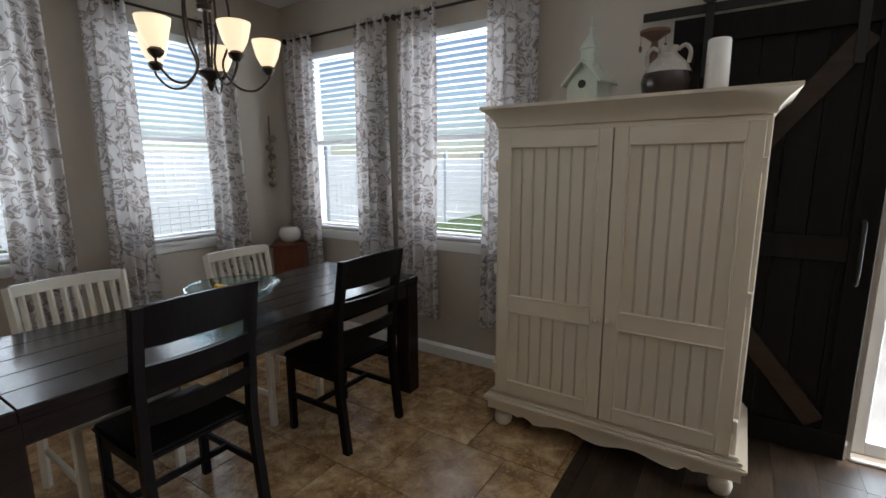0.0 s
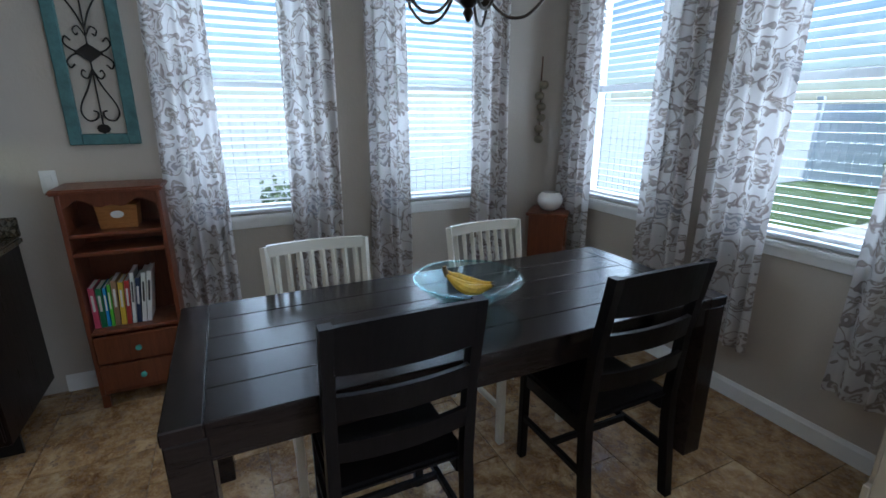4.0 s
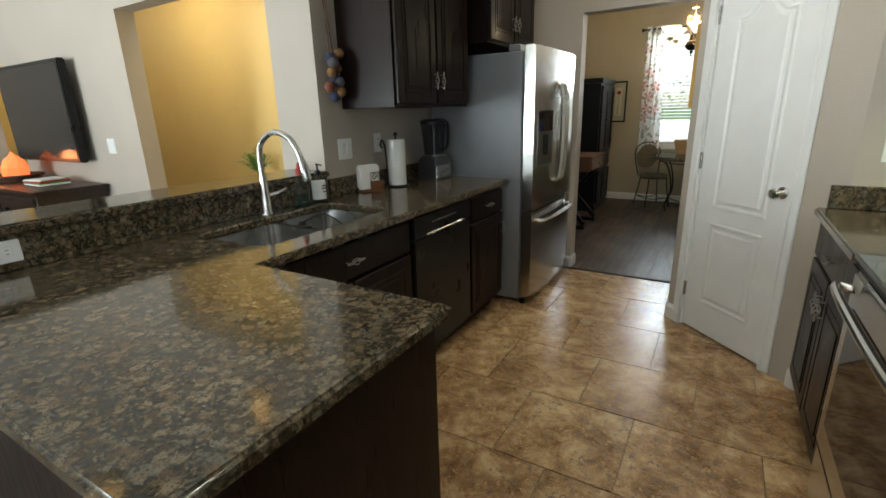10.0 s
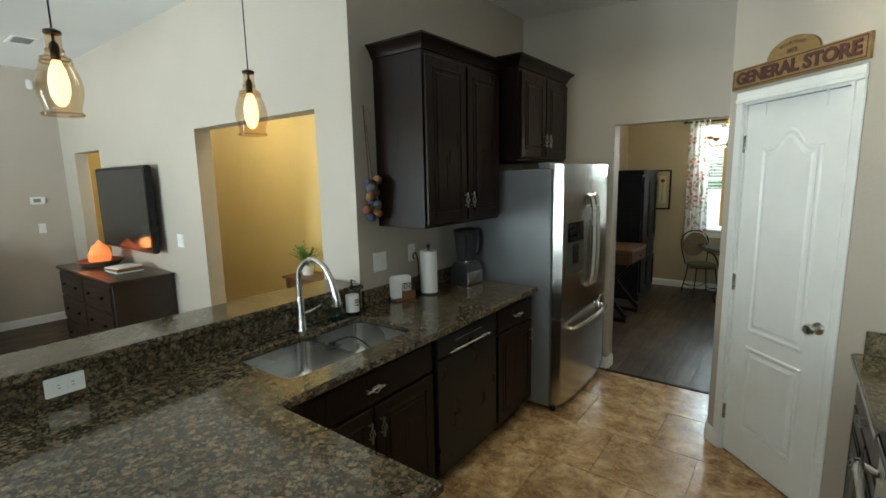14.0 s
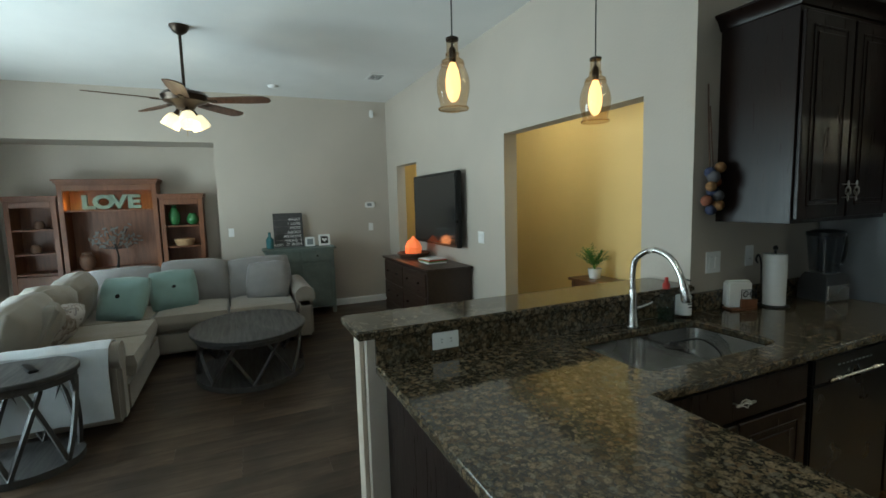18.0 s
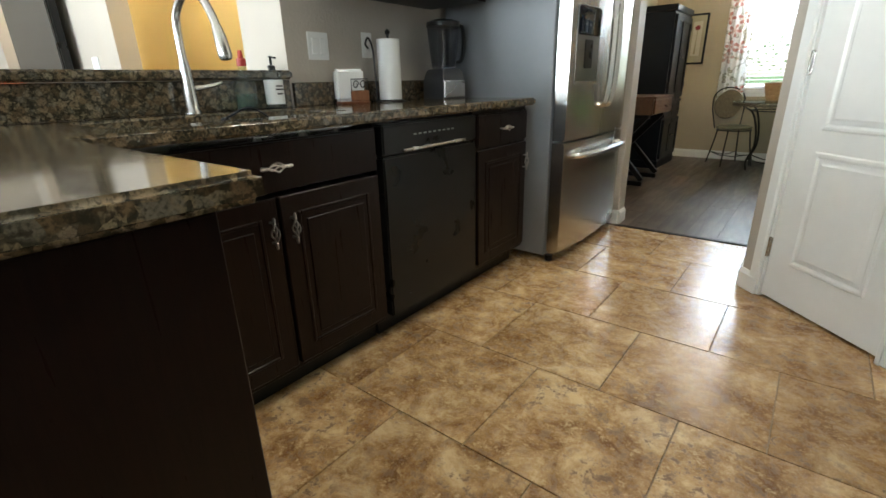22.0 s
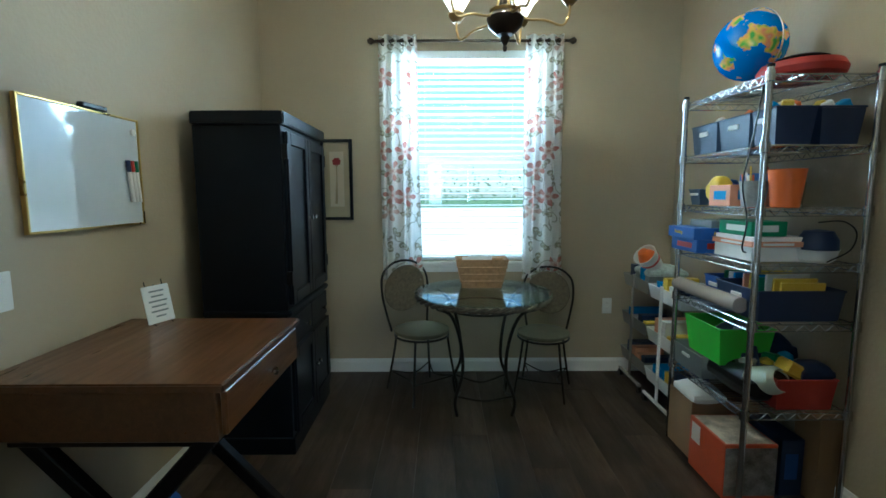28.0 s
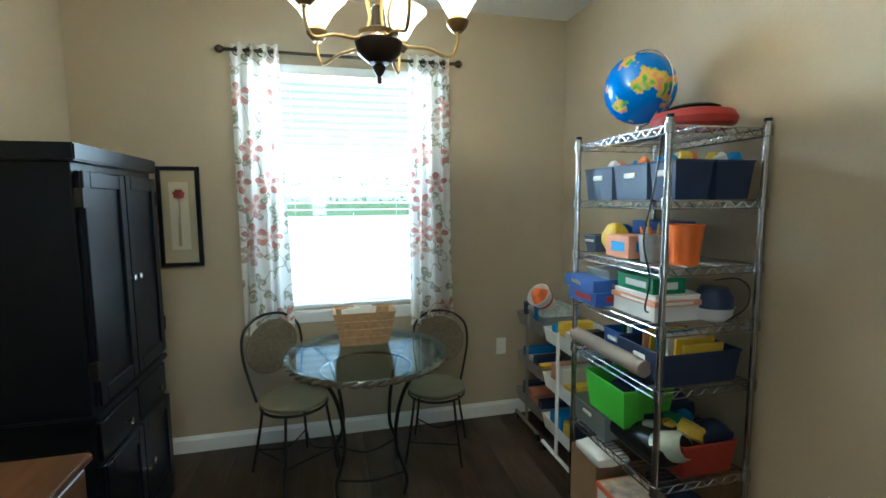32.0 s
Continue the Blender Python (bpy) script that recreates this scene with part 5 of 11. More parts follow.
# refrigerator
FRIDGE = steel("fridge_steel", (0.56, 0.545, 0.51), 0.23)
fm = WESTC(4.50)
fr = thing("refrigerator", fm, "stainless steel french door refrigerator with a water dispenser", "refrigerator")
part("cabinet", box((-0.46, -0.72, 0.03), (0.46, -0.02, 1.722), 0.006), GREYSIDE, fr, "grey textured steel cabinet")
part("hinge_cover", box((-0.455, -0.70, 1.7225), (-0.3, -0.62, 1.765), 0.006), GREYSIDE, fr)
part("hinge_cover", box((0.3, -0.70, 1.7225), (0.455, -0.62, 1.765), 0.006), GREYSIDE, fr)
for x in (-0.43, 0.43):
    part("foot", lathe([(0, 0), (0.022, 0), (0.022, 0.03), (0, 0.03)], 12, Matrix.Translation((x, -0.74, 0))), BLACKP, fr)
    part("foot", lathe([(0, 0), (0.022, 0), (0.022, 0.03), (0, 0.03)], 12, Matrix.Translation((x, -0.1, 0))), BLACKP, fr)


def bulged(x0, x1, z0, z1, cx, half, deep=0.07, bulge=0.02):
    """A door whose front bows out between the fridge's two sides."""
    bm = B()
    n = 12
    front = []
    for k in range(n + 1):
        x = x0 + (x1 - x0) * k / n
        front.append((x, -0.735 - deep - bulge * (1 - ((x - cx) / half) ** 2)))
    out = [(x0, -0.735)] + front + [(x1, -0.735)]
    add_prism(bm, out, z0, z1)
    ed = [e for e in bm.edges if abs(e.verts[0].co.z - e.verts[1].co.z) < 1e-6 and e.verts[0].co.y < -0.74 and e.verts[1].co.y < -0.74]
    bmesh.ops.bevel(bm, geom=ed, offset=0.008, segments=2, affect="EDGES")
    return bm


dl = part("door", bulged(-0.458, -0.004, 0.695, 1.755, 0, 0.46), FRIDGE, fr)
dr = part("door", bulged(0.004, 0.458, 0.695, 1.755, 0, 0.46), FRIDGE, fr)
fz = part("freezer_drawer", bulged(-0.458, 0.458, 0.06, 0.683, 0, 0.46), FRIDGE, fr)
for d, s in ((dl, -1), (dr, 1)):
    x = s * 0.045
    part("handle", tube(curve_pts([(x, -0.815, 0.86), (x, -0.85, 0.88), (x, -0.868, 1.0), (x, -0.872, 1.2), (x, -0.866, 1.42), (x, -0.848, 1.52), (x, -0.815, 1.535)], 5), 0.017, 4), FRIDGE, d, "flat curved steel bar handle")
part("handle", tube(curve_pts([(-0.36, -0.81, 0.61), (-0.34, -0.855, 0.612), (-0.15, -0.878, 0.612), (0.15, -0.878, 0.612), (0.34, -0.855, 0.612), (0.36, -0.81, 0.61)], 5), 0.017, 6), FRIDGE, fz, "curved steel bar handle")
part("dispenser", bulged(-0.4, -0.13, 0.98, 1.36, 0, 0.46, 0.073), plain("dispenser_recess", (0.2, 0.195, 0.185), 0.3, 0.85, bump=0), dl, "grey steel water dispenser")
part("dispenser_screen", bulged(-0.395, -0.135, 1.22, 1.355, 0, 0.46, 0.0755), BLACKGL, dl)
part("dispenser_paddle", bulged(-0.31, -0.22, 1.06, 1.2, 0, 0.46, 0.077), BLACKP, dl)
part("dispenser_tray", bulged(-0.395, -0.135, 0.98, 0.998, 0, 0.46, 0.085), FRIDGE, dl)
part("badge", lathe([(0, 0), (0.014, 0), (0.013, 0.003), (0, 0.003)], 16, Matrix.Translation((0.4, -0.808, 1.66)) @ Matrix.Rotation(radians(90), 4, "X")), CHROME, dr)

# range
KEYGREY = plain("keypad_legend", (0.035, 0.035, 0.035), 0.5, bump=0)
rg = thing("electric_range", EASTC(2.475), "stainless steel electric range with a black glass top", "oven")
part("body", box((-0.378, -0.6, 0.02), (0.378, -0.02, 0.905)), BLACKP, rg)
part("cooktop", box((-0.38, -0.655, 0.906), (0.38, -0.09, 0.926), 0.004), BLACKGL, rg, "black glass cooktop")
od = part("oven_door", box((-0.376, -0.645, 0.265), (0.376, -0.601, 0.87), 0.008, seg=2), STEEL_H, rg)
part("oven_window", box((-0.305, -0.648, 0.36), (0.305, -0.643, 0.77), 0.003), BLACKGL, od)
part("handle", tube(curve_pts([(-0.345, -0.645, 0.815), (-0.34, -0.69, 0.82), (0, -0.7, 0.82), (0.34, -0.69, 0.82), (0.345, -0.645, 0.815)], 5), 0.013, 10), STEEL_H, od, "steel bar handle")
part("badge", lathe([(0, 0), (0.014, 0), (0.013, 0.003), (0, 0.003)], 16, Matrix.Translation((0, -0.645, 0.305)) @ Matrix.Rotation(radians(90), 4, "X")), CHROME, od)
part("storage_drawer", box((-0.376, -0.638, 0.045), (0.376, -0.601, 0.25), 0.008, seg=2), STEEL_H, rg)
part("vent_strip", box((-0.37, -0.64, 0.876), (0.37, -0.61, 0.902), 0.003), BLACKP, rg)
part("back_riser", box((-0.378, -0.088, 0.9265), (0.378, -0.02, 1.03), 0.004), BLACKGL, rg)
bm = prism([(-0.38, 1.03), (0.38, 1.03), (0.38, 1.14), (0.3, 1.168), (0.0, 1.178), (-0.3, 1.168), (-0.38, 1.14)], 0.0, 0.075, UPRIGHT_Y)
moved(bm, Matrix.Translation((0, -0.022, 0)))
cpn = part("control_panel", bm, STEEL_H, rg)
part("display", box((-0.13, -0.1005, 1.065), (0.13, -0.0965, 1.135), 0.002), BLACKGL, cpn)
for x in (-0.33, -0.25, 0.25, 0.33):
    part("knob", lathe([(0, 0), (0.024, 0), (0.024, 0.006), (0.018, 0.01), (0.017, 0.028), (0, 0.03)], 16, Matrix.Translation((x, -0.097, 1.095)) @ Matrix.Rotation(radians(90), 4, "X")), BLACKP, cpn)

# microwave
mw = thing("microwave", EASTC(2.425), "stainless steel over-the-range microwave with a curved handle", "microwave")
part("body", box((-0.378, -0.36, 1.43), (0.378, -0.02, 1.85)), BLACKP, mw)
part("front", box((-0.378, -0.4, 1.425), (0.378, -0.361, 1.79), 0.006, seg=2), STEEL_H, mw)
gr = part("vent_grille", box((-0.378, -0.395, 1.793), (0.378, -0.361, 1.85), 0.006), STEEL_H, mw)
for k in range(3):
    part("louvre", box((-0.355, -0.399, 1.803 + 0.014 * k), (0.355, -0.394, 1.810 + 0.014 * k)), BLACKP, gr)
part("window", box((-0.345, -0.404, 1.5), (0.13, -0.399, 1.735), 0.003), BLACKGL, mw)
kp = part("keypad", box((0.2, -0.404, 1.455), (0.35, -0.399, 1.755), 0.003), BLACKGL, mw)
for r in range(6):
    for c in range(3):
        part("key", box((0.222 + 0.04 * c, -0.4055, 1.48 + 0.032 * r), (0.246 + 0.04 * c, -0.404, 1.492 + 0.032 * r)), KEYGREY, kp)
part("handle", tube(curve_pts([(0.165, -0.4, 1.44), (0.165, -0.44, 1.46), (0.165, -0.455, 1.6), (0.165, -0.44, 1.75), (0.165, -0.4, 1.775)], 6), 0.011, 10), STEEL_H, mw, "curved steel handle")

# light bars under the wall cabinets, switched on
LED = emitter("under_cabinet_lens", (0.98, 1.0, 0.62), 1.5)
for y, w_, z in ((3.215, 0.66, 1.375), (1.632, 0.7, 1.395)):
    ub = thing("under_cabinet_light", Matrix.Translation((XR - 0.27, y, z + 0.032)), "slim light bar under the wall cabinet, switched on", "light bar", "under-cabinet lights")
    part("housing", box((-0.03, -w_ / 2, -0.014), (0.03, w_ / 2, -0.0005), 0.003), WHITEP, ub)
    part("lens", box((-0.024, -w_ / 2 + 0.01, -0.018), (0.024, w_ / 2 - 0.01, -0.0145), 0.001), LED, ub, "glowing lens")
    area("under_cabinet_glow", (XR - 0.27, y, z + 0.012), (XR - 0.14, y, 0.9), w_, 0.04, 1.3, (0.98, 1.0, 0.58))

# ---- breakfast nook ----
TX0, TX1, TY0, TY1, TZ = 2.06, 2.89, -1.71, 0.385, 0.785
tb = thing("dining_table", Matrix(), "dark stained plank dining table with thick square legs", "dining table")
wd = (TX1 - TX0) / 5
for k in range(5):
    part("tabletop_plank", box((TX0 + wd * k + 0.001, TY0 + 0.101, TZ - 0.045), (TX0 + wd * (k + 1) - 0.001, TY1 - 0.101, TZ), 0.003), TABLEWOOD, tb)
for a, b in ((TY0, TY0 + 0.1), (TY1 - 0.1, TY1)):
    part("breadboard_end", box((TX0, a, TZ - 0.045), (TX1, b, TZ), 0.004), TABLEWOOD, tb)
for a, b, c, d in ((TX0 + 0.01, TX0 + 0.035, TY0 + 0.1, TY1 - 0.1), (TX1 - 0.035, TX1 - 0.01, TY0 + 0.1, TY1 - 0.1), (TX0 + 0.1, TX1 - 0.1, TY0 + 0.01, TY0 + 0.035), (TX0 + 0.1, TX1 - 0.1, TY1 - 0.035, TY1 - 0.01)):
    part("apron", box((a, c, TZ - 0.125), (b, d, TZ - 0.046), 0.003), TABLEWOOD, tb)
for x in (TX0 + 0.003, TX1 - 0.108):
    for y in (TY0 + 0.003, TY1 - 0.108):
        part("leg", box((x, y, 0), (x + 0.105, y + 0.105, TZ - 0.046), 0.004), TABLEWOOD, tb)


def dark_chair(m):
    """A ladder-back chair; local x is its width, it faces +y, back at y = -0.22."""
    c = thing("dining_chair", m, "black stained wooden ladder-back dining chair at the table", "chair", "dining chairs")
    w = 0.215
    part("seat", box((-0.225, -0.2, 0.43), (0.225, 0.22, 0.462), 0.012, seg=2), BLACKWOOD, c)
    for s in (-1, 1):
        part("leg", box((s * 0.2 - 0.018, 0.17, 0), (s * 0.2 + 0.018, 0.206, 0.43), 0.004), BLACKWOOD, c)
        pts = [(s * w, -0.25, 0), (s * w, -0.215, 0.3), (s * w, -0.205, 0.46), (s * w, -0.225, 0.75), (s * w, -0.275, 1.03)]
        bm = B()
        rows = []
        for x, y, z in pts:
            rows.append([bm.verts.new((x + dx, y + dy, z)) for dx, dy in ((-0.018, -0.02), (0.018, -0.02), (0.018, 0.02), (-0.018, 0.02))])
        for a, b in zip(rows, rows[1:]):
            for k in range(4):
                bm.faces.new((a[k], a[(k + 1) % 4], b[(k + 1) % 4], b[k]))
        bm.faces.new(rows[0][::-1])
        bm.faces.new(rows[-1])
        part("back_post", bm, BLACKWOOD, c)
        part("side_stretcher", box((s * 0.205 - 0.01, -0.215, 0.2), (s * 0.205 + 0.01, 0.17, 0.23), 0.003), BLACKWOOD, c)
    part("cross_stretcher", box((-0.2, -0.02, 0.2), (0.2, 0.0, 0.23), 0.003), BLACKWOOD, c)
    part("seat_rail", box((-0.18, 0.178, 0.375), (0.18, 0.2, 0.429), 0.003), BLACKWOOD, c)
    for s in (-1, 1):
        part("seat_rail", box((s * 0.2 - 0.01, -0.19, 0.375), (s * 0.2 + 0.01, 0.17, 0.429), 0.003), BLACKWOOD, c)
    for z0, z1, yb in ((0.885, 1.03, -0.262), (0.73, 0.815, -0.235), (0.585, 0.66, -0.22)):
        bm = B()
        n = 8
        lo, hi = [], []
        for k in range(n + 1):
            x = -0.2 + 0.4 * k / n
            y = yb - 0.022 * (1 - (x / 0.2) ** 2)
            crest = 0.012 * (1 - (x / 0.2) ** 2) if z1 > 1 else 0
            lo.append((x, y, z0))
            hi.append((x, y - (z1 - z0) * 0.15, z1 + crest))
        v = [[bm.verts.new(Vector(p) + Vector((0, dy, 0))) for p in row] for row in (lo, hi) for dy in (0.009, -0.009)]
        for k in range(n):
            for a, b in ((0, 1), (1, 3), (3, 2), (2, 0)):
                bm.faces.new((v[a][k], v[a][k + 1], v[b][k + 1], v[b][k]))
        bm.faces.new((v[0][0], v[1][0], v[3][0], v[2][0]))
        bm.faces.new((v[0][n], v[2][n], v[3][n], v[1][n]))
        part("slat", bm, BLACKWOOD, c)
    return c


ch = dark_chair(Matrix.Translation((2.24, -0.23, 0)) @ Matrix.Rotation(radians(-90), 4, "Z"))
copy_thing(ch, Matrix.Translation((2.2, -1.13, 0)) @ Matrix.Rotation(radians(-90), 4, "Z"))


def white_chair(m):
    c = thing("slat_chair", m, "ivory painted wooden chair with a vertical slat back", "chair", "dining chairs")
    part("seat", box((-0.225, -0.2, 0.43), (0.225, 0.22, 0.462), 0.012, seg=2), WHITECHAIR, c)
    for s in (-1, 1):
        part("leg", box((s * 0.2 - 0.018, 0.17, 0), (s * 0.2 + 0.018, 0.206, 0.43), 0.004), WHITECHAIR, c)
        part("back_post", tube([(s * 0.215, -0.25, 0), (s * 0.215, -0.21, 0.35), (s * 0.22, -0.21, 0.5), (s * 0.232, -0.285, 0.965)], [0.02, 0.022, 0.022, 0.02], 4), WHITECHAIR, c)
        part("side_stretcher", box((s * 0.205 - 0.01, -0.22, 0.18), (s * 0.205 + 0.01, 0.17, 0.21), 0.003), WHITECHAIR, c)
    bm = B()
    n = 8
    rows = []
    for k in range(n + 1):
        x = -0.222 + 0.444 * k / n
        y, dz = -0.283 - 0.02 * (1 - (x / 0.222) ** 2), 0.003 * (1 - (x / 0.222) ** 2)
        rows.append([bm.verts.new((x, y + dy, z + dz)) for dy, z in ((-0.011, 0.92), (0.011, 0.92), (0.011, 0.972), (-0.011, 0.972))])
    for a, b in zip(rows, rows[1:]):
        for k in range(4):
            bm.faces.new((a[k], a[(k + 1) % 4], b[(k + 1) % 4], b[k]))
    bm.faces.new(rows[0][::-1])
    bm.faces.new(rows[-1])
    part("top_rail", bm, WHITECHAIR, c)
    part("lower_rail", box((-0.21, -0.232, 0.52), (0.21, -0.21, 0.56), 0.004), WHITECHAIR, c)
    sl = mesh_of("slat", tube([(0, -0.222, 0.55), (0, -0.25, 0.72), (0, -0.295, 0.925)], 0.0135, 4), WHITECHAIR)
    for k in range(8):
        o = new("slat", sl)
        o.parent = c
        o.location = (-0.185 + 0.37 * k / 7, 0, 0)
    return c


wc = white_chair(Matrix.Translation((2.71, -0.17, 0)) @ Matrix.Rotation(radians(89), 4, "Z") @ Matrix.Scale(0.96, 4, (1, 0, 0)))
copy_thing(wc, Matrix.Translation((2.70, -1.06, 0)) @ Matrix.Rotation(radians(92), 4, "Z") @ Matrix.Scale(0.96, 4, (1, 0, 0)))

# glass bowl with bananas
bw = thing("glass_bowl", Matrix.Translation((2.47, -0.68, TZ)) @ Matrix.Scale(1.06, 4), "shallow aqua recycled-glass bowl on the table", "bowl")
part("bowl", lathe([(0.0, 0.004), (0.07, 0.002), (0.1, 0.012), (0.16, 0.05), (0.205, 0.092), (0.212, 0.1), (0.203, 0.1), (0.155, 0.06), (0.095, 0.022), (0.06, 0.012), (0.0, 0.012)], 36), AQUA, bw)
part("rim", tube([(0.208 * math.cos(a), 0.208 * math.sin(a), 0.099 + 0.002 * math.sin(5 * a)) for a in [2 * math.pi * k / 36 for k in range(36)]], 0.005, 6, True), AQUA, bw)
BANANA = plain("banana_skin", (0.68, 0.42, 0.03), 0.45, var=0.25, scale=30)
BTIP = plain("banana_tip", (0.12, 0.07, 0.02), 0.7)
ban = thing("banana_bunch", Matrix.Translation((2.46, -0.67, TZ + 0.017)) @ Matrix.Rotation(radians(-112), 4, "Z") @ Matrix.Scale(1.1, 4), "bunch of ripe yellow bananas in the glass bowl", "bananas")
for k in (-1, 0, 1):
    pts = []
    for t in [j / 10 for j in range(11)]:
        pts.append(Vector((-0.075 + 0.165 * t, 0.042 * k * math.sin(math.pi * min(1.0, 0.15 + t)) + 0.035 * math.sin(math.pi * t) + 0.016 * k * t, 0.095 - 0.2 * t + 0.155 * t * t + 0.006 * abs(k))))
    b = part("banana", tube(pts, [0.007, 0.0095, 0.0155, 0.0188, 0.02, 0.0205, 0.02, 0.0188, 0.016, 0.0115, 0.005], 8), BANANA, ban)
    d = (pts[-1] - pts[-2]).normalized()
    part("tip", tube([pts[-1], pts[-1] + d * 0.009], [0.005, 0.0035], 6), BTIP, b)
part("stalk", tube([(-0.072, 0, 0.09), (-0.082, 0.0, 0.112), (-0.084, 0.0, 0.128)], [0.012, 0.009, 0.0085], 8), BTIP, ban)


def chandelier(m, label, arms, arm_r, metal, drop, style="bell", shade_r=0.07, rot=0.0, up=True):
    """A multi-arm light; the local origin is the lowest point of the body, drop: metres up to the ceiling."""
    c = thing("chandelier", m, label, "chandelier")
    part("finial", lathe([(0, 0), (0.008, 0.006), (0.014, 0.02), (0.02, 0.03), (0.014, 0.045), (0.03, 0.06), (0.055, 0.075), (0.06, 0.088), (0.03, 0.1), (0.012, 0.11), (0, 0.11)], 18), metal, c)
    part("stem", tube([(0, 0, 0.1), (0, 0, 0.42)], 0.009, 10), metal, c)
    part("hub", lathe([(0, 0.36), (0.03, 0.365), (0.035, 0.385), (0.02, 0.4), (0.012, 0.44), (0, 0.45)] if style == "bell" else [(0, 0.26), (0.022, 0.268), (0.026, 0.285), (0.01, 0.31), (0.008, 0.405), (0.032, 0.412), (0.034, 0.42), (0.008, 0.432), (0, 0.45)], 16), metal, c)
    ch = B()
    z, k = 0.45, 0
    while z < drop - 0.05:
        pts = [Vector((0.009 * math.cos(a), 0, 0.017 * math.sin(a))) for a in [2 * math.pi * j / 10 for j in range(10)]]
        rm = Matrix.Translation((0, 0, z)) @ Matrix.Rotation(math.pi / 2 * (k % 2), 4, "Z")
        add_tube(ch, [rm @ p for p in pts], 0.0022, 5, True)
        z += 0.027
        k += 1
    part("chain", ch, metal, c)
    part("canopy", lathe([(0, drop - 0.045), (0.012, drop - 0.045), (0.05, drop - 0.02), (0.062, drop - 0.004), (0.062, drop - 0.001), (0, drop - 0.001)], 20), metal, c)
    for k in range(arms):
        a = rot + 2 * math.pi * k / arms
        ca, sa = math.cos(a), math.sin(a)
        P3 = lambda r, z: (r * ca, r * sa, z)
        if style == "bell":
            line = [P3(0.02, 0.38), P3(0.055, 0.46), P3(0.1, 0.42), P3(0.1, 0.25), P3(0.06, 0.12), P3(0.12, 0.03), P3(arm_r * 0.75, 0.02), P3(arm_r, 0.08), P3(arm_r, 0.115)]
        else:
            line = [P3(0.03, 0.29), P3(0.042, 0.335), P3(0.072, 0.335), P3(0.08, 0.29), P3(0.045, 0.2), P3(0.03, 0.12), P3(0.07, 0.06), P3(arm_r * 0.62, 0.05), P3(arm_r * 0.9, 0.03), P3(arm_r, 0.07), P3(arm_r, 0.115)]
        arm = part("arm", tube(curve_pts(line, 5), 0.0058 if style == "bell" else 0.0048, 8), metal, c)
        T = Matrix.Translation(P3(arm_r, 0))
        part("cup", lathe([(0, 0.1), (0.014, 0.1), (0.03, 0.118), (0.034, 0.132), (0.024, 0.14), (0.02, 0.15), (0, 0.15)], 16, T), metal, arm)
        if style == "bell":
            prof = [(0.022, 0.142), (0.034, 0.15), (0.052, 0.185), (shade_r * 0.93, 0.235), (shade_r, 0.262), (shade_r - 0.004, 0.262), (0.05, 0.19), (0.03, 0.154)]
        else:
            prof = [(0.022, 0.142), (0.03, 0.15), (0.045, 0.175), (0.06, 0.2), (shade_r * 1.3, 0.235), (shade_r * 1.28, 0.238), (0.055, 0.203), (0.04, 0.178), (0.027, 0.155)]
        part("shade", lathe(prof, 20, T), SHADE if style == "bell" else SHADE_WHITE, arm, "glowing frosted glass shade")
        part("bulb", lathe([(0, 0.15), (0.011, 0.152), (0.012, 0.18), (0.024, 0.205), (0.02, 0.23), (0, 0.238)], 12, T), SHADE, arm)
    return c


chandelier(Matrix.Translation((2.54, -0.70, 1.84)), "oil-rubbed bronze chandelier with five lit frosted glass shades", 5, 0.27, BRONZE, ceil_at(2.54) - 1.84, rot=0.5)
bulb("chandelier_glow", (2.54, -0.70, 2.22), 6, (1.0, 0.8, 0.55))

# cream armoire
am = thing("cream_armoire", Matrix.Translation((0.852, -2.215, 0)), "cream painted beadboard armoire with two doors and bun feet", "armoire")
AW, AD = 0.59, 0.62  # half width of the body, depth; front towards +y
part("body", box((-AW, 0.0, 0.2), (AW, AD, 1.672), 0.004), CREAM, am)
cr = crown(2 * AW, AD, 0, 0.105, 0.075)
moved(cr, Matrix.Translation((0, 0, 1.6725)) @ Matrix.Rotation(math.pi, 4, "Z") )
part("crown", cr, CREAM, am)
bm = B()
for o, z0, z1 in ((0.05, 0.155, 0.185), (0.035, 0.1855, 0.2), (0.02, 0.2005, 0.215)):
    add_box(bm, (-AW - o, -0.0, z0), (AW + o, AD + o, z1), 0.008, seg=2)
part("plinth_moulding", bm, CREAM, am)
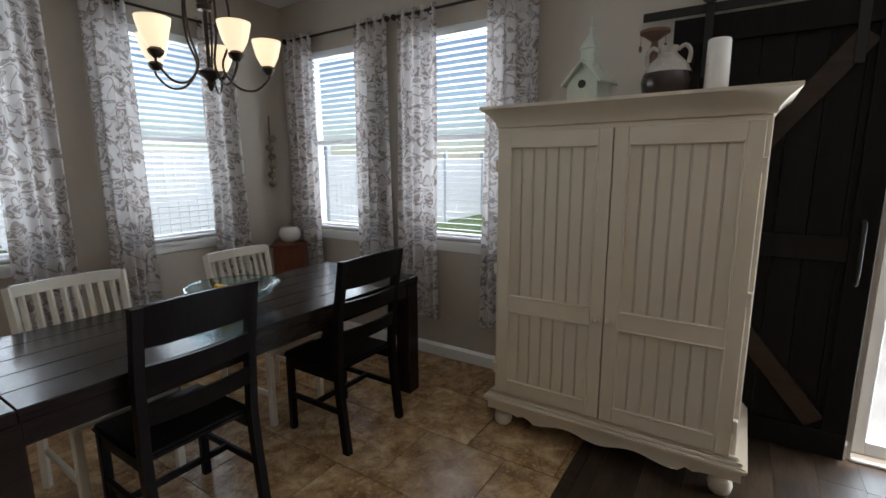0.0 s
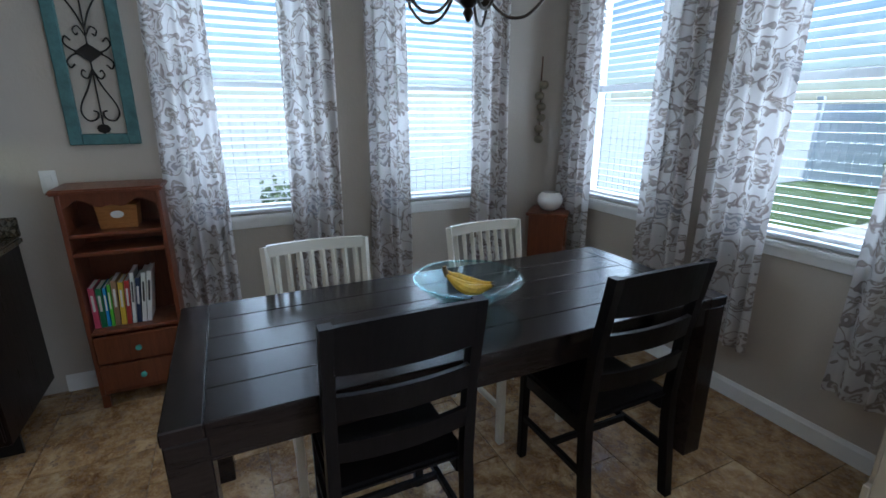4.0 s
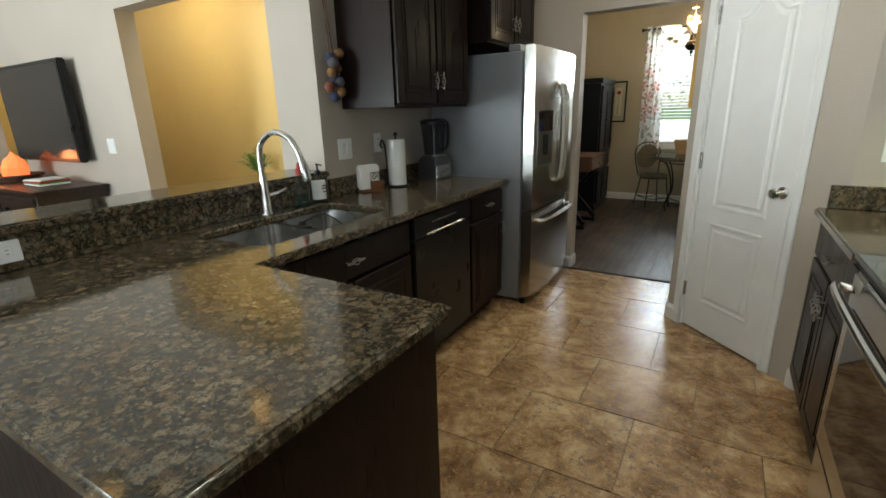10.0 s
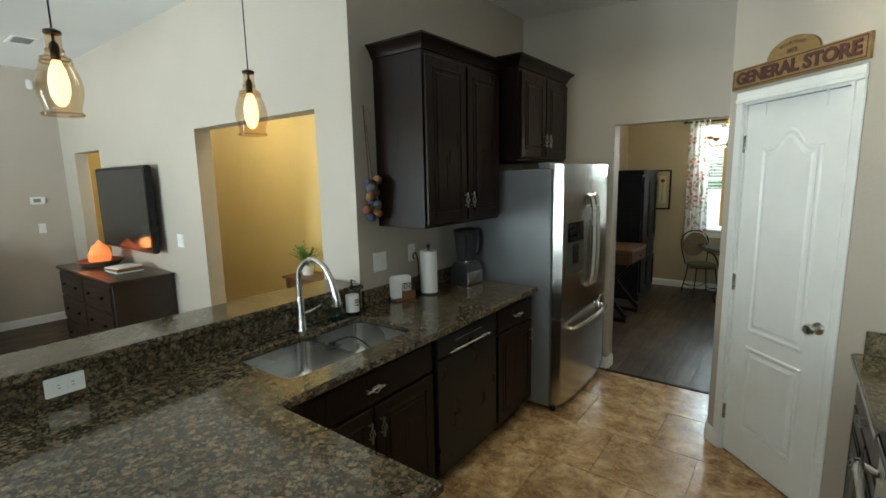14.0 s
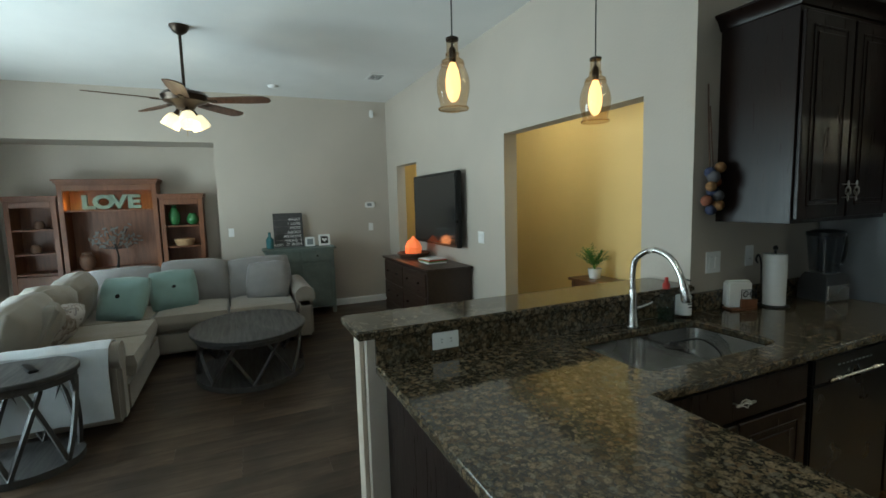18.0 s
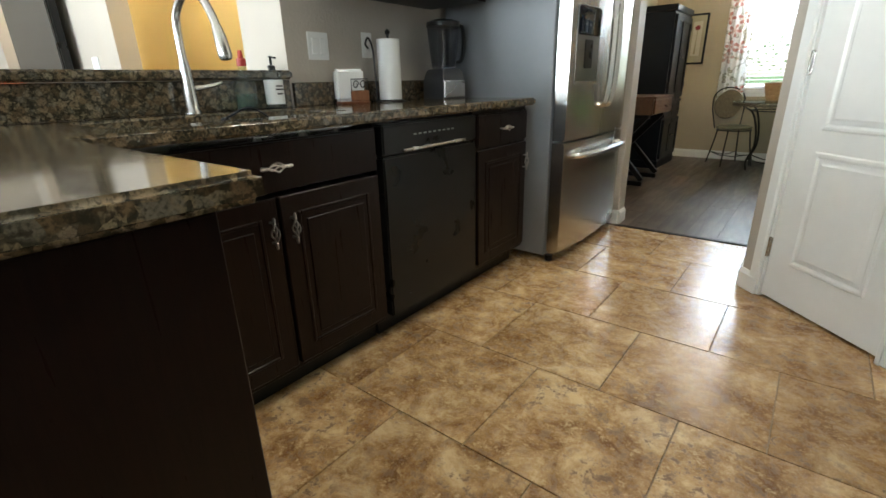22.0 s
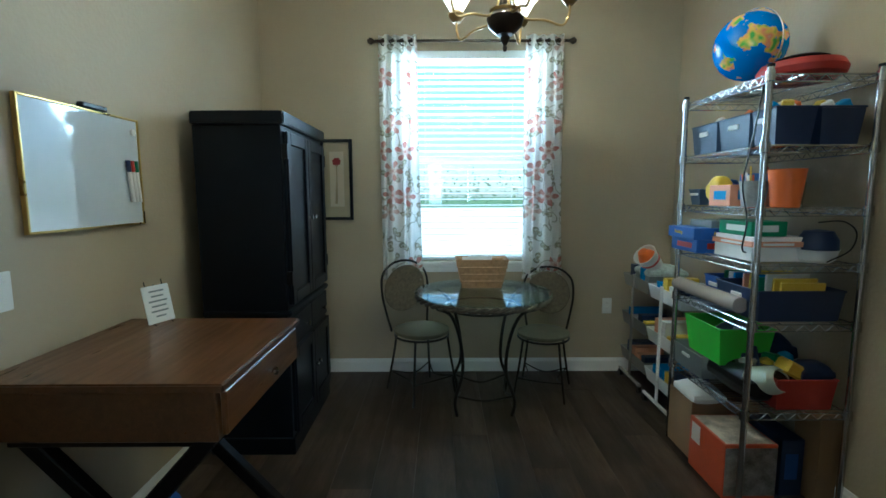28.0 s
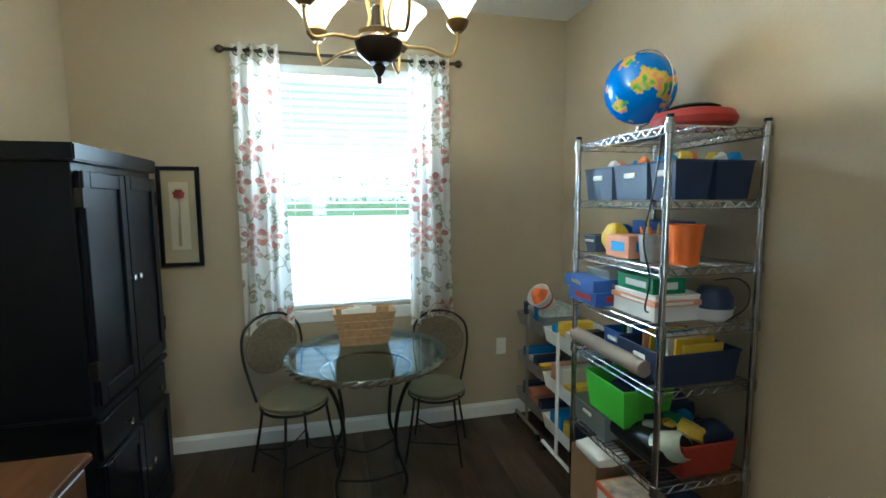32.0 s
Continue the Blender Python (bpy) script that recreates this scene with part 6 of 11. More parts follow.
# scalloped skirt
pts = [(-AW - 0.03, 0.155)]
for k in range(41):
    u = k / 40
    e = min(u, 1 - u)
    z = 0.105 if e < 0.09 else 0.105 - 0.03 * math.sin((e - 0.09) / 0.41 * math.pi * 1.5) ** 2 + (0.02 if 0.16 < e < 0.2 else 0)
    pts.append((-AW - 0.03 + (2 * AW + 0.06) * u, z))
pts.append((AW + 0.03, 0.155))
sk = prism(pts[::-1], 0, 0.02, UPRIGHT_Y)
part("skirt", moved(sk, Matrix.Translation((0, AD + 0.025, 0))), CREAM, am)
for s in (-1, 1):
    part("side_skirt", box((s * (AW + 0.02) - 0.01, 0.02, 0.1), (s * (AW + 0.02) + 0.01, AD, 0.155), 0.003), CREAM, am)
    for y in (0.06, AD - 0.03):
        part("bun_foot", lathe([(0, 0), (0.03, 0), (0.045, 0.015), (0.052, 0.045), (0.045, 0.075), (0.03, 0.088), (0.032, 0.1), (0.04, 0.112), (0.04, 0.155), (0, 0.155)], 20, Matrix.Translation((s * (AW - 0.045), y, 0))), CREAM, am)
    # door: stiles, rails and a beadboard field
    x0, x1 = (-AW + 0.02, -0.003) if s < 0 else (0.003, AW - 0.02)
    f = AD + 0.001
    dz0, dz1, dm = 0.218, 1.65, 0.745
    # backing board in a darker tan than the boards, visible in the grooves
    bm = box((x0, f, dz0), (x1, f + 0.012, dz1), 0.002)
    door = part("door", bm, GROOVE_TAN, am, "beadboard door with darker tan grooves")
    for a, b, c, d in ((x0, x0 + 0.062, dz0, dz1), (x1 - 0.062, x1, dz0, dz1), (x0 + 0.062, x1 - 0.062, dz0, dz0 + 0.075), (x0 + 0.062, x1 - 0.062, dz1 - 0.075, dz1), (x0 + 0.062, x1 - 0.062, dm - 0.04, dm + 0.04)):
        part("rail", box((a, f + 0.012, c), (b, f + 0.024, d), 0.003), CREAM, door)
    n = 7
    bwid = (x1 - x0 - 0.124) / n
    for c, d in ((dz0 + 0.075, dm - 0.04), (dm + 0.04, dz1 - 0.075)):
        bead = mesh_of("bead_board", box((-bwid / 2 + 0.0038, f + 0.0115, c), (bwid / 2 - 0.0038, f + 0.0165, d), 0.0025), CREAM)
        for k in range(n):
            o = new("bead_board", bead)
            o.parent = door
            o.location = (x0 + 0.062 + bwid * (k + 0.5), 0, 0)
        strip = mesh_of("bead", box((-0.0017, f + 0.0115, c), (0.0017, f + 0.0158, d), 0.001), CREAM)
        for k in range(1, n):
            o = new("bead", strip)
            o.parent = door
            o.location = (x0 + 0.062 + bwid * k, 0, 0)
        fr_ = B()
        for a, b, c2, d2 in ((x0 + 0.06, x0 + 0.07, c - 0.002, d + 0.002), (x1 - 0.07, x1 - 0.06, c - 0.002, d + 0.002), (x0 + 0.07, x1 - 0.07, c - 0.002, c + 0.008), (x0 + 0.07, x1 - 0.07, d - 0.008, d + 0.002)):
            add_box(fr_, (a, f + 0.0122, c2), (b, f + 0.0285, d2), 0.003)
        part("panel_moulding", fr_, CREAM, door)
    part("knob", lathe([(0, 0), (0.01, 0), (0.008, 0.01), (0.016, 0.02), (0.017, 0.03), (0.01, 0.037), (0, 0.038)], 16, Matrix.Translation((-s * -0.03 if s < 0 else 0.03, f + 0.024, dm)) @ Matrix.Rotation(radians(-90), 4, "X")) if s > 0 else lathe([(0, 0), (0.01, 0), (0.008, 0.01), (0.016, 0.02), (0.017, 0.03), (0.01, 0.037), (0, 0.038)], 16, Matrix.Translation((-0.03, f + 0.024, dm)) @ Matrix.Rotation(radians(-90), 4, "X")), CREAM, door)
    for z in (0.33, 0.9, 1.45):
        part("hinge", box((s * (AW - 0.012) - 0.008, f, z), (s * (AW - 0.012) + 0.012, f + 0.03, z + 0.06), 0.003), CREAM, am)
ATOP = 1.778
# things on the armoire
bh = thing("birdhouse", Matrix.Translation((1.04, -1.80, ATOP)) @ Matrix.Rotation(radians(-12), 4, "Z") @ Matrix.Scale(1.15, 4), "pale green wooden birdhouse with a steeple", "birdhouse")
PALEG = plain("pale_green_paint", (0.52, 0.56, 0.47), 0.6, var=0.12, scale=15)
part("body", prism([(-0.07, 0.0), (0.07, 0.0), (0.07, 0.09), (0.0, 0.165), (-0.07, 0.09)], 0, 0.13, UPRIGHT_Y @ Matrix.Translation((0, 0, -0.065))), PALEG, bh)
part("hole", lathe([(0, 0), (0.017, 0), (0.017, 0.004), (0, 0.004)], 18, Matrix.Translation((0, 0.069, 0.085)) @ Matrix.Rotation(radians(90), 4, "X")), INK, bh)
for s in (-1, 1):
    part("roof", box((-0.01, -0.085, 0), (0.125, 0.085, 0.01), 0.002, Matrix.Translation((0, 0, 0.172)) @ Matrix.Scale(s, 4, (1, 0, 0)) @ Matrix.Rotation(radians(46), 4, "Y")), PALEG, bh)
part("perch", tube([(0, 0.065, 0.05), (0, 0.1, 0.05)], 0.004, 6), PALEG, bh)
part("base", box((-0.085, -0.08, 0), (0.085, 0.08, 0.008), 0.002), PALEG, bh)
part("steeple", joined(box((-0.032, -0.032, 0.12), (0.032, 0.032, 0.235), 0.003), lathe([(0.052, 0.235), (0.03, 0.27), (0.01, 0.3), (0.008, 0.315), (0.012, 0.325), (0.004, 0.335), (0.003, 0.37), (0, 0.375)], 4, Matrix.Rotation(radians(45), 4, "Z"))), PALEG, bh)
hd = thing("candle_holder", Matrix.Translation((0.765, -1.90, ATOP)) @ Matrix.Scale(1.13, 4), "rust brown wooden candle pillar with hanging charms", "candle holder")
RUSTY = plain("rust_brown_paint", (0.12, 0.06, 0.035), 0.6, var=0.3, scale=20)
part("pillar", lathe([(0, 0), (0.05, 0), (0.05, 0.012), (0.02, 0.03), (0.014, 0.06), (0.02, 0.1), (0.012, 0.14), (0.018, 0.22), (0.012, 0.255), (0.045, 0.28), (0.06, 0.288), (0.06, 0.3), (0, 0.3)], 20), RUSTY, hd)
for a in (0.4, 2.6, 4.6):
    part("charm", joined(tube([(0.055 * math.cos(a), 0.055 * math.sin(a), 0.288), (0.056 * math.cos(a), 0.056 * math.sin(a), 0.24)], 0.0012, 5), lathe([(0, 0.21), (0.006, 0.22), (0.007, 0.235), (0, 0.242)], 8, Matrix.Translation((0.056 * math.cos(a), 0.056 * math.sin(a), 0)))), RUSTY, hd)
jg = thing("stoneware_jug", Matrix.Translation((0.68, -1.77, ATOP)) @ Matrix.Scale(1.12, 4), "dark and cream glazed stoneware jug with two handles", "jug")
JDARK = plain("dark_brown_glaze", (0.03, 0.018, 0.013), 0.18, var=0.2)
JLITE = plain("cream_grey_glaze", (0.4, 0.36, 0.31), 0.25, var=0.3, scale=12)
part("body", lathe([(0, 0), (0.07, 0), (0.092, 0.03), (0.098, 0.07), (0.09, 0.1)], 24), JDARK, jg)
part("shoulder", lathe([(0.09, 0.1), (0.075, 0.135), (0.045, 0.165), (0.032, 0.18), (0.036, 0.205), (0.028, 0.205), (0.026, 0.18), (0.04, 0.16), (0.07, 0.13)], 24), JLITE, jg)
for s in (-1, 1):
    part("handle", tube(curve_pts([(s * 0.034, 0, 0.19), (s * 0.06, 0, 0.205), (s * 0.08, 0, 0.18), (s * 0.076, 0, 0.135)], 5), 0.008, 8), JLITE, jg)
solid("pillar_candle", lathe([(0, 0), (0.042, 0), (0.043, 0.004), (0.04, 0.2), (0.036, 0.205), (0.02, 0.198), (0, 0.197)], 24), WHITECER, "tall white pillar candle on the armoire", "candle", Matrix.Translation((0.48, -1.75, ATOP)) @ Matrix.Scale(1.12, 4))

# dark barn door behind the armoire
bd = thing("barn_door", Matrix.Translation((0.26, YN + 0.03, 0.02)), "dark charcoal wooden barn door with brown cross braces", "barn door")
n = 7
for k in range(n):
    part("board", box((-0.46 + 0.92 / n * k + 0.001, 0, 0), (-0.46 + 0.92 / n * (k + 1) - 0.001, 0.024, 2.2), 0.002), BARN_DARK, bd)
for a, b, c, d in ((-0.46, -0.36, 0.13, 2.07), (0.36, 0.46, 0.13, 2.07), (-0.46, 0.46, 0, 0.13), (-0.46, 0.46, 2.07, 2.2), (-0.36, 0.36, 1.0, 1.12)):
    part("rail", box((a, 0.0245, c), (b, 0.045, d), 0.003), BARN_DARK, bd)
for za, zb in ((0.13, 1.0), (1.12, 2.07)):
    for s in ((1,) if za > 1 else (-1,)):
        L = math.hypot(0.72, zb - za)
        m = Matrix.Translation((0, 0.034, (za + zb) / 2)) @ Matrix.Rotation(s * math.atan2(zb - za, 0.72), 4, "Y")
        part("brace", box((-L / 2 + 0.05, -0.009, -0.05), (L / 2 - 0.05, 0.009, 0.05), 0.003, m), BARN_BRACE, bd)
part("handle", tube(curve_pts([(-0.4, 0.046, 0.9), (-0.4, 0.085, 0.93), (-0.4, 0.085, 1.17), (-0.4, 0.046, 1.2)], 5), 0.009, 8), IRON, bd)
for x in (-0.3, 0.3):
    part("hanger", joined(box((x - 0.02, 0.046, 1.9), (x + 0.02, 0.052, 2.3), 0.002), lathe([(0, 0), (0.045, 0), (0.045, 0.016), (0, 0.016)], 20, Matrix.Translation((x, 0.068, 2.3)) @ Matrix.Rotation(radians(90), 4, "X"))), IRON, bd)
struct("trim_barn_track", box((-1.6, YN + 0.045, 2.24), (0.88, YN + 0.053, 2.285), 0.002), IRON, "black iron barn door track", "trim")

# bookshelf
bs = thing("bookshelf", Matrix.Translation((XR - 0.02, 0.69, 0)) @ Matrix.Rotation(radians(-90), 4, "Z"), "cherry wood bookcase with open shelves above two small drawers", "bookcase")
HW, BD = 0.205, 0.27  # half width, depth; front towards -y
for s in (-1, 1):
    part("side", box((s * HW - 0.01, -BD, 0.075), (s * HW + 0.01, 0, 1.155), 0.003), CHERRY, bs)
    for yb in (-BD + 0.018, -0.02):
        part("leg", box((s * (HW - 0.008) - 0.018, yb - 0.018, 0.0), (s * (HW - 0.008) + 0.018, yb + 0.018, 0.0745), 0.003), CHERRY, bs)
part("back", box((-HW + 0.01, -0.012, 0.06), (HW - 0.01, -0.002, 1.155)), CHERRY, bs)
part("top", box((-HW - 0.03, -BD - 0.03, 1.156), (HW + 0.03, 0, 1.182), 0.008, seg=3), CHERRY, bs)
for z in (0.076, 0.42, 0.845, 0.94):
    part("shelf", box((-HW + 0.0105, -BD + 0.004, z), (HW - 0.0105, -0.0125, z + 0.02), 0.003), CHERRY, bs)
pts = [(-HW + 0.01, 1.155), (-HW + 0.01, 1.09)] + [(-HW + 0.01 + (2 * HW - 0.02) * u, 1.09 + 0.03 * math.sin(math.pi * min(1, 2.6 * min(u, 1 - u))) - 0.008 * math.cos(6 * math.pi * u)) for u in [k / 20 for k in range(1, 20)]] + [(HW - 0.01, 1.09), (HW - 0.01, 1.155)]
part("valance", moved(prism(pts[::-1], 0, 0.014, UPRIGHT_Y), Matrix.Translation((0, -BD + 0.018, 0))), CHERRY, bs)
TKNOB = plain("turquoise_glass_knob", (0.12, 0.5, 0.45), 0.12, var=0.1)
for z0, z1 in ((0.098, 0.248), (0.256, 0.41)):
    d = part("drawer", box((-HW + 0.012, -BD - 0.006, z0), (HW - 0.012, -BD + 0.012, z1), 0.005, seg=2), CHERRY, bs)
    part("knob", lathe([(0, 0), (0.007, 0), (0.006, 0.012), (0.015, 0.02), (0.015, 0.026), (0, 0.034)], 14, Matrix.Translation((0, -BD - 0.006, (z0 + z1) / 2)) @ Matrix.Rotation(radians(90), 4, "X")), TKNOB, d, "turquoise glass knob")
bk = thing("basket_box", Matrix.Translation((XR - 0.15, 0.685, 0.961)) @ Matrix.Rotation(radians(-90), 4, "Z") @ Matrix.Scale(0.86, 4), "small honey wooden basket with a white oval tag", "basket")
part("basket", lathe([(0.13, 0), (0.134, 0.005), (0.148, 0.135), (0.152, 0.14), (0.14, 0.14), (0.126, 0.012), (0, 0.012)], 4, Matrix.Scale(0.72, 4, (0, 1, 0)) @ Matrix.Rotation(radians(45), 4, "Z")), wood("honey_crate_wood", (0.26, 0.1, 0.022), (0.5, 0.22, 0.06), 0, 4.0, 0.5, 8), bk)
part("tag", lathe([(0, 0), (0.034, 0), (0.034, 0.003), (0, 0.003)], 18, Matrix.Translation((0, -0.0725, 0.085)) @ Matrix.Rotation(radians(90), 4, "X") @ Matrix.Scale(0.65, 4, (0, 1, 0))), WHITECER, bk)
rnd = random.Random(2)
x = 0.88
covers = [(PINK, 0.17, "pink"), (DKGREEN, 0.165, "green"), (SKYBLUE, 0.165, "blue"), (GREEN, 0.175, "lime"), (CARD, 0.19, "tan"), (YELLOW, 0.18, "yellow"), (RED, 0.185, "red"), (PAPER, 0.215, "white"), (NAVY, 0.19, "navy"), (PAPER, 0.21, "cream"), (PAPER, 0.215, "white")]
for k, (cm, hh, word) in enumerate(covers):
    t = rnd.uniform(0.013, 0.026)
    hh *= 1.32
    x -= t + 0.003
    m = Matrix.Translation((XR - 0.14, x + t / 2, 0.4405)) @ Matrix.Rotation(radians(0.5 + 0.7 * k), 4, "X")
    b = thing("book", m, "upright book with a %s spine on the cherry shelf" % word, "book", "books on the shelf")
    part("cover", joined(box((-0.09, -t / 2, 0), (-0.088, t / 2, hh), 0.0008), box((-0.088, -t / 2, 0), (0.07, -t / 2 + 0.002, hh)), box((-0.088, t / 2 - 0.002, 0), (0.07, t / 2, hh))), cm, b)
    part("pages", box((-0.087, -t / 2 + 0.0025, 0.003), (0.066, t / 2 - 0.0025, hh - 0.003)), PAPER, b)
    part("spine_mark", box((-0.0912, -t * 0.22, hh * 0.42), (-0.0902, t * 0.22, hh * 0.82)), (PAPER if cm not in (PAPER,) else INK), b)

# wall panel of teal wood with iron scrolls
art = thing("wall_panel", Matrix.Translation((XR - 0.002, 0.703, 1.815)) @ Matrix.Rotation(radians(-90), 4, "Z"), "distressed teal wooden frame with black iron scrollwork", "wall decor")
AWW, AHH = 0.155, 0.445
for a, b in (((-AWW, -0.03, -AHH), (-AWW + 0.055, 0, AHH)), ((AWW - 0.055, -0.03, -AHH), (AWW, 0, AHH)), ((-AWW + 0.055, -0.03, -AHH), (AWW - 0.055, 0, -AHH + 0.055)), ((-AWW + 0.055, -0.03, AHH - 0.055), (AWW - 0.055, 0, AHH))):
    part("frame_board", box(a, b, 0.004), TEAL_PAINT, art)
part("rod", tube([(0, -0.015, -AHH + 0.05), (0, -0.015, AHH - 0.05)], 0.004, 6), IRON, art)
for s in (-1, 1):
    part("scroll", tube(curve_pts([(0, -0.015, 0.11), (s * 0.03, -0.015, 0.19), (s * 0.075, -0.015, 0.27), (s * 0.085, -0.015, 0.32), (s * 0.06, -0.015, 0.355), (s * 0.025, -0.015, 0.345), (s * 0.012, -0.015, 0.31), (s * 0.03, -0.015, 0.3)], 5), 0.0042, 6), IRON, art)
    part("scroll", tube(curve_pts([(0, -0.015, -0.08), (s * 0.03, -0.015, -0.16), (s * 0.072, -0.015, -0.24), (s * 0.08, -0.015, -0.29), (s * 0.055, -0.015, -0.325), (s * 0.02, -0.015, -0.315), (s * 0.012, -0.015, -0.285), (s * 0.03, -0.015, -0.275)], 5), 0.0042, 6), IRON, art)
    for zc, zs in ((0.045, 1), (-0.045, -1)):
        part("scroll", tube(curve_pts([(0, -0.015, 0), (s * 0.06, -0.015, zc * 0.2), (s * 0.095, -0.015, zc * 0.9), (s * 0.085, -0.015, zc * 1.6), (s * 0.065, -0.015, zc * 1.2)], 5), 0.0042, 6), IRON, art)
        part("scroll", tube(curve_pts([(0, -0.015, zs * 0.075), (s * 0.025, -0.015, zs * 0.12), (s * 0.048, -0.015, zs * 0.105), (s * 0.04, -0.015, zs * 0.08), (s * 0.028, -0.015, zs * 0.09)], 5), 0.0038, 6), IRON, art)
part("diamond", prism([(-0.06, 0), (0, -0.045), (0.06, 0), (0, 0.045)], -0.004, 0.004, Matrix.Translation((0, -0.016, 0)) @ UPRIGHT_Y), IRON, art)
for z in (0.365, -0.365):
    part("boss", prism([(0.03 * math.cos(a), 0.024 * math.sin(a)) for a in [2 * math.pi * k / 8 for k in range(8)]], -0.004, 0.004, Matrix.Translation((0, -0.016, z)) @ UPRIGHT_Y), IRON, art)

# corner stand with a white vase, apple garland, pet bowl
st = thing("corner_stand", Matrix.Translation((3.70, -2.03, 0)) @ Matrix.Rotation(radians(-45), 4, "Z"), "small dark cherry wooden stand with drawers in the corner", "side table")
part("body", box((-0.15, -0.13, 0.05), (0.15, 0.13, 0.80), 0.004), CHERRY, st)
part("top", box((-0.17, -0.15, 0.801), (0.17, 0.15, 0.822), 0.006, seg=2), CHERRY, st)
for z0, z1 in ((0.58, 0.78), (0.36, 0.56), (0.1, 0.34)):
    d = part("drawer", box((-0.135, -0.142, z0), (0.135, -0.1305, z1), 0.004), CHERRY, st)
    part("knob", lathe([(0, 0), (0.006, 0), (0.006, 0.01), (0.013, 0.018), (0.013, 0.024), (0, 0.03)], 12, Matrix.Translation((0, -0.142, (z0 + z1) / 2)) @ Matrix.Rotation(radians(90), 4, "X")), WHITECER, d)
for x in (-0.12, 0.12):
    for y in (-0.1, 0.1):
        part("foot", box((x - 0.02, y - 0.02, 0), (x + 0.02, y + 0.02, 0.049), 0.004), CHERRY, st)
solid("round_vase", lathe([(0, 0), (0.045, 0), (0.075, 0.02), (0.095, 0.065), (0.088, 0.11), (0.065, 0.135), (0.058, 0.135), (0.08, 0.1), (0.06, 0.02), (0, 0.015)], 28), WHITECER, "squat white ceramic vase on the corner stand", "vase", Matrix.Translation((3.70, -2.03, 0.823)))
gd = thing("apple_garland", Matrix.Translation((3.885, -2.03, 1.30)), "hanging garland of dried carved apples on a cord", "garland")
APPLE = plain("dried_apple_wood", (0.23, 0.2, 0.14), 0.7, var=0.35, scale=30)
part("cord", tube([(0, 0, 0.05), (0.005, 0, 0.5), (0, 0, 0.62)], 0.006, 6), RUSTY, gd)
for k in range(6):
    part("apple", lathe([(0, 0), (0.02, 0.003), (0.034, 0.022), (0.033, 0.042), (0.018, 0.058), (0, 0.052)], 14, Matrix.Translation((-0.012 * (k % 2), 0.014 * math.sin(k * 2.1), 0.005 + 0.078 * k))), APPLE, gd)
solid("pet_mat", box((-0.14, -0.2, 0), (0.14, 0.2, 0.004), 0.002), BLACKP, "black rubber pet mat on the tiles", "mat", Matrix.Translation((3.74, 0.27, 0.0005)))
solid("pet_bowl", lathe([(0.07, 0), (0.075, 0.004), (0.065, 0.045), (0.06, 0.05), (0.054, 0.045), (0.045, 0.012), (0, 0.01), (0, 0.008)], 24), CHROME, "stainless steel pet bowl on the black mat", "pet bowl", Matrix.Translation((3.74, 0.3, 0.0046)))

# ---- study ----
study_light = chandelier(Matrix.Translation((2.462, 7.0, 1.918)), "aged brass chandelier with five lit white glass shades over the study", 5, 0.235, BRASS, STUDY_Z - 1.918, "flared", 0.074, rot=-1.35)
part("bowl", lathe([(0, 0.0), (0.03, 0.002), (0.062, 0.03), (0.07, 0.06), (0.05, 0.085), (0.026, 0.1), (0.018, 0.16), (0.01, 0.165), (0, 0.165)], 24), BRONZE, study_light, "dark bronze bowl at the foot of the stem")
part("drop", lathe([(0, -0.06), (0.006, -0.056), (0.009, -0.045), (0.005, -0.036), (0.016, -0.02), (0.02, -0.008), (0.008, 0.004), (0, 0.008)], 14), BRONZE, study_light, "dark turned drop below the arms")
bulb("chandelier_glow", (2.46, 7.0, 2.25), 27, (1.0, 0.82, 0.56))

# black wardrobe; front towards +x
bw_ = thing("black_wardrobe", Matrix.Translation((SX0 + 0.085, 7.79, 0)), "black painted two-door wardrobe with drawers below", "wardrobe")
BKP = plain("black_paint", (0.006, 0.008, 0.0125), 0.36, var=0.15, bump=0.03, spec=0.2)
D0, HWY = 0.42, 0.36
part("body", box((0, -HWY, 0.0), (D0, HWY, 1.66), 0.004), BKP, bw_)
part("cornice", box((0, -HWY - 0.02, 1.6605), (D0 + 0.025, HWY + 0.02, 1.722), 0.006, seg=2), BKP, bw_)
part("waist_moulding", box((0.002, -HWY - 0.012, 0.73), (D0 + 0.022, HWY + 0.012, 0.755), 0.005, seg=2), BKP, bw_)
part("plinth", box((0.002, -HWY - 0.01, 0.0), (D0 + 0.012, HWY + 0.01, 0.09), 0.004), BKP, bw_)
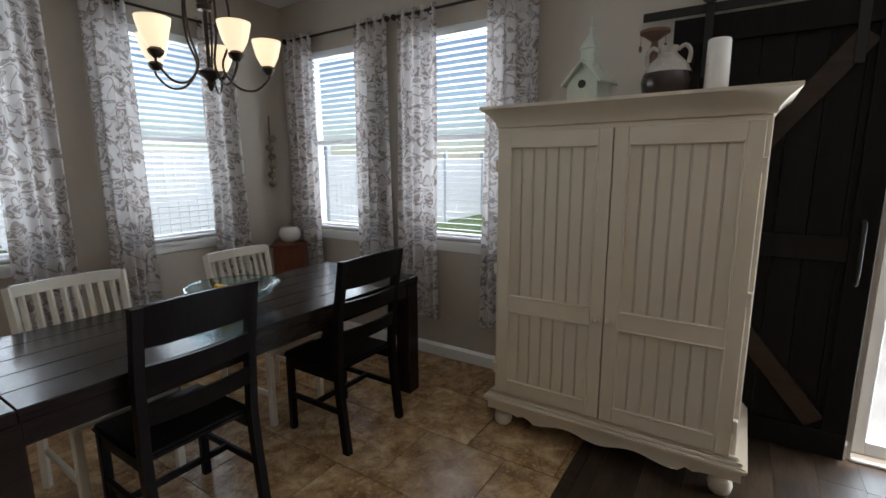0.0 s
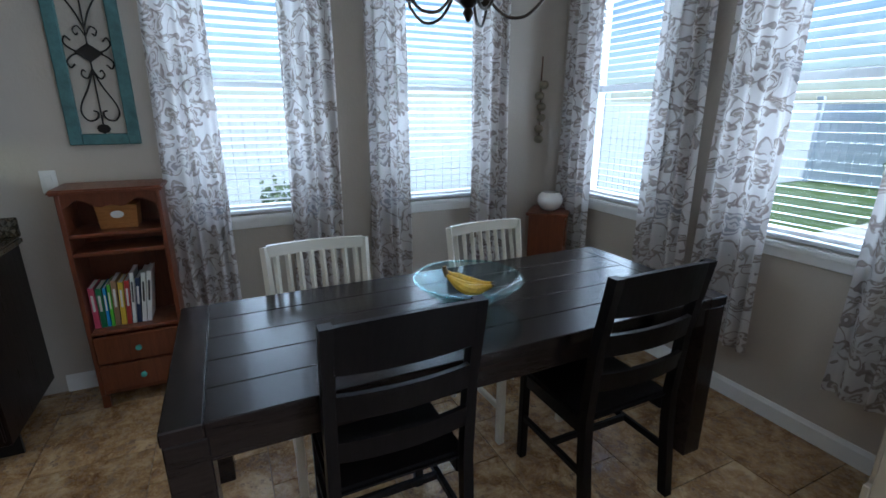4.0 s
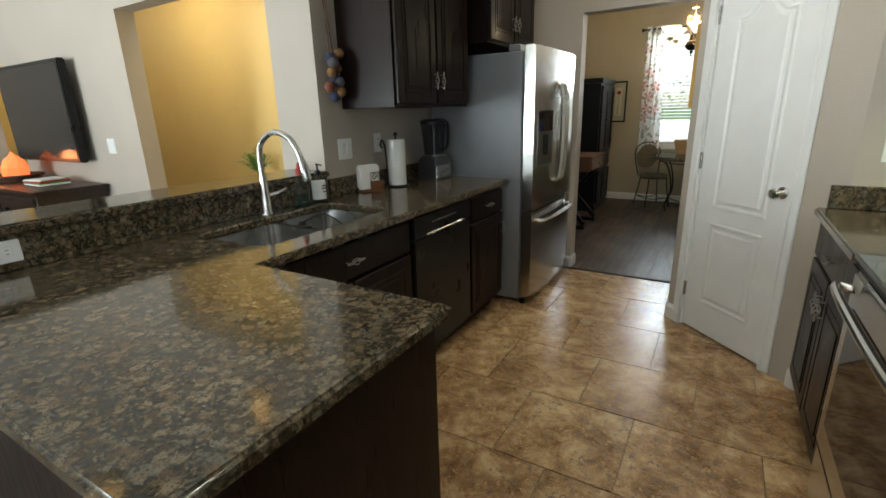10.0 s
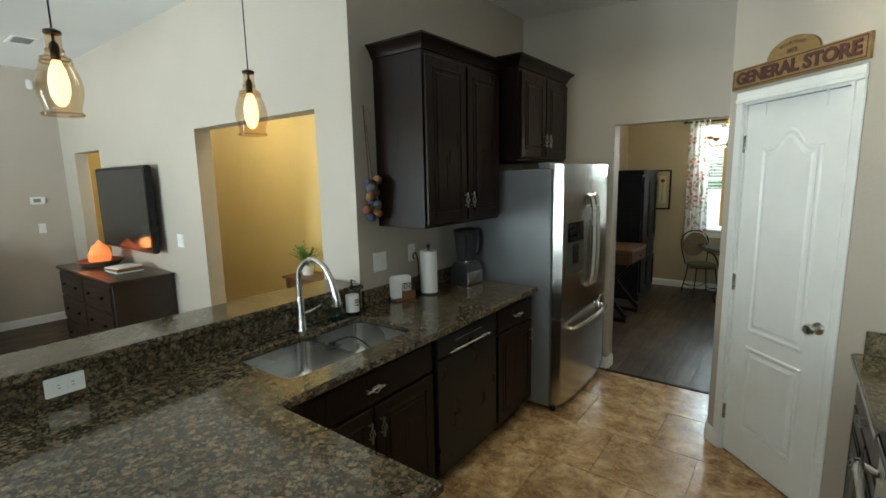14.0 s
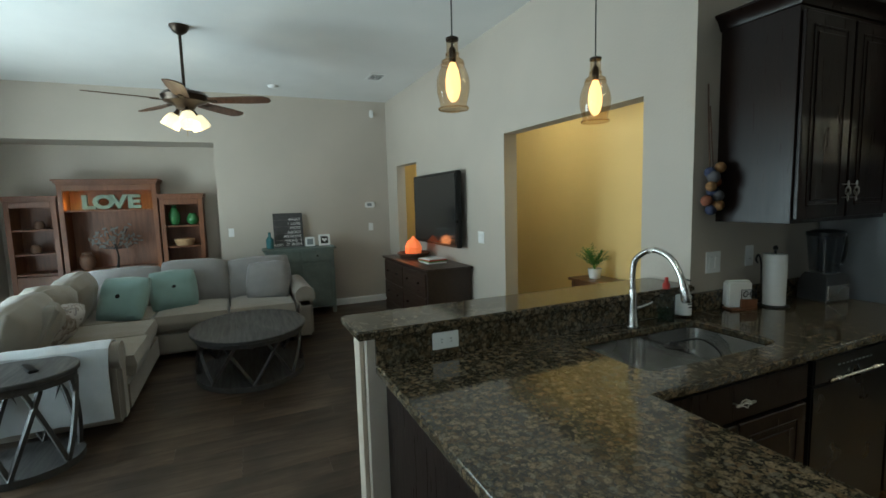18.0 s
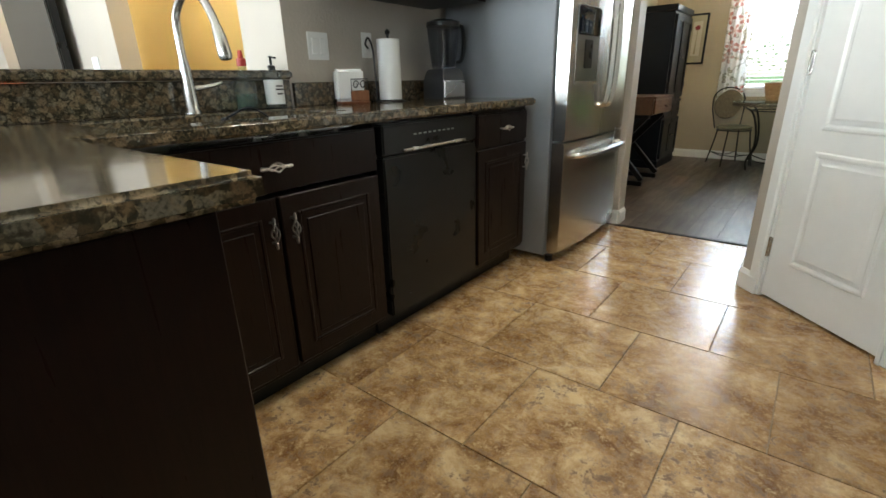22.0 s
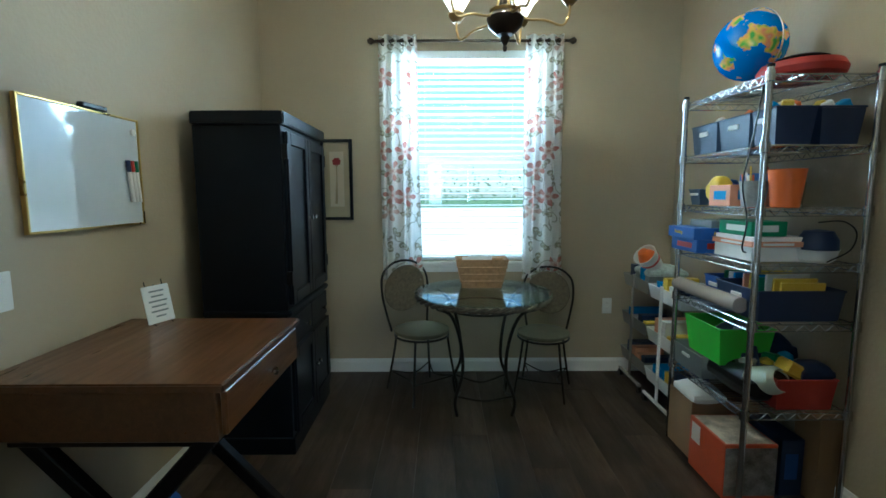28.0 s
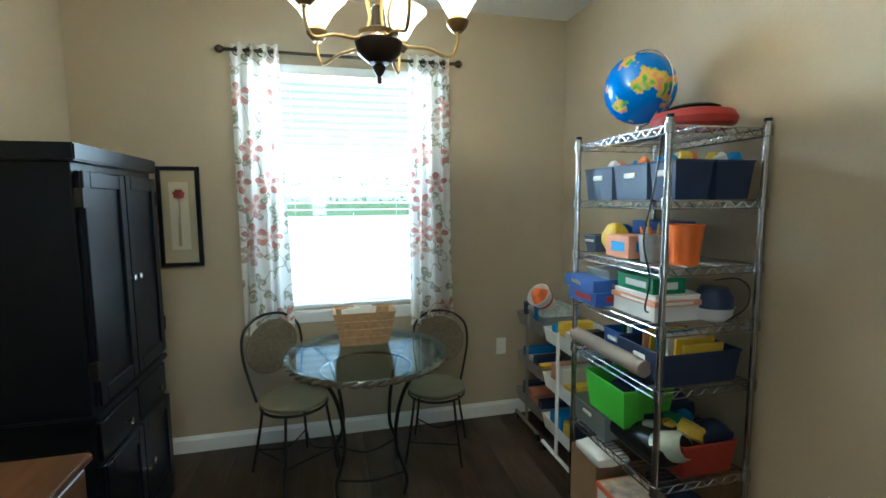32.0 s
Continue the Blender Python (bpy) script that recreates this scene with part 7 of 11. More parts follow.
for s in (-1, 1):
    y0, y1 = (-HWY + 0.02, -0.003) if s < 0 else (0.003, HWY - 0.02)
    for z0, z1, nm in ((0.78, 1.63, "door"), (0.11, 0.55, "door"), (0.57, 0.715, "drawer")):
        d = part(nm, box((D0 + 0.0005, y0, z0), (D0 + 0.016, y1, z1), 0.003), BKP, bw_)
        if nm == "door":
            for a, b, c, e in ((y0, y0 + 0.05, z0, z1), (y1 - 0.05, y1, z0, z1), (y0 + 0.05, y1 - 0.05, z0, z0 + 0.06), (y0 + 0.05, y1 - 0.05, z1 - 0.06, z1)):
                part("rail", box((D0 + 0.016, a, c), (D0 + 0.028, b, e), 0.003), BKP, d)
            yk, zk = (-s * -0.03, z0 + 0.5 * (z1 - z0))
            yk = s * 0.03
            if z0 < 0.5:
                zk = 0.36
        else:
            yk, zk = (y0 + y1) / 2, (z0 + z1) / 2
        part("knob", lathe([(0, 0), (0.006, 0), (0.005, 0.012), (0.013, 0.02), (0.013, 0.026), (0, 0.03)], 14, Matrix.Translation((D0 + 0.028, yk, zk)) @ Matrix.Rotation(radians(90), 4, "Y")), CHROME, d, "round chrome knob")
    for z in (0.88, 1.5):
        part("hinge", box((D0 + 0.001, s * (HWY - 0.012) - 0.008, z), (D0 + 0.03, s * (HWY - 0.012) + 0.008, z + 0.07), 0.002), IRON, bw_)

# framed botanical print
fp = thing("framed_print", Matrix.Translation((1.468, YW - 0.002, 1.434)), "black framed print of a red flower on a tall stem", "picture")
for a, b in (((-0.112, -0.022, -0.288), (-0.09, 0, 0.288)), ((0.09, -0.022, -0.288), (0.112, 0, 0.288)), ((-0.09, -0.022, -0.288), (0.09, 0, -0.266)), ((-0.09, -0.022, 0.266), (0.09, 0, 0.288))):
    part("frame", box(a, b, 0.003), BKP, fp)
MATB = plain("mat_board_tan", (0.44, 0.38, 0.25), 0.8, var=0.04)
part("mat", box((-0.09, -0.01, -0.266), (0.09, -0.002, 0.266)), MATB, fp)
part("print", box((-0.05, -0.012, -0.19), (0.05, -0.0102, 0.2)), plain("print_cream", (0.6, 0.54, 0.4), 0.8, var=0.05), fp)
part("blossom", prism([(0.03 * (1 + 0.12 * math.sin(7 * a)) * math.cos(a), 0.028 * (1 + 0.12 * math.sin(7 * a)) * math.sin(a)) for a in [2 * math.pi * k / 28 for k in range(28)]], 0, 0.001, Matrix.Translation((0, -0.0122, 0.13)) @ UPRIGHT_Y), cols("dark_red_ink", (0.25, 0.02, 0.025)), fp)
part("flower_stem", joined(box((-0.003, -0.0133, -0.17), (0.003, -0.0122, 0.11)), prism([(-0.006, 0.02), (-0.016, -0.17), (-0.002, -0.17)], 0, 0.001, Matrix.Translation((0, -0.0122, 0)) @ UPRIGHT_Y)), plain("stem_ink", (0.36, 0.3, 0.18), 0.8), fp)

# desk with crossed legs; front towards +x
dk = thing("writing_desk", Matrix.Translation((0, 0, 0)), "walnut desk with one drawer on black crossed legs", "desk")
part("desktop", box((0.985, 6.33, 0.815), (1.655, 6.985, 0.84), 0.005, seg=2), DESKWOOD, dk)
part("case", box((0.995, 6.34, 0.675), (1.63, 6.975, 0.8145), 0.003), DESKWOOD, dk)
d = part("drawer", box((1.6305, 6.36, 0.685), (1.648, 6.955, 0.81), 0.004), DESKWOOD, dk)
part("knob", lathe([(0, 0), (0.007, 0), (0.006, 0.012), (0.014, 0.02), (0.014, 0.027), (0, 0.032)], 14, Matrix.Translation((1.648, 6.66, 0.748)) @ Matrix.Rotation(radians(90), 4, "Y")), CHROME, d, "round chrome knob")
for y in (6.40, 6.90):
    for s in (-1, 1):
        L = math.hypot(0.56, 0.62)
        m = Matrix.Translation((1.31, y + s * 0.0225, 0.36)) @ Matrix.Rotation(s * math.atan2(0.62, 0.56), 4, "Y")
        part("crossed_leg", box((-L / 2, -0.022, -0.024), (L / 2, 0.022, 0.024), 0.004, m), BLACKWOOD, dk)
    part("foot_rail", box((1.03, y - 0.022, 0.0), (1.60, y + 0.022, 0.045), 0.004), BLACKWOOD, dk)
    part("top_rail", box((1.03, y - 0.022, 0.64), (1.60, y + 0.022, 0.674), 0.004), BLACKWOOD, dk)
part("stretcher", box((1.295, 6.44, 0.345), (1.325, 6.86, 0.375), 0.004), BLACKWOOD, dk)
# card stand on the desk
cs = thing("card_stand", Matrix.Translation((1.16, 6.90, 0.841)) @ Matrix.Rotation(radians(70), 4, "Z"), "white printed card leaning on a small wire easel", "sign")
part("card", box((-0.055, -0.002, 0.008), (0.055, 0.002, 0.15), 0.0008, Matrix.Rotation(radians(-12), 4, "X")), PAPER, cs)
bars = B()
for k in range(6):
    w_ = (0.06, 0.05, 0.075, 0.06, 0.07, 0.04)[k]
    add_box(bars, (-w_ / 2, -0.0035, 0.125 - 0.019 * k), (w_ / 2, -0.0022, 0.131 - 0.019 * k), m=Matrix.Rotation(radians(-12), 4, "X"))
part("lettering", bars, GREYP, cs)
part("easel", joined(tube([(-0.035, -0.012, 0.003), (-0.035, 0.003, 0.008), (-0.035, 0.04, 0.165)], 0.002, 5), tube([(0.035, -0.012, 0.003), (0.035, 0.003, 0.008), (0.035, 0.04, 0.165)], 0.002, 5), tube([(0, 0.07, 0.002), (0, 0.036, 0.15)], 0.002, 5), tube([(-0.035, 0.034, 0.14), (0.035, 0.034, 0.14)], 0.002, 5)), IRON, cs)
# blue folded gate leaning under the desk
solid("yoga_mat", lathe([(0.0, 0), (0.05, 0), (0.052, 0.004), (0.052, 0.5), (0.05, 0.504), (0.03, 0.5), (0.012, 0.503), (0, 0.5)], 20, Matrix.Rotation(radians(-90), 4, "X")), BLUE, "rolled blue exercise mat lying under the desk", "exercise mat", Matrix.Translation((1.12, 6.42, 0.098)))

# whiteboard with markers
wb = thing("whiteboard", Matrix.Translation((SX0 + 0.002, 6.865, 1.42)), "small whiteboard in a gold frame with markers", "whiteboard")
GOLD = plain("gold_frame", (0.55, 0.4, 0.13), 0.3, 0.9, 0.1)
part("board", box((0.002, -0.27, -0.205), (0.012, 0.27, 0.205)), plain("whiteboard_face", (0.66, 0.7, 0.76), 0.07, var=0.02, bump=0, spec=0.9), wb)
for a, b in (((0, -0.278, -0.213), (0.018, -0.27, 0.213)), ((0, 0.27, -0.213), (0.018, 0.278, 0.213)), ((0, -0.27, -0.213), (0.018, 0.27, -0.205)), ((0, -0.27, 0.205), (0.018, 0.27, 0.213))):
    part("frame", box(a, b, 0.002), GOLD, wb)
for k, (mt) in enumerate((NAVY, RED, DKGREEN)):
    mk = part("marker", tube([(0.024, 0.2 + 0.022 * k, -0.12), (0.024, 0.19 + 0.022 * k, 0.0)], 0.008, 8), WHITEP, wb)
    part("marker_cap", tube([(0.024, 0.19 + 0.022 * k, 0.0), (0.024, 0.186 + 0.022 * k, 0.045)], 0.0088, 8), mt, mk)
part("magnet", lathe([(0, 0), (0.014, 0), (0.013, 0.008), (0, 0.009)], 16, Matrix.Translation((0.013, 0.24, 0.16)) @ Matrix.Rotation(radians(90), 4, "Y")), WHITEP, wb)
part("eraser", box((0.002, -0.03, 0.214), (0.03, 0.09, 0.232), 0.004), BLACKP, wb)


def wall_plate(m, label, kind, gangs=1):
    """A switch or outlet plate; local -y faces the room."""
    w_ = 0.035 + 0.023 * (gangs - 1) * 1.0
    t = thing("wall_switch" if kind == "switch" else "wall_outlet", m, label, "light switch" if kind == "switch" else "outlet")
    part("plate", box((-w_, -0.006, -0.058), (w_, 0, 0.058), 0.003, seg=2), WHITEP, t)
    for k in range(gangs):
        x = (k - (gangs - 1) / 2) * 0.046
        if kind == "switch":
            part("rocker", box((x - 0.016, -0.0105, -0.033), (x + 0.016, -0.0055, 0.033), 0.002, Matrix.Translation((0, 0, 0)) @ Matrix.Rotation(radians(3), 4, "X")), WHITEP, t)
        else:
            for z in (-0.02, 0.02):
                s_ = part("socket", box((x - 0.017, -0.0085, z - 0.015), (x + 0.017, -0.0055, z + 0.015), 0.004), WHITEP, t)
                for dx in (-0.006, 0.006):
                    part("slot", box((x + dx - 0.001, -0.0092, z - 0.002), (x + dx + 0.001, -0.0084, z + 0.006)), INK, s_)
    return t


FACE = {"+x": 90, "-x": -90, "+y": 180, "-y": 0}


def on_wall(x, y, z, face):
    return Matrix.Translation((x, y, z)) @ Matrix.Rotation(radians(FACE[face]), 4, "Z")


wall_plate(on_wall(SX0, 6.47, 1.05, "+x"), "white double rocker switch on the tan wall", "switch", 2)
wall_plate(on_wall(SX1 - 0.012, 6.66, 0.46, "-x"), "ivory outlet low on the tan wall", "outlet")
wall_plate(on_wall(3.45, YW, 0.5, "-y"), "ivory outlet low on the window wall", "outlet")

# round glass table with wicker rim
gt = thing("glass_table", Matrix.Translation((2.475, 8.0, 0)) @ Matrix.Diagonal((1.09, 1.09, 1.045, 1.0)), "round glass-topped bistro table with a wicker rim and iron legs", "table")
part("glass_top", lathe([(0, 0.695), (0.385, 0.695), (0.39, 0.699), (0.385, 0.703), (0, 0.703)], 48), glass("table_glass", (0.75, 0.86, 0.84), 0.01), gt)
DKWICKER = plain("dark_wicker", (0.1, 0.075, 0.05), 0.6, var=0.5, scale=60)
part("wicker_rim", joined(*[tube([((0.37 + 0.009 * math.cos(20 * a + ph)) * math.cos(a), (0.37 + 0.009 * math.cos(20 * a + ph)) * math.sin(a), 0.674 + 0.009 * math.sin(20 * a + ph)) for a in [2 * math.pi * k / 160 for k in range(160)]], 0.0105, 6, True) for ph in (0.0, math.pi)]), DKWICKER, gt, "dark twisted wicker rim")
part("under_ring", tube([(0.22 * math.cos(a), 0.22 * math.sin(a), 0.61) for a in [2 * math.pi * k / 30 for k in range(30)]], 0.007, 6, True), IRON, gt)
for k in range(4):
    a = math.pi / 4 + k * math.pi / 2
    c_, s_ = math.cos(a), math.sin(a)
    part("leg", tube(curve_pts([(0.365 * c_, 0.365 * s_, 0.66), (0.26 * c_, 0.26 * s_, 0.6), (0.19 * c_, 0.19 * s_, 0.44), (0.17 * c_, 0.17 * s_, 0.25), (0.23 * c_, 0.23 * s_, 0.1), (0.215 * c_, 0.215 * s_, 0.0)], 5), 0.0095, 8), IRON, gt)
    b = a + math.pi / 2
    part("stretcher", tube(curve_pts([(0.22 * c_, 0.22 * s_, 0.12), (0.13 * math.cos((a + b) / 2), 0.13 * math.sin((a + b) / 2), 0.08), (0.22 * math.cos(b), 0.22 * math.sin(b), 0.12)], 6), 0.006, 6), IRON, gt)

CUSH = plain("olive_grey_cushion", (0.14, 0.12, 0.075), 0.9, var=0.2, bscale=200, bump=0.4)
WEAVE = plain("woven_grey_rattan", (0.17, 0.14, 0.09), 0.7, var=0.35, scale=50, bump=0.6, bscale=180)


def bistro_chair(m, label):
    """A wrought iron chair with a round woven back; faces +y."""
    c = thing("bistro_chair", m, label, "chair", "bistro chairs")
    part("seat_cushion", lathe([(0, 0.435), (0.17, 0.435), (0.195, 0.45), (0.195, 0.468), (0.16, 0.482), (0, 0.487)], 28), CUSH, c)
    part("seat_ring", tube([(0.19 * math.cos(a), 0.19 * math.sin(a), 0.428) for a in [2 * math.pi * k / 28 for k in range(28)]], 0.008, 6, True), IRON, c)
    bk = [(0.15, -0.17, 0.43), (0.175, -0.2, 0.56), (0.195, -0.225, 0.7), (0.18, -0.245, 0.83), (0.1, -0.257, 0.905), (0, -0.26, 0.925)]
    part("back_frame", tube(curve_pts(bk + [(-x, y, z) for x, y, z in bk[-2::-1]], 5), 0.0085, 8), IRON, c)
    tilt = Matrix.Translation((0, -0.238, 0.72)) @ Matrix.Rotation(radians(82), 4, "X") @ Matrix.Scale(1.06, 4, (0, 1, 0))
    part("back_panel", lathe([(0, -0.005), (0.165, -0.005), (0.17, 0), (0.165, 0.005), (0, 0.005)], 32, tilt), WEAVE, c, "round woven rattan back panel")
    for r in (0.035, 0.08, 0.125, 0.162):
        part("weave_ring", tube([tilt @ Vector((r * math.cos(a), r * math.sin(a), 0.006)) for a in [2 * math.pi * k / 28 for k in range(28)]], 0.0045, 5, True), WEAVE, c)
    part("weave_spokes", joined(*[tube([tilt @ Vector((q * math.cos(a), q * math.sin(a), 0.0065)) for q in (0.035, 0.165)], 0.0028, 4) for a in [2 * math.pi * k / 24 for k in range(24)]]), WEAVE, c)
    for sx in (-1, 1):
        for sy in (-1, 1):
            part("leg", tube(curve_pts([(sx * 0.13, sy * 0.13, 0.43), (sx * 0.15, sy * 0.15, 0.25), (sx * 0.185, sy * 0.19, 0.0)], 5), 0.0085, 8), IRON, c)
    for a0 in range(4):
        q = math.pi / 4 + a0 * math.pi / 2
        r_ = 0.235
        part("stretcher", tube(curve_pts([(r_ * math.cos(q), r_ * math.sin(q), 0.14), (0.11 * math.cos(q + math.pi / 4), 0.11 * math.sin(q + math.pi / 4), 0.11), (r_ * math.cos(q + math.pi / 2), r_ * math.sin(q + math.pi / 2), 0.14)], 6), 0.005, 6), IRON, c)
    return c


b1 = bistro_chair(Matrix.Translation((2.085, 8.19, 0)) @ Matrix.Rotation(radians(-146), 4, "Z") @ Matrix.Scale(0.94, 4), "black iron bistro chair with a round woven back and cushion")
copy_thing(b1, Matrix.Translation((2.9, 8.2, 0)) @ Matrix.Rotation(radians(160), 4, "Z") @ Matrix.Scale(0.94, 4))

# wicker basket with letters
wk = thing("wicker_basket", Matrix.Translation((2.475, 8.15, 0.7352)), "tan wicker basket full of papers on the glass table", "basket")
bm = B()
rows = []
for z, hx, hy in ((0, 0.125, 0.075), (0.09, 0.145, 0.09), (0.17, 0.163, 0.1), (0.185, 0.168, 0.104), (0.17, 0.153, 0.09), (0.02, 0.12, 0.07)):
    rows.append([bm.verts.new((x, y, z)) for x, y in ((-hx, -hy), (hx, -hy), (hx, hy), (-hx, hy))])
for a, b in zip(rows, rows[1:]):
    for k in range(4):
        bm.faces.new((a[k], a[(k + 1) % 4], b[(k + 1) % 4], b[k]))
bm.faces.new(rows[0][::-1])
bm.faces.new(rows[-1])
part("basket", bm, WICKER, wk)
for z, g in ((0.045, 0.006), (0.09, 0.0), (0.135, 0.0)):
    k = z / 0.17
    hx, hy = 0.127 + 0.037 * k, 0.077 + 0.025 * k
    part("wicker_band", tube([(-hx, -hy, z), (hx, -hy, z), (hx, hy, z), (-hx, hy, z)], 0.005, 6, True), WICKER, wk)
rnd = random.Random(9)
for k in range(7):
    part("paper", box((-0.05, -0.0015, 0), (0.05, 0.0015, 0.12), m=Matrix.Translation((rnd.uniform(-0.08, 0.08), rnd.uniform(-0.05, 0.05), 0.075)) @ Euler((rnd.uniform(-0.2, 0.2), rnd.uniform(-0.15, 0.15), rnd.uniform(-0.4, 0.4))).to_matrix().to_4x4()), PAPER, wk)

# rustic tall cupboard; front towards -x
cb = thing("rustic_cupboard", Matrix.Translation((3.412, 5.66, 0)), "tall rustic brown plank cupboard with black iron handles", "cupboard")
CH = 1.77
part("carcass", box((0.022, -0.48, 0.0), (0.47, 0.48, CH - 0.02), 0.003), RUSTIC, cb)
for y0, y1 in ((-0.485, -0.43), (0.43, 0.485)):
    part("stile", box((-0.004, y0, 0.02), (0.0215, y1, CH - 0.13), 0.003), RUSTIC, cb)
part("top_board", box((-0.012, -0.495, CH - 0.129), (0.0215, 0.495, CH), 0.004), RUSTIC, cb)
part("top_moulding", box((-0.03, -0.51, CH - 0.15), (-0.0125, 0.51, CH - 0.122), 0.004), DESKWOOD, cb)
part("bottom_rail", box((-0.004, -0.429, 0.02), (0.0215, 0.429, 0.24), 0.003), RUSTIC, cb)
part("bottom_moulding", box((-0.012, -0.429, 0.241), (0.0215, 0.429, 0.262), 0.004), DESKWOOD, cb)
for s in (-1, 1):
    part("foot", box((0.0, s * 0.43 - 0.05, 0.0), (0.4, s * 0.43 + 0.05, 0.0195), 0.003), BLACKP, cb)
    y0, y1 = (-0.427, -0.002) if s < 0 else (0.002, 0.427)
    n = 3
    wdt = (y1 - y0) / n
    dr_ = part("door", box((0.006, y0, 0.265), (0.021, y1, CH - 0.134), 0.002), RUSTIC, cb)
    for k in range(n):
        part("board", box((-0.002, y0 + wdt * k + 0.001, 0.265), (0.0055, y0 + wdt * (k + 1) - 0.001, CH - 0.134), 0.002), RUSTIC, dr_)
    yk = y1 - 0.045 if s > 0 else y0 + 0.045
    part("handle", joined(tube(curve_pts([(-0.005, yk, 0.82), (-0.03, yk, 0.835), (-0.042, yk, 0.9), (-0.03, yk, 0.965), (-0.005, yk, 0.98)], 5), 0.008, 8), box((-0.006, yk - 0.018, 0.968), (-0.0022, yk + 0.018, 0.998), 0.002), box((-0.006, yk - 0.018, 0.8), (-0.0022, yk + 0.018, 0.83), 0.002)), IRON, dr_, "black iron pull handle")

# candle stand
cn = thing("candle_stand", Matrix.Translation((3.745, 6.515, 0)), "black wrought iron candle stand on three scrolled feet", "candle stand")
part("stem", tube([(0, 0, 0.09), (0, 0, 0.2)], 0.009, 8), IRON, cn)
part("upper_stem", tube([(0, 0, 0.3), (0, 0, 0.365)], 0.009, 8), IRON, cn)
for k in range(4):
    ph = k * math.pi / 2
    part("cage_rod", tube([(0.028 * math.sin(math.pi * v) * math.cos(ph + 2.5 * v), 0.028 * math.sin(math.pi * v) * math.sin(ph + 2.5 * v), 0.2 + 0.1 * v) for v in [j / 10 for j in range(11)]], 0.004, 6), IRON, cn)
for k in range(3):
    a = 2 * math.pi * k / 3 + 2.4
    c_, s_ = math.cos(a), math.sin(a)
    part("foot", tube(curve_pts([(0, 0, 0.11), (0.05 * c_, 0.05 * s_, 0.115), (0.085 * c_, 0.085 * s_, 0.07), (0.09 * c_, 0.09 * s_, 0.015), (0.115 * c_, 0.115 * s_, 0.008)], 5), 0.007, 8), IRON, cn)
part("drip_pan", lathe([(0, 0.362), (0.05, 0.366), (0.066, 0.376), (0.066, 0.379), (0.05, 0.37), (0, 0.368)], 24), IRON, cn)
solid("orange_candle", lathe([(0, 0), (0.046, 0), (0.048, 0.004), (0.048, 0.085), (0.044, 0.096), (0.036, 0.09), (0.02, 0.074), (0, 0.072)], 24), CANDLE, "burnt orange pillar candle on the iron stand", "candle", Matrix.Translation((3.745, 6.515, 0.3705)))

# ceiling smoke alarm
solid("smoke_alarm", lathe([(0, -0.035), (0.035, -0.033), (0.055, -0.02), (0.06, -0.0005), (0, -0.0005)], 24), WHITEP, "round white smoke alarm on the ceiling", "smoke alarm", Matrix.Translation((3.3, 8.2, STUDY_Z)))

# ---- wire shelf and all that stands on it ----
WIRE = plain("chromed_wire", (0.55, 0.56, 0.58), 0.2, 1.0, 0.05, bump=0)
HX0, HX1, HY0, HY1 = 3.468, 3.892, 6.995, 7.6
LEV = [0.425, 0.80, 1.04, 1.265, 1.51, 1.775]
sh = thing("wire_shelf", Matrix(), "chrome wire shelving unit with six full shelves", "shelving unit")
for x in (HX0, HX1):
    for y in (HY0, HY1):
        po = part("post", tube([(x, y, 0.012), (x, y, 1.80)], 0.0125, 12), WIRE, sh)
        part("foot", lathe([(0, 0), (0.014, 0), (0.014, 0.012), (0, 0.012)], 12, Matrix.Translation((x, y, 0))), BLACKP, po)
        part("cap", lathe([(0.0125, 1.80), (0.0145, 1.80), (0.014, 1.812), (0, 1.815)], 12, Matrix.Translation((x, y, 0))), BLACKP, po)
        for z in LEV:
            part("collar", lathe([(0.0127, -0.03), (0.019, -0.028), (0.0175, 0.012), (0.0127, 0.014)], 12, Matrix.Translation((x, y, z))), WIRE, po)
shelf_bm = B()
for z in (0.0, -0.028):
    for a, b in (((HX0, HY0), (HX1, HY0)), ((HX1, HY0), (HX1, HY1)), ((HX1, HY1), (HX0, HY1)), ((HX0, HY1), (HX0, HY0))):
        add_tube(shelf_bm, [(*a, z), (*b, z)], 0.003, 6)
for (x0, y0), (x1, y1) in (((HX0, HY0), (HX1, HY0)), ((HX1, HY0), (HX1, HY1)), ((HX0, HY1), (HX1, HY1)), ((HX0, HY0), (HX0, HY1))):
    n = int(math.hypot(x1 - x0, y1 - y0) / 0.03)
    add_tube(shelf_bm, [(x0 + (x1 - x0) * k / n, y0 + (y1 - y0) * k / n, 0 if k % 2 else -0.028) for k in range(n + 1)], 0.0022, 5)
k = HY0 + 0.026
wires = []
while k < HY1 - 0.01:
    wires.append(k)
    k += 0.026
wire_mesh = mesh_of("deck_wire", tube([(HX0, 0, 0.003), (HX1, 0, 0.003)], 0.0016, 5), WIRE)
for x in (HX0 + 0.13, HX0 + 0.26):
    add_tube(shelf_bm, [(x, HY0, -0.002), (x, HY1, -0.002)], 0.0025, 5)
deck = mesh_of("shelf_frame", shelf_bm, WIRE)
for z in LEV:
    o = new("shelf_frame", deck)
    o.parent = sh
    o.location = (0, 0, z)
    for w_ in wires:
        piece("deck_wire", wire_mesh, o, (0, w_, 0))
S = lambda lev: LEV[lev] + 0.0055


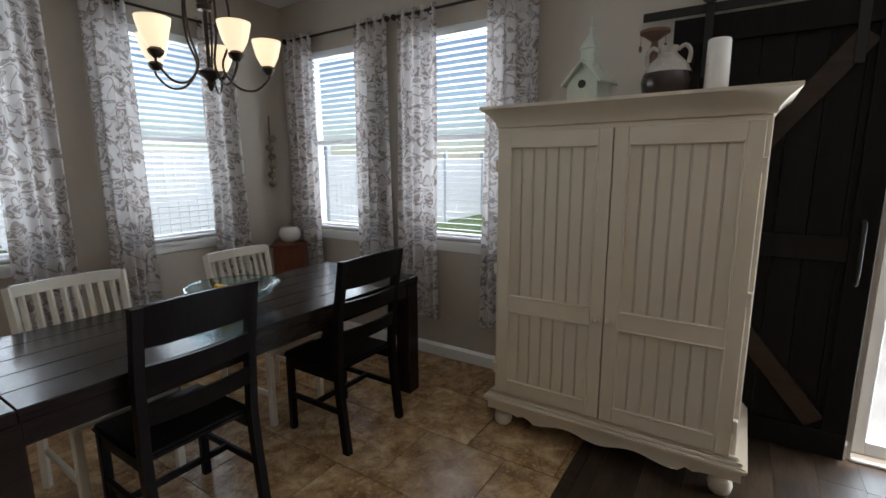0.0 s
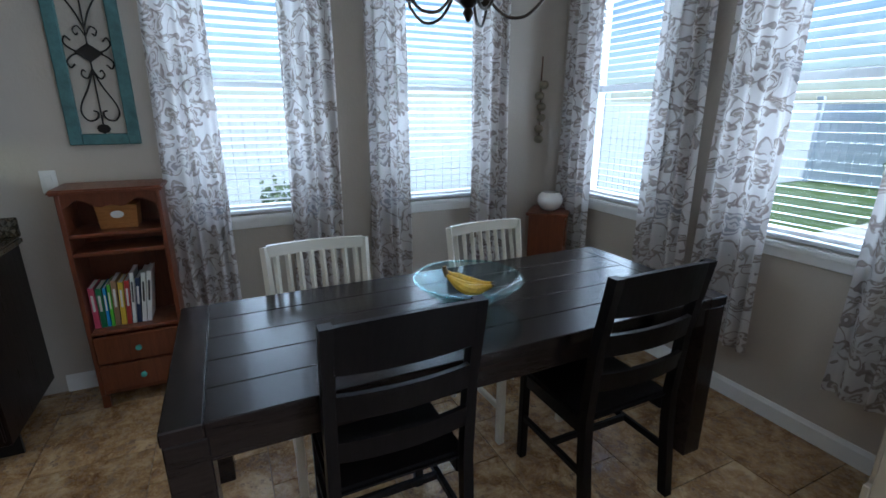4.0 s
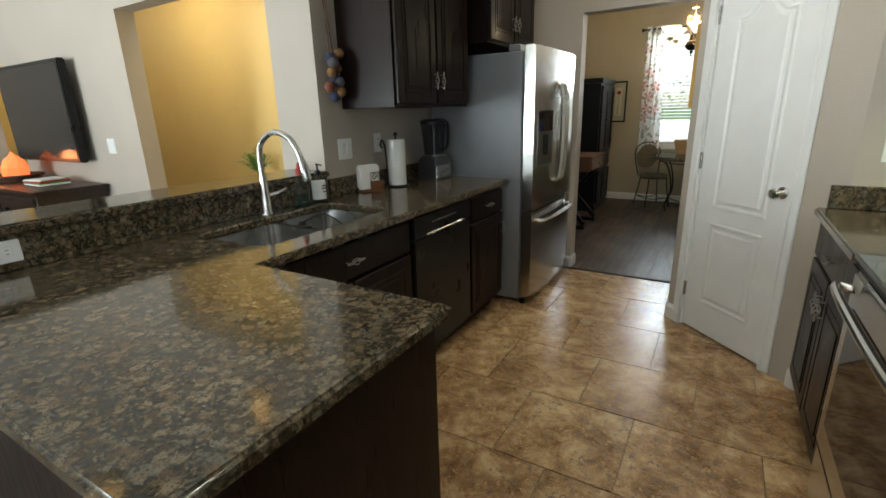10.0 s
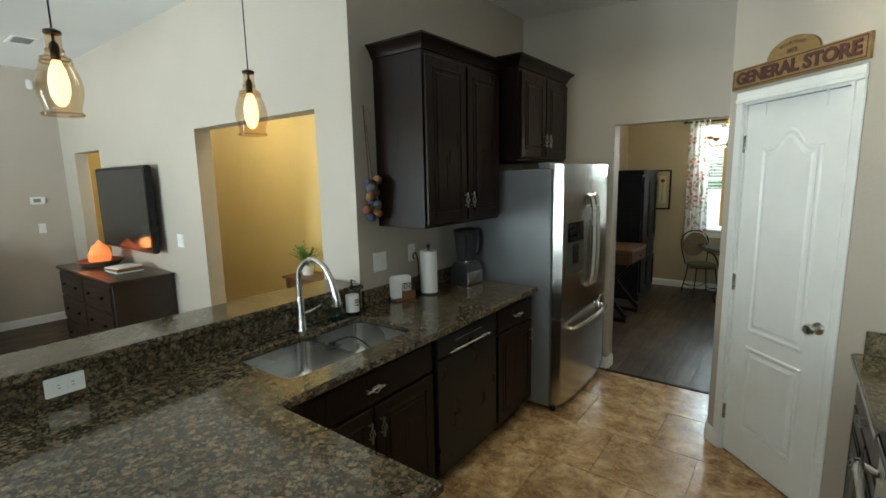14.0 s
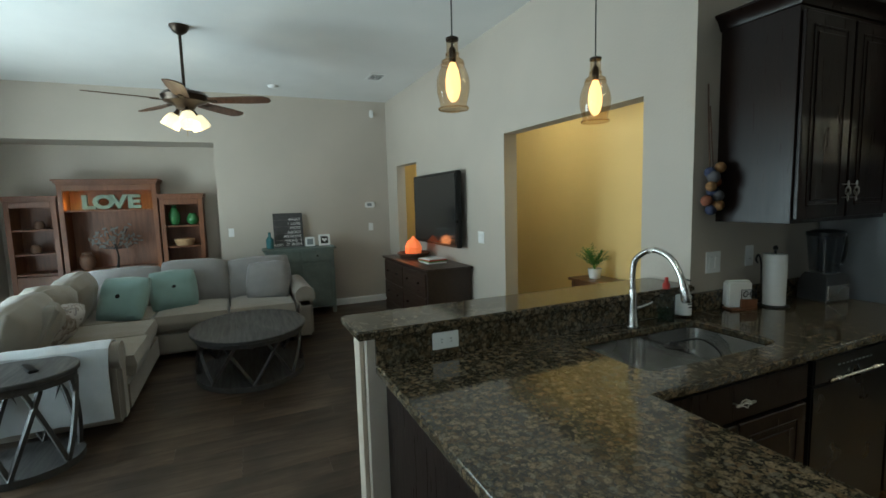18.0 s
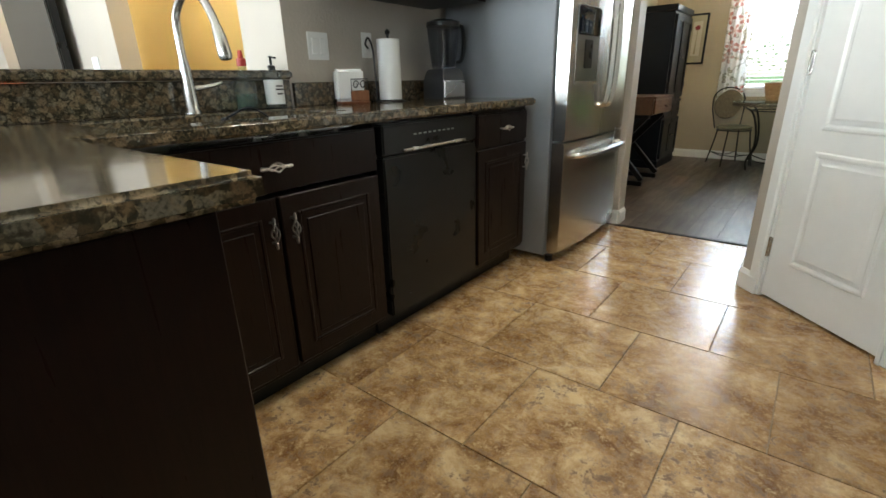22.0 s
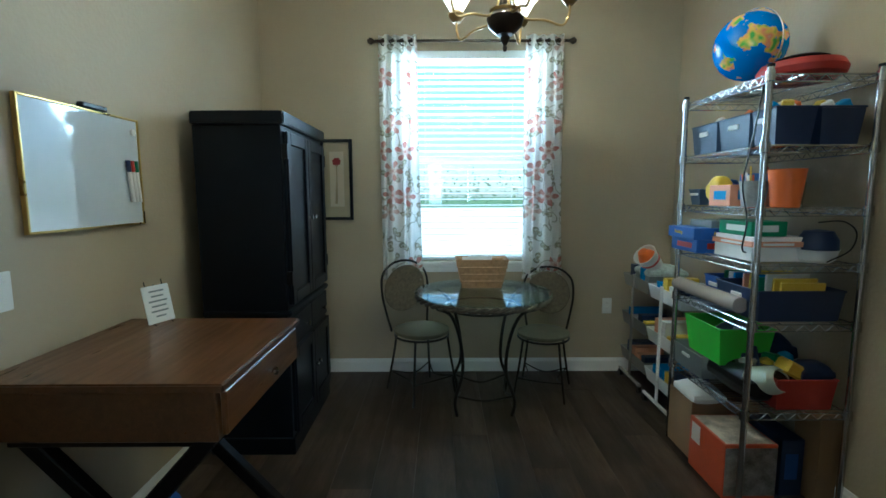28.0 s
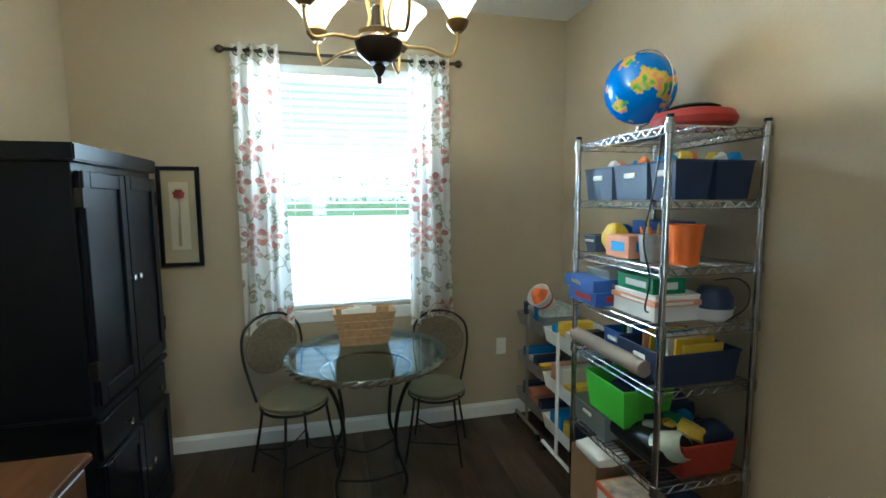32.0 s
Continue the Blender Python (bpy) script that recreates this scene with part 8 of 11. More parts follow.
def bin_box(name, x0, x1, y0, y1, z, h, material, label, taper=0.012, holes=True, category="bin"):
    """An open tapered bin with a rolled rim."""
    t = thing(name, Matrix.Translation(((x0 + x1) / 2, (y0 + y1) / 2, z)), label, category)
    hx, hy = (x1 - x0) / 2, (y1 - y0) / 2
    bm = B()
    rows = []
    for zz, o in ((0, -taper), (h, 0), (h, -0.005), (0.005, -taper - 0.004)):
        rows.append([bm.verts.new((x, y, zz)) for x, y in ((-hx - o, -hy - o), (hx + o, -hy - o), (hx + o, hy + o), (-hx - o, hy + o))])
    for a, b in zip(rows, rows[1:]):
        for k in range(4):
            bm.faces.new((a[k], a[(k + 1) % 4], b[(k + 1) % 4], b[k]))
    bm.faces.new(rows[0][::-1])
    bm.faces.new(rows[-1])
    part("bin", bm, material, t)
    part("rim", tube([(-hx, -hy, h), (hx, -hy, h), (hx, hy, h), (-hx, hy, h)], 0.005, 6, True), material, t)
    if holes:
        part("handle_slot", box((-hx - 0.0035, -0.035, h * 0.62), (-hx + 0.0045, 0.035, h * 0.78), 0.003), PAPER, t)
    return t


def carton(name, x0, x1, y0, y1, z, h, material, label, mark=None, category="box", rot=0.0):
    t = thing(name, Matrix.Translation(((x0 + x1) / 2, (y0 + y1) / 2, z)) @ Matrix.Rotation(radians(rot), 4, "Z"), label, category)
    hx, hy = (x1 - x0) / 2, (y1 - y0) / 2
    part("body", box((-hx, -hy, 0), (hx, hy, h), 0.002), material, t)
    if mark:
        part("print", box((-hx - 0.0012, -hy * 0.65, h * 0.3), (-hx - 0.0002, hy * 0.5, h * 0.72)), mark, t)
        part("side_print", box((-hx * 0.6, -hy - 0.0012, h * 0.3), (hx * 0.5, -hy - 0.0002, h * 0.75)), mark, t)
    return t


# top: globe and red disc
gl = thing("globe", Matrix.Translation((3.64, 7.40, S(5))), "blue world globe with a silver meridian on the shelf", "globe")
gm, gnt, gbs = nodes_of("globe_map")
gv = coords(gnt)
land = noise_tex(gnt, gv, 9.0, 4, 0.55)
hue = noise_tex(gnt, gv, 22.0, 1)
gc = mix_col(gnt, ramp(gnt, land, [(0.53, (0, 0, 0)), (0.55, (1, 1, 1))]), (0.01, 0.17, 0.6), ramp(gnt, hue, [(0.35, (0.12, 0.4, 0.06)), (0.48, (0.7, 0.5, 0.08)), (0.6, (0.7, 0.25, 0.12)), (0.7, (0.55, 0.42, 0.25))]))
gnt.links.new(gc, gbs.inputs["Base Color"])
gbs.inputs["Roughness"].default_value = 0.22
R = 0.15
part("ball", lathe([(0, -R)] + [(R * math.cos(radians(a)), R * math.sin(radians(a))) for a in range(-75, 76, 15)] + [(0, R)], 32, Matrix.Translation((0, 0, 0.215)) @ Euler((0.4, 0.2, 0)).to_matrix().to_4x4()), gm, gl)
part("meridian", tube([((R + 0.012) * math.sin(a) * 0.25, (R + 0.012) * math.sin(a) * -0.97, 0.215 + (R + 0.012) * math.cos(a)) for a in [radians(-10 + 10 * k) for k in range(20)]], 0.004, 6), NICKEL, gl)
part("stand", lathe([(0, 0), (0.08, 0), (0.085, 0.006), (0.05, 0.018), (0.012, 0.028), (0.01, 0.055), (0, 0.055)], 24), NICKEL, gl)
rd = thing("red_cushion_disc", Matrix.Translation((3.69, 7.14, S(5))), "round red inflatable cushion with a dark cap on the shelf", "cushion")
part("disc", lathe([(0, 0), (0.12, 0), (0.148, 0.016), (0.155, 0.04), (0.14, 0.066), (0.08, 0.078), (0, 0.078)], 36), RED, rd)
part("cap", lathe([(0, 0.0785), (0.09, 0.0785), (0.095, 0.086), (0.07, 0.096), (0, 0.098)], 28), BARN_DARK, rd)
solid("cable", tube(curve_pts([(3.5, 7.06, 1.80), (3.466, 7.05, 1.62), (3.462, 7.07, 1.5), (3.46, 7.1, 1.36), (3.462, 7.06, 1.22), (3.47, 7.09, 1.1), (3.52, 7.12, 1.075)], 6), 0.0035, 6), BLACKP, "thin black cable hanging down the wire shelf", "cable")
# fifth shelf: woven bins
for k, (xa, xb, ya, yb, mt, lab) in enumerate(((3.505, 3.80, 7.385, 7.60, SLATE, "slate blue"), (3.505, 3.80, 7.155, 7.37, SLATE, "slate blue"), (3.505, 3.665, 7.0, 7.14, NAVY, "dark navy"), (3.68, 3.85, 7.0, 7.14, NAVY, "dark navy"))):
    t = bin_box("woven_bin", xa, xb, ya, yb, S(4), 0.14, mt, "%s woven plastic bin filled with toys on the wire shelf" % lab)
    for j in range(4):
        part("content", joined(*[box((-0.03, -0.02, 0), (0.03, 0.02, 0.05), 0.004, Matrix.Translation(((-0.075 + 0.05 * j) * (xb - xa) / 0.3, 0.03 * math.sin(j * 2.4 + k), 0.122)) @ Euler((0.5 * math.sin(j + k), 0.6 * math.cos(2 * j), j)).to_matrix().to_4x4())]), (PAPER, ORANGE, SKYBLUE, YELLOW)[(j + k) % 4], t)
# fourth shelf: small bin, peach box, metal pail, orange cup, art pieces
bin_box("small_bin", 3.51, 3.62, 7.51, 7.605, S(3), 0.075, SLATE, "small slate blue woven bin with clips")
carton("peach_box", 3.50, 3.68, 7.245, 7.405, S(3), 0.095, PEACH, "peach coloured cardboard box with a blue mark", SKYBLUE)
carton("toy_tub", 3.70, 3.84, 7.26, 7.5, S(3), 0.15, BLUE, "blue storage tub with orange toys on the wire shelf", ORANGE)
solid("toy_bag", cushion(0.08, 0.1, 0.14), YELLOW, "small bright bag of coloured toys", "toy bag", Matrix.Translation((3.57, 7.44, S(3) + 0.07)))
solid("blue_ring_toy", tube([(0.05 * math.cos(a), 0, 0.05 * math.sin(a)) for a in [2 * math.pi * k / 20 for k in range(20)]], 0.014, 8, True), BLUE, "blue plastic ring toy on the wire shelf", "toy", Matrix.Translation((3.70, 7.56, S(3) + 0.065)))
pl = thing("metal_pail", Matrix.Translation((3.55, 7.165, S(3))), "small galvanised pail full of craft tools", "pail")
part("pail", lathe([(0, 0), (0.042, 0), (0.055, 0.105), (0.059, 0.108), (0.05, 0.105), (0.038, 0.006), (0, 0.006)], 24), plain("galvanised_tin", (0.5, 0.51, 0.52), 0.42, 0.7, 0.2, 30), pl)
rnd = random.Random(4)
for k in range(9):
    a = rnd.uniform(0, 6.28)
    part("tool", tube([(0.02 * math.cos(a), 0.02 * math.sin(a), 0.02), (0.045 * math.cos(a), 0.045 * math.sin(a), rnd.uniform(0.13, 0.175))], 0.004, 6), (PAPER, ORANGE, YELLOW, RED, PINE)[k % 5], pl)
solid("orange_cup", lathe([(0, 0), (0.05, 0), (0.066, 0.15), (0.069, 0.152), (0.062, 0.15), (0.046, 0.006), (0, 0.006)], 28), ORANGE, "tall orange plastic cup on the wire shelf", "cup", Matrix.Translation((3.61, 7.06, S(3))))
solid("green_pail", lathe([(0, 0), (0.038, 0), (0.048, 0.1), (0.05, 0.102), (0.044, 0.1), (0.034, 0.006), (0, 0.006)], 24), STEEL, "second small galvanised pail on the wire shelf", "pail", Matrix.Translation((3.70, 7.145, S(3))))
# third shelf: games and books
z = S(2)
g = carton("game_box", 3.43, 3.68, 7.36, 7.60, z, 0.062, BLUE, "blue board game box lying on the wire shelf", RED)
g = thing("game_box", Matrix.Translation((3.545, 7.485, z + 0.0625)), "blue game box with yellow title lettering", "box")
part("body", box((-0.13, -0.125, 0), (0.13, 0.125, 0.055), 0.002), BLUE, g)
tx = text_mesh("Building", 0.024, 0.0006)
part("title", moved(tx, Matrix.Translation((-0.1308, 0.02, 0.03)) @ Matrix.Rotation(radians(-90), 4, "Z") @ Matrix.Rotation(radians(90), 4, "X")), YELLOW, g)
tx = text_mesh("Building", 0.024, 0.0006)
part("title", moved(tx, Matrix.Translation((0.0, -0.1258, 0.03)) @ Matrix.Rotation(radians(90), 4, "X")), YELLOW, g)
carton("tool_case", 3.50, 3.70, 7.37, 7.56, z + 0.118, 0.035, GREYP, "flat grey case on top of the game boxes")
carton("white_box", 3.50, 3.78, 7.07, 7.335, z, 0.06, PAPER, "flat white box on the wire shelf")
carton("book_stack", 3.49, 3.72, 7.06, 7.34, z + 0.0605, 0.022, PEACH, "thin peach covered book on a white box", PAPER, "book")
carton("book_stack", 3.50, 3.73, 7.07, 7.33, z + 0.083, 0.018, PAPER, "thin white book on a stack", None, "book")
carton("green_box", 3.51, 3.66, 7.10, 7.325, z + 0.1015, 0.062, DKGREEN, "green craft box on top of the books", PAPER)
solid("white_bowl", lathe([(0, 0), (0.055, 0), (0.07, 0.012), (0.08, 0.05), (0.083, 0.053), (0.076, 0.05), (0.064, 0.014), (0, 0.008)], 28), WHITEP, "white plastic bowl on the wire shelf", "bowl", Matrix.Translation((3.76, 7.075, z)))
solid("sun_hat", lathe([(0.06, 0), (0.072, 0.006), (0.07, 0.05), (0.05, 0.085), (0, 0.092)], 24), NAVY, "dark navy cloth sun hat resting in the bowl", "hat", Matrix.Translation((3.77, 7.075, z + 0.042)))
solid("cord_loop", tube(curve_pts([(3.74, 6.985, z + 0.01), (3.82, 6.975, z + 0.06), (3.845, 6.985, z + 0.13), (3.80, 7.0, z + 0.17), (3.72, 7.02, z + 0.165)], 6), 0.003, 6), BLACKP, "black cord looped over the wire shelf", "cable")
# second shelf: navy tub with books, paper roll
tb2 = bin_box("navy_tub", 3.50, 3.85, 7.01, 7.30, S(1), 0.125, NAVY, "long navy blue plastic tub full of books and cards")
tb3 = bin_box("blue_tub", 3.53, 3.84, 7.31, 7.45, S(1), 0.125, BLUE, "blue plastic tub full of cards on the wire shelf")
for k, mt in enumerate((YELLOW, YELLOW, PAPER, DKGREEN, SKYBLUE, YELLOW, PEACH)):
    part("booklet", box((-0.08, -0.006, 0.01), (0.1, 0.006, 0.16 + 0.01 * (k % 3)), 0.001, Matrix.Translation((0.0, -0.115 + 0.036 * k, 0)) @ Matrix.Rotation(radians(6 - 3 * (k % 4)), 4, "X")), mt, tb2)
for k, mt in enumerate((SKYBLUE, PAPER, DKGREEN)):
    part("booklet", box((-0.08, -0.006, 0.01), (0.1, 0.006, 0.15), 0.001, Matrix.Translation((0.0, -0.04 + 0.036 * k, 0))), mt, tb3)
solid("paper_roll", tube([(3.535, 7.03, S(1) + 0.04), (3.535, 7.55, S(1) + 0.04)], 0.034, 16), plain("kraft_roll", (0.3, 0.24, 0.19), 0.7), "thick roll of grey-brown craft paper on the wire shelf", "paper roll")
bpy.data.objects["paper_roll"].location = (-0.055, 0.06, 0.012)
# first shelf: green bin, grey tray, bags, red basket
z = S(0)
bin_box("grey_tray", 3.47, 3.72, 7.33, 7.62, z, 0.11, GREYP, "shallow grey plastic tray on the wire shelf")
gb = bin_box("green_bin", 3.47, 3.72, 7.20, 7.50, z + 0.115, 0.17, GREEN, "bright lime green plastic bin full of toys", 0.02, False)
part("content", cushion(0.19, 0.24, 0.08), NAVY, gb).location = (0, 0, 0.08)
part("content", box((-0.05, -0.09, 0.1), (0.06, -0.085, 0.2), 0.001, Matrix.Rotation(0.2, 4, "X")), plain("lilac_paper", (0.55, 0.48, 0.66), 0.7), gb)
bpy.data.objects["green_bin"].location.z = z + 0.115
solid("clear_tub", lathe([(0, 0), (0.06, 0), (0.075, 0.02), (0.075, 0.11), (0.06, 0.13), (0.055, 0.13), (0.07, 0.1), (0.07, 0.02), (0, 0.006)], 24, sy=0.8), plain("milky_plastic", (0.6, 0.66, 0.56), 0.25), "translucent plastic jar tipped on the shelf", "jar", Matrix.Translation((3.57, 7.13, z + 0.08)) @ Euler((1.2, 0.3, 0.4)).to_matrix().to_4x4())
solid("black_bag", cushion(0.28, 0.34, 0.16), BLACKP, "soft black bag on the bottom wire shelf", "bag", Matrix.Translation((3.64, 7.2, z + 0.075)))
rb = bin_box("red_basket", 3.60, 3.85, 7.005, 7.14, z, 0.13, RED, "dark red plastic basket with a yellow toy on the shelf")
part("content", box((-0.09, -0.04, 0.0), (0.03, 0.04, 0.06), 0.01, Matrix.Translation((0, 0, 0.11)) @ Matrix.Rotation(0.5, 4, "Y")), YELLOW, rb)
part("content", cushion(0.14, 0.1, 0.1), NAVY, rb).location = (0.06, 0, 0.14)
rnd = random.Random(12)
for k in range(7):
    solid("toy", (box((-0.035, -0.02, -0.02), (0.035, 0.02, 0.02), 0.008), tube([(-0.05, 0, 0), (0.05, 0, 0.015)], 0.013, 8), lathe([(0, -0.02), (0.03, -0.02), (0.034, 0.0), (0.02, 0.02), (0, 0.022)], 14))[k % 3], (GREYP, NAVY, YELLOW, DKGREEN, PAPER, SKYBLUE, BLACKP)[k], ("rounded plastic toy block in the heap on the wire shelf", "short plastic tube in the heap on the wire shelf", "small plastic cap in the heap on the wire shelf")[k % 3], "toy", Matrix.Translation((3.58 + 0.035 * k, 7.16 + 0.02 * math.sin(3 * k), z + 0.15 + 0.02 * (k % 2))) @ Euler((rnd.uniform(-0.6, 0.6), rnd.uniform(-0.6, 0.6), rnd.uniform(0, 3))).to_matrix().to_4x4(), group="heap of toys")
for k in range(6):
    solid("toy_block", box((-0.018, -0.018, 0), (0.018, 0.018, 0.036), 0.003), (ORANGE, BLUE, RED, YELLOW, DKGREEN, ORANGE)[k], "small coloured toy block piled on the wire shelf", "toy", Matrix.Translation((3.62 + 0.04 * (k % 2), 7.43 + 0.04 * (k % 3), S(3) + (0.0 if k < 3 else 0.037))) @ Matrix.Rotation(0.3 * k, 4, "Z"), group="toy blocks")
solid("blue_bag", cushion(0.26, 0.3, 0.22), NAVY, "bulging dark blue bag on the wire shelf", "bag", Matrix.Translation((3.71, 7.36, z + 0.16)))
# under the shelf
rbx = carton("red_toy_box", 3.44, 3.67, 7.06, 7.34, 0.0, 0.25, cols("orange_red_card", (0.55, 0.09, 0.03)), "orange-red toy box with a picture side on the floor", None)
part("side_picture", box((-0.112, -0.1415, 0.015), (0.112, -0.1402, 0.235)), plain("box_side_print", (0.22, 0.2, 0.19), 0.5, var=0.8, scale=14), rbx)
part("top_picture", box((-0.105, -0.13, 0.2502), (0.105, 0.13, 0.2512)), plain("box_top_print", (0.5, 0.42, 0.33), 0.5, var=0.6, scale=16), rbx)
part("front_label", box((-0.1165, 0.05, 0.14), (-0.1152, 0.12, 0.23)), PAPER, rbx)
carton("brown_carton", 3.46, 3.80, 7.37, 7.60, 0.0, 0.30, CARD, "open brown cardboard carton on the floor")
solid("white_bag", cushion(0.16, 0.2, 0.09), PAPER, "crumpled white paper bag on a carton", "bag", Matrix.Translation((3.52, 7.42, 0.335)))
carton("blue_carton", 3.70, 3.80, 7.08, 7.34, 0.0, 0.26, NAVY, "dark blue box on the floor under the shelf", BLUE)
carton("tall_carton", 3.81, 3.90, 7.02, 7.16, 0.0, 0.41, CARD, "narrow tall brown carton beside the wall")


def cart(m, material, label, tiers=3):
    """A three-tier rolling cart."""
    c = thing("rolling_cart", m, label, "cart", "rolling carts")
    W_, D_ = 0.17, 0.2
    for z in (0.14, 0.4, 0.68)[:tiers]:
        bm = B()
        rows = []
        for zz, o in ((0, -0.015), (0.085, 0), (0.085, -0.004), (0.004, -0.018)):
            rows.append([bm.verts.new((x, y, z + zz)) for x, y in ((-W_ - o, -D_ - o), (W_ + o, -D_ - o), (W_ + o, D_ + o), (-W_ - o, D_ + o))])
        for a, b in zip(rows, rows[1:]):
            for k in range(4):
                bm.faces.new((a[k], a[(k + 1) % 4], b[(k + 1) % 4], b[k]))
        bm.faces.new(rows[0][::-1])
        bm.faces.new(rows[-1])
        part("tray", bm, material, c)
    for x in (-W_ - 0.008, W_ + 0.008):
        part("upright", tube([(x, 0, 0.07), (x, 0, 0.78)], 0.01, 8), material, c)
        part("foot_bar", tube([(x, -0.17, 0.06), (x, 0.17, 0.06)], 0.011, 8), material, c)
        for y in (-0.16, 0.16):
            part("caster", lathe([(0, -0.01), (0.025, -0.01), (0.025, 0.01), (0, 0.01)], 14, Matrix.Translation((x, y, 0.026)) @ Matrix.Rotation(radians(90), 4, "Y")), BLACKP, c)
    return c


TAUPE = cols("taupe_metal", (0.25, 0.23, 0.2), 0.4)
cart(Matrix.Translation((3.71, 8.30, 0)), TAUPE, "taupe metal three-tier rolling cart full of craft supplies")
c2 = cart(Matrix.Translation((3.70, 7.87, 0)), WHITEP, "white metal three-tier rolling cart beside the wire shelf")
rnd = random.Random(12)
for cx, cy in ((3.71, 8.30), (3.70, 7.87)):
    for z in (0.145, 0.405, 0.685):
        for k in range(4):
            mt = (SKYBLUE, PAPER, PEACH, NAVY, YELLOW, GREYP)[rnd.randrange(6)]
            hh = rnd.uniform(0.07, 0.15)
            y = cy - 0.13 + 0.08 * k
            carton("craft_packet", cx - 0.13, cx + rnd.uniform(0.02, 0.1), y, y + 0.06, z, hh, mt, "packet of craft supplies standing in a cart tray", None, "craft packet")
hat = thing("paper_cup", Matrix.Translation((3.65, 8.24, 0.85)) @ Euler((0.0, -0.9, 0.4)).to_matrix().to_4x4(), "white paper cup with a red pattern tipped on the cart", "cup")
part("cup", lathe([(0, 0), (0.05, 0), (0.075, 0.13), (0.079, 0.132), (0.07, 0.13), (0.046, 0.006), (0, 0.006)], 28), PAPER, hat)
part("stripe", lathe([(0.0635, 0.06), (0.0665, 0.06), (0.0685, 0.075), (0.0655, 0.075)], 28), RED, hat)
part("content", lathe([(0, 0.1), (0.06, 0.1), (0.03, 0.16), (0, 0.17)], 14), ORANGE, hat)
solid("striped_cloth", cushion(0.26, 0.26, 0.1), plain("striped_cloth", (0.5, 0.55, 0.52), 0.9, var=0.3, scale=30), "folded pale striped cloth on the rolling cart", "cloth", Matrix.Translation((3.71, 8.30, 0.80)))

# ---- living room ----
# sectional sofa: long side against the far wall, short side towards the camera
sf = thing("sectional_sofa", Matrix(), "greige linen L-shaped sectional sofa with loose back cushions", "sofa")
# wing A: along y, back towards -x (x -3.75..-2.6, y -0.9..1.75); wing B: along x, back towards -y
part("base", joined(box((-3.62, -0.95, 0.06), (-2.62, 1.33, 0.3), 0.03, seg=3), box((-2.62, -0.95, 0.06), (-1.22, -0.02, 0.3), 0.03, seg=3)), SOFA, sf)
for x, y in ((-3.5, 1.25), (-2.75, 1.25), (-1.3, -0.12), (-1.3, -0.85), (-3.5, -0.85), (-2.75, -0.1)):
    part("foot", box((x - 0.03, y - 0.03, 0), (x + 0.03, y + 0.03, 0.0595), 0.004), BARN_DARK, sf)
for y0, y1 in ((0.64, 1.31), (-0.05, 0.63)):
    part("seat_cushion", moved(cushion(0.95, y1 - y0, 0.2, 0.75), Matrix.Translation((-3.05, (y0 + y1) / 2, 0.39))), SOFA, sf)
part("seat_cushion", moved(cushion(0.98, 0.9, 0.2, 0.75), Matrix.Translation((-3.05, -0.5, 0.39))), SOFA, sf)
part("seat_cushion", moved(cushion(0.62, 0.95, 0.2, 0.75), Matrix.Translation((-2.24, -0.48, 0.39))), SOFA, sf)
part("seat_cushion", moved(cushion(0.62, 0.98, 0.2, 0.75), Matrix.Translation((-1.62, -0.46, 0.39))), SOFA, sf)
part("back_frame", joined(box((-3.72, -1.05, 0.3), (-3.52, 1.33, 0.72), 0.06, seg=3), box((-3.52, -1.05, 0.3), (-1.25, -0.88, 0.72), 0.06, seg=3)), SOFA, sf)
for yc, tilt, lift in ((0.98, 6, 0.64), (0.3, -7, 0.66), (-0.4, 4, 0.62)):
    part("back_cushion", moved(plump(0.74, 0.58, 0.34, yc), Matrix.Translation((-3.36, yc, lift)) @ Euler((radians(tilt), radians(72), 0)).to_matrix().to_4x4() @ Matrix.Rotation(radians(90), 4, "Z")), PILLOW, sf, "grey linen back cushion")
for xc, tilt in ((-2.75, 5), (-2.1, -6), (-1.55, 4)):
    part("back_cushion", moved(plump(0.7, 0.56, 0.34, xc), Matrix.Translation((xc, -0.74, 0.66)) @ Euler((radians(72), radians(tilt), 0)).to_matrix().to_4x4()), SOFA, sf)
part("arm", joined(box((-3.6, 1.33, 0.06), (-2.62, 1.5, 0.5), 0.03, seg=3), tube([(-3.6, 1.42, 0.52), (-2.62, 1.42, 0.52)], 0.11, 18)), SOFA, sf)
part("arm", joined(box((-1.22, -1.0, 0.06), (-1.06, -0.02, 0.5), 0.03, seg=3), tube([(-1.13, -1.0, 0.53), (-1.13, -0.02, 0.53)], 0.1, 18)), SOFA, sf)
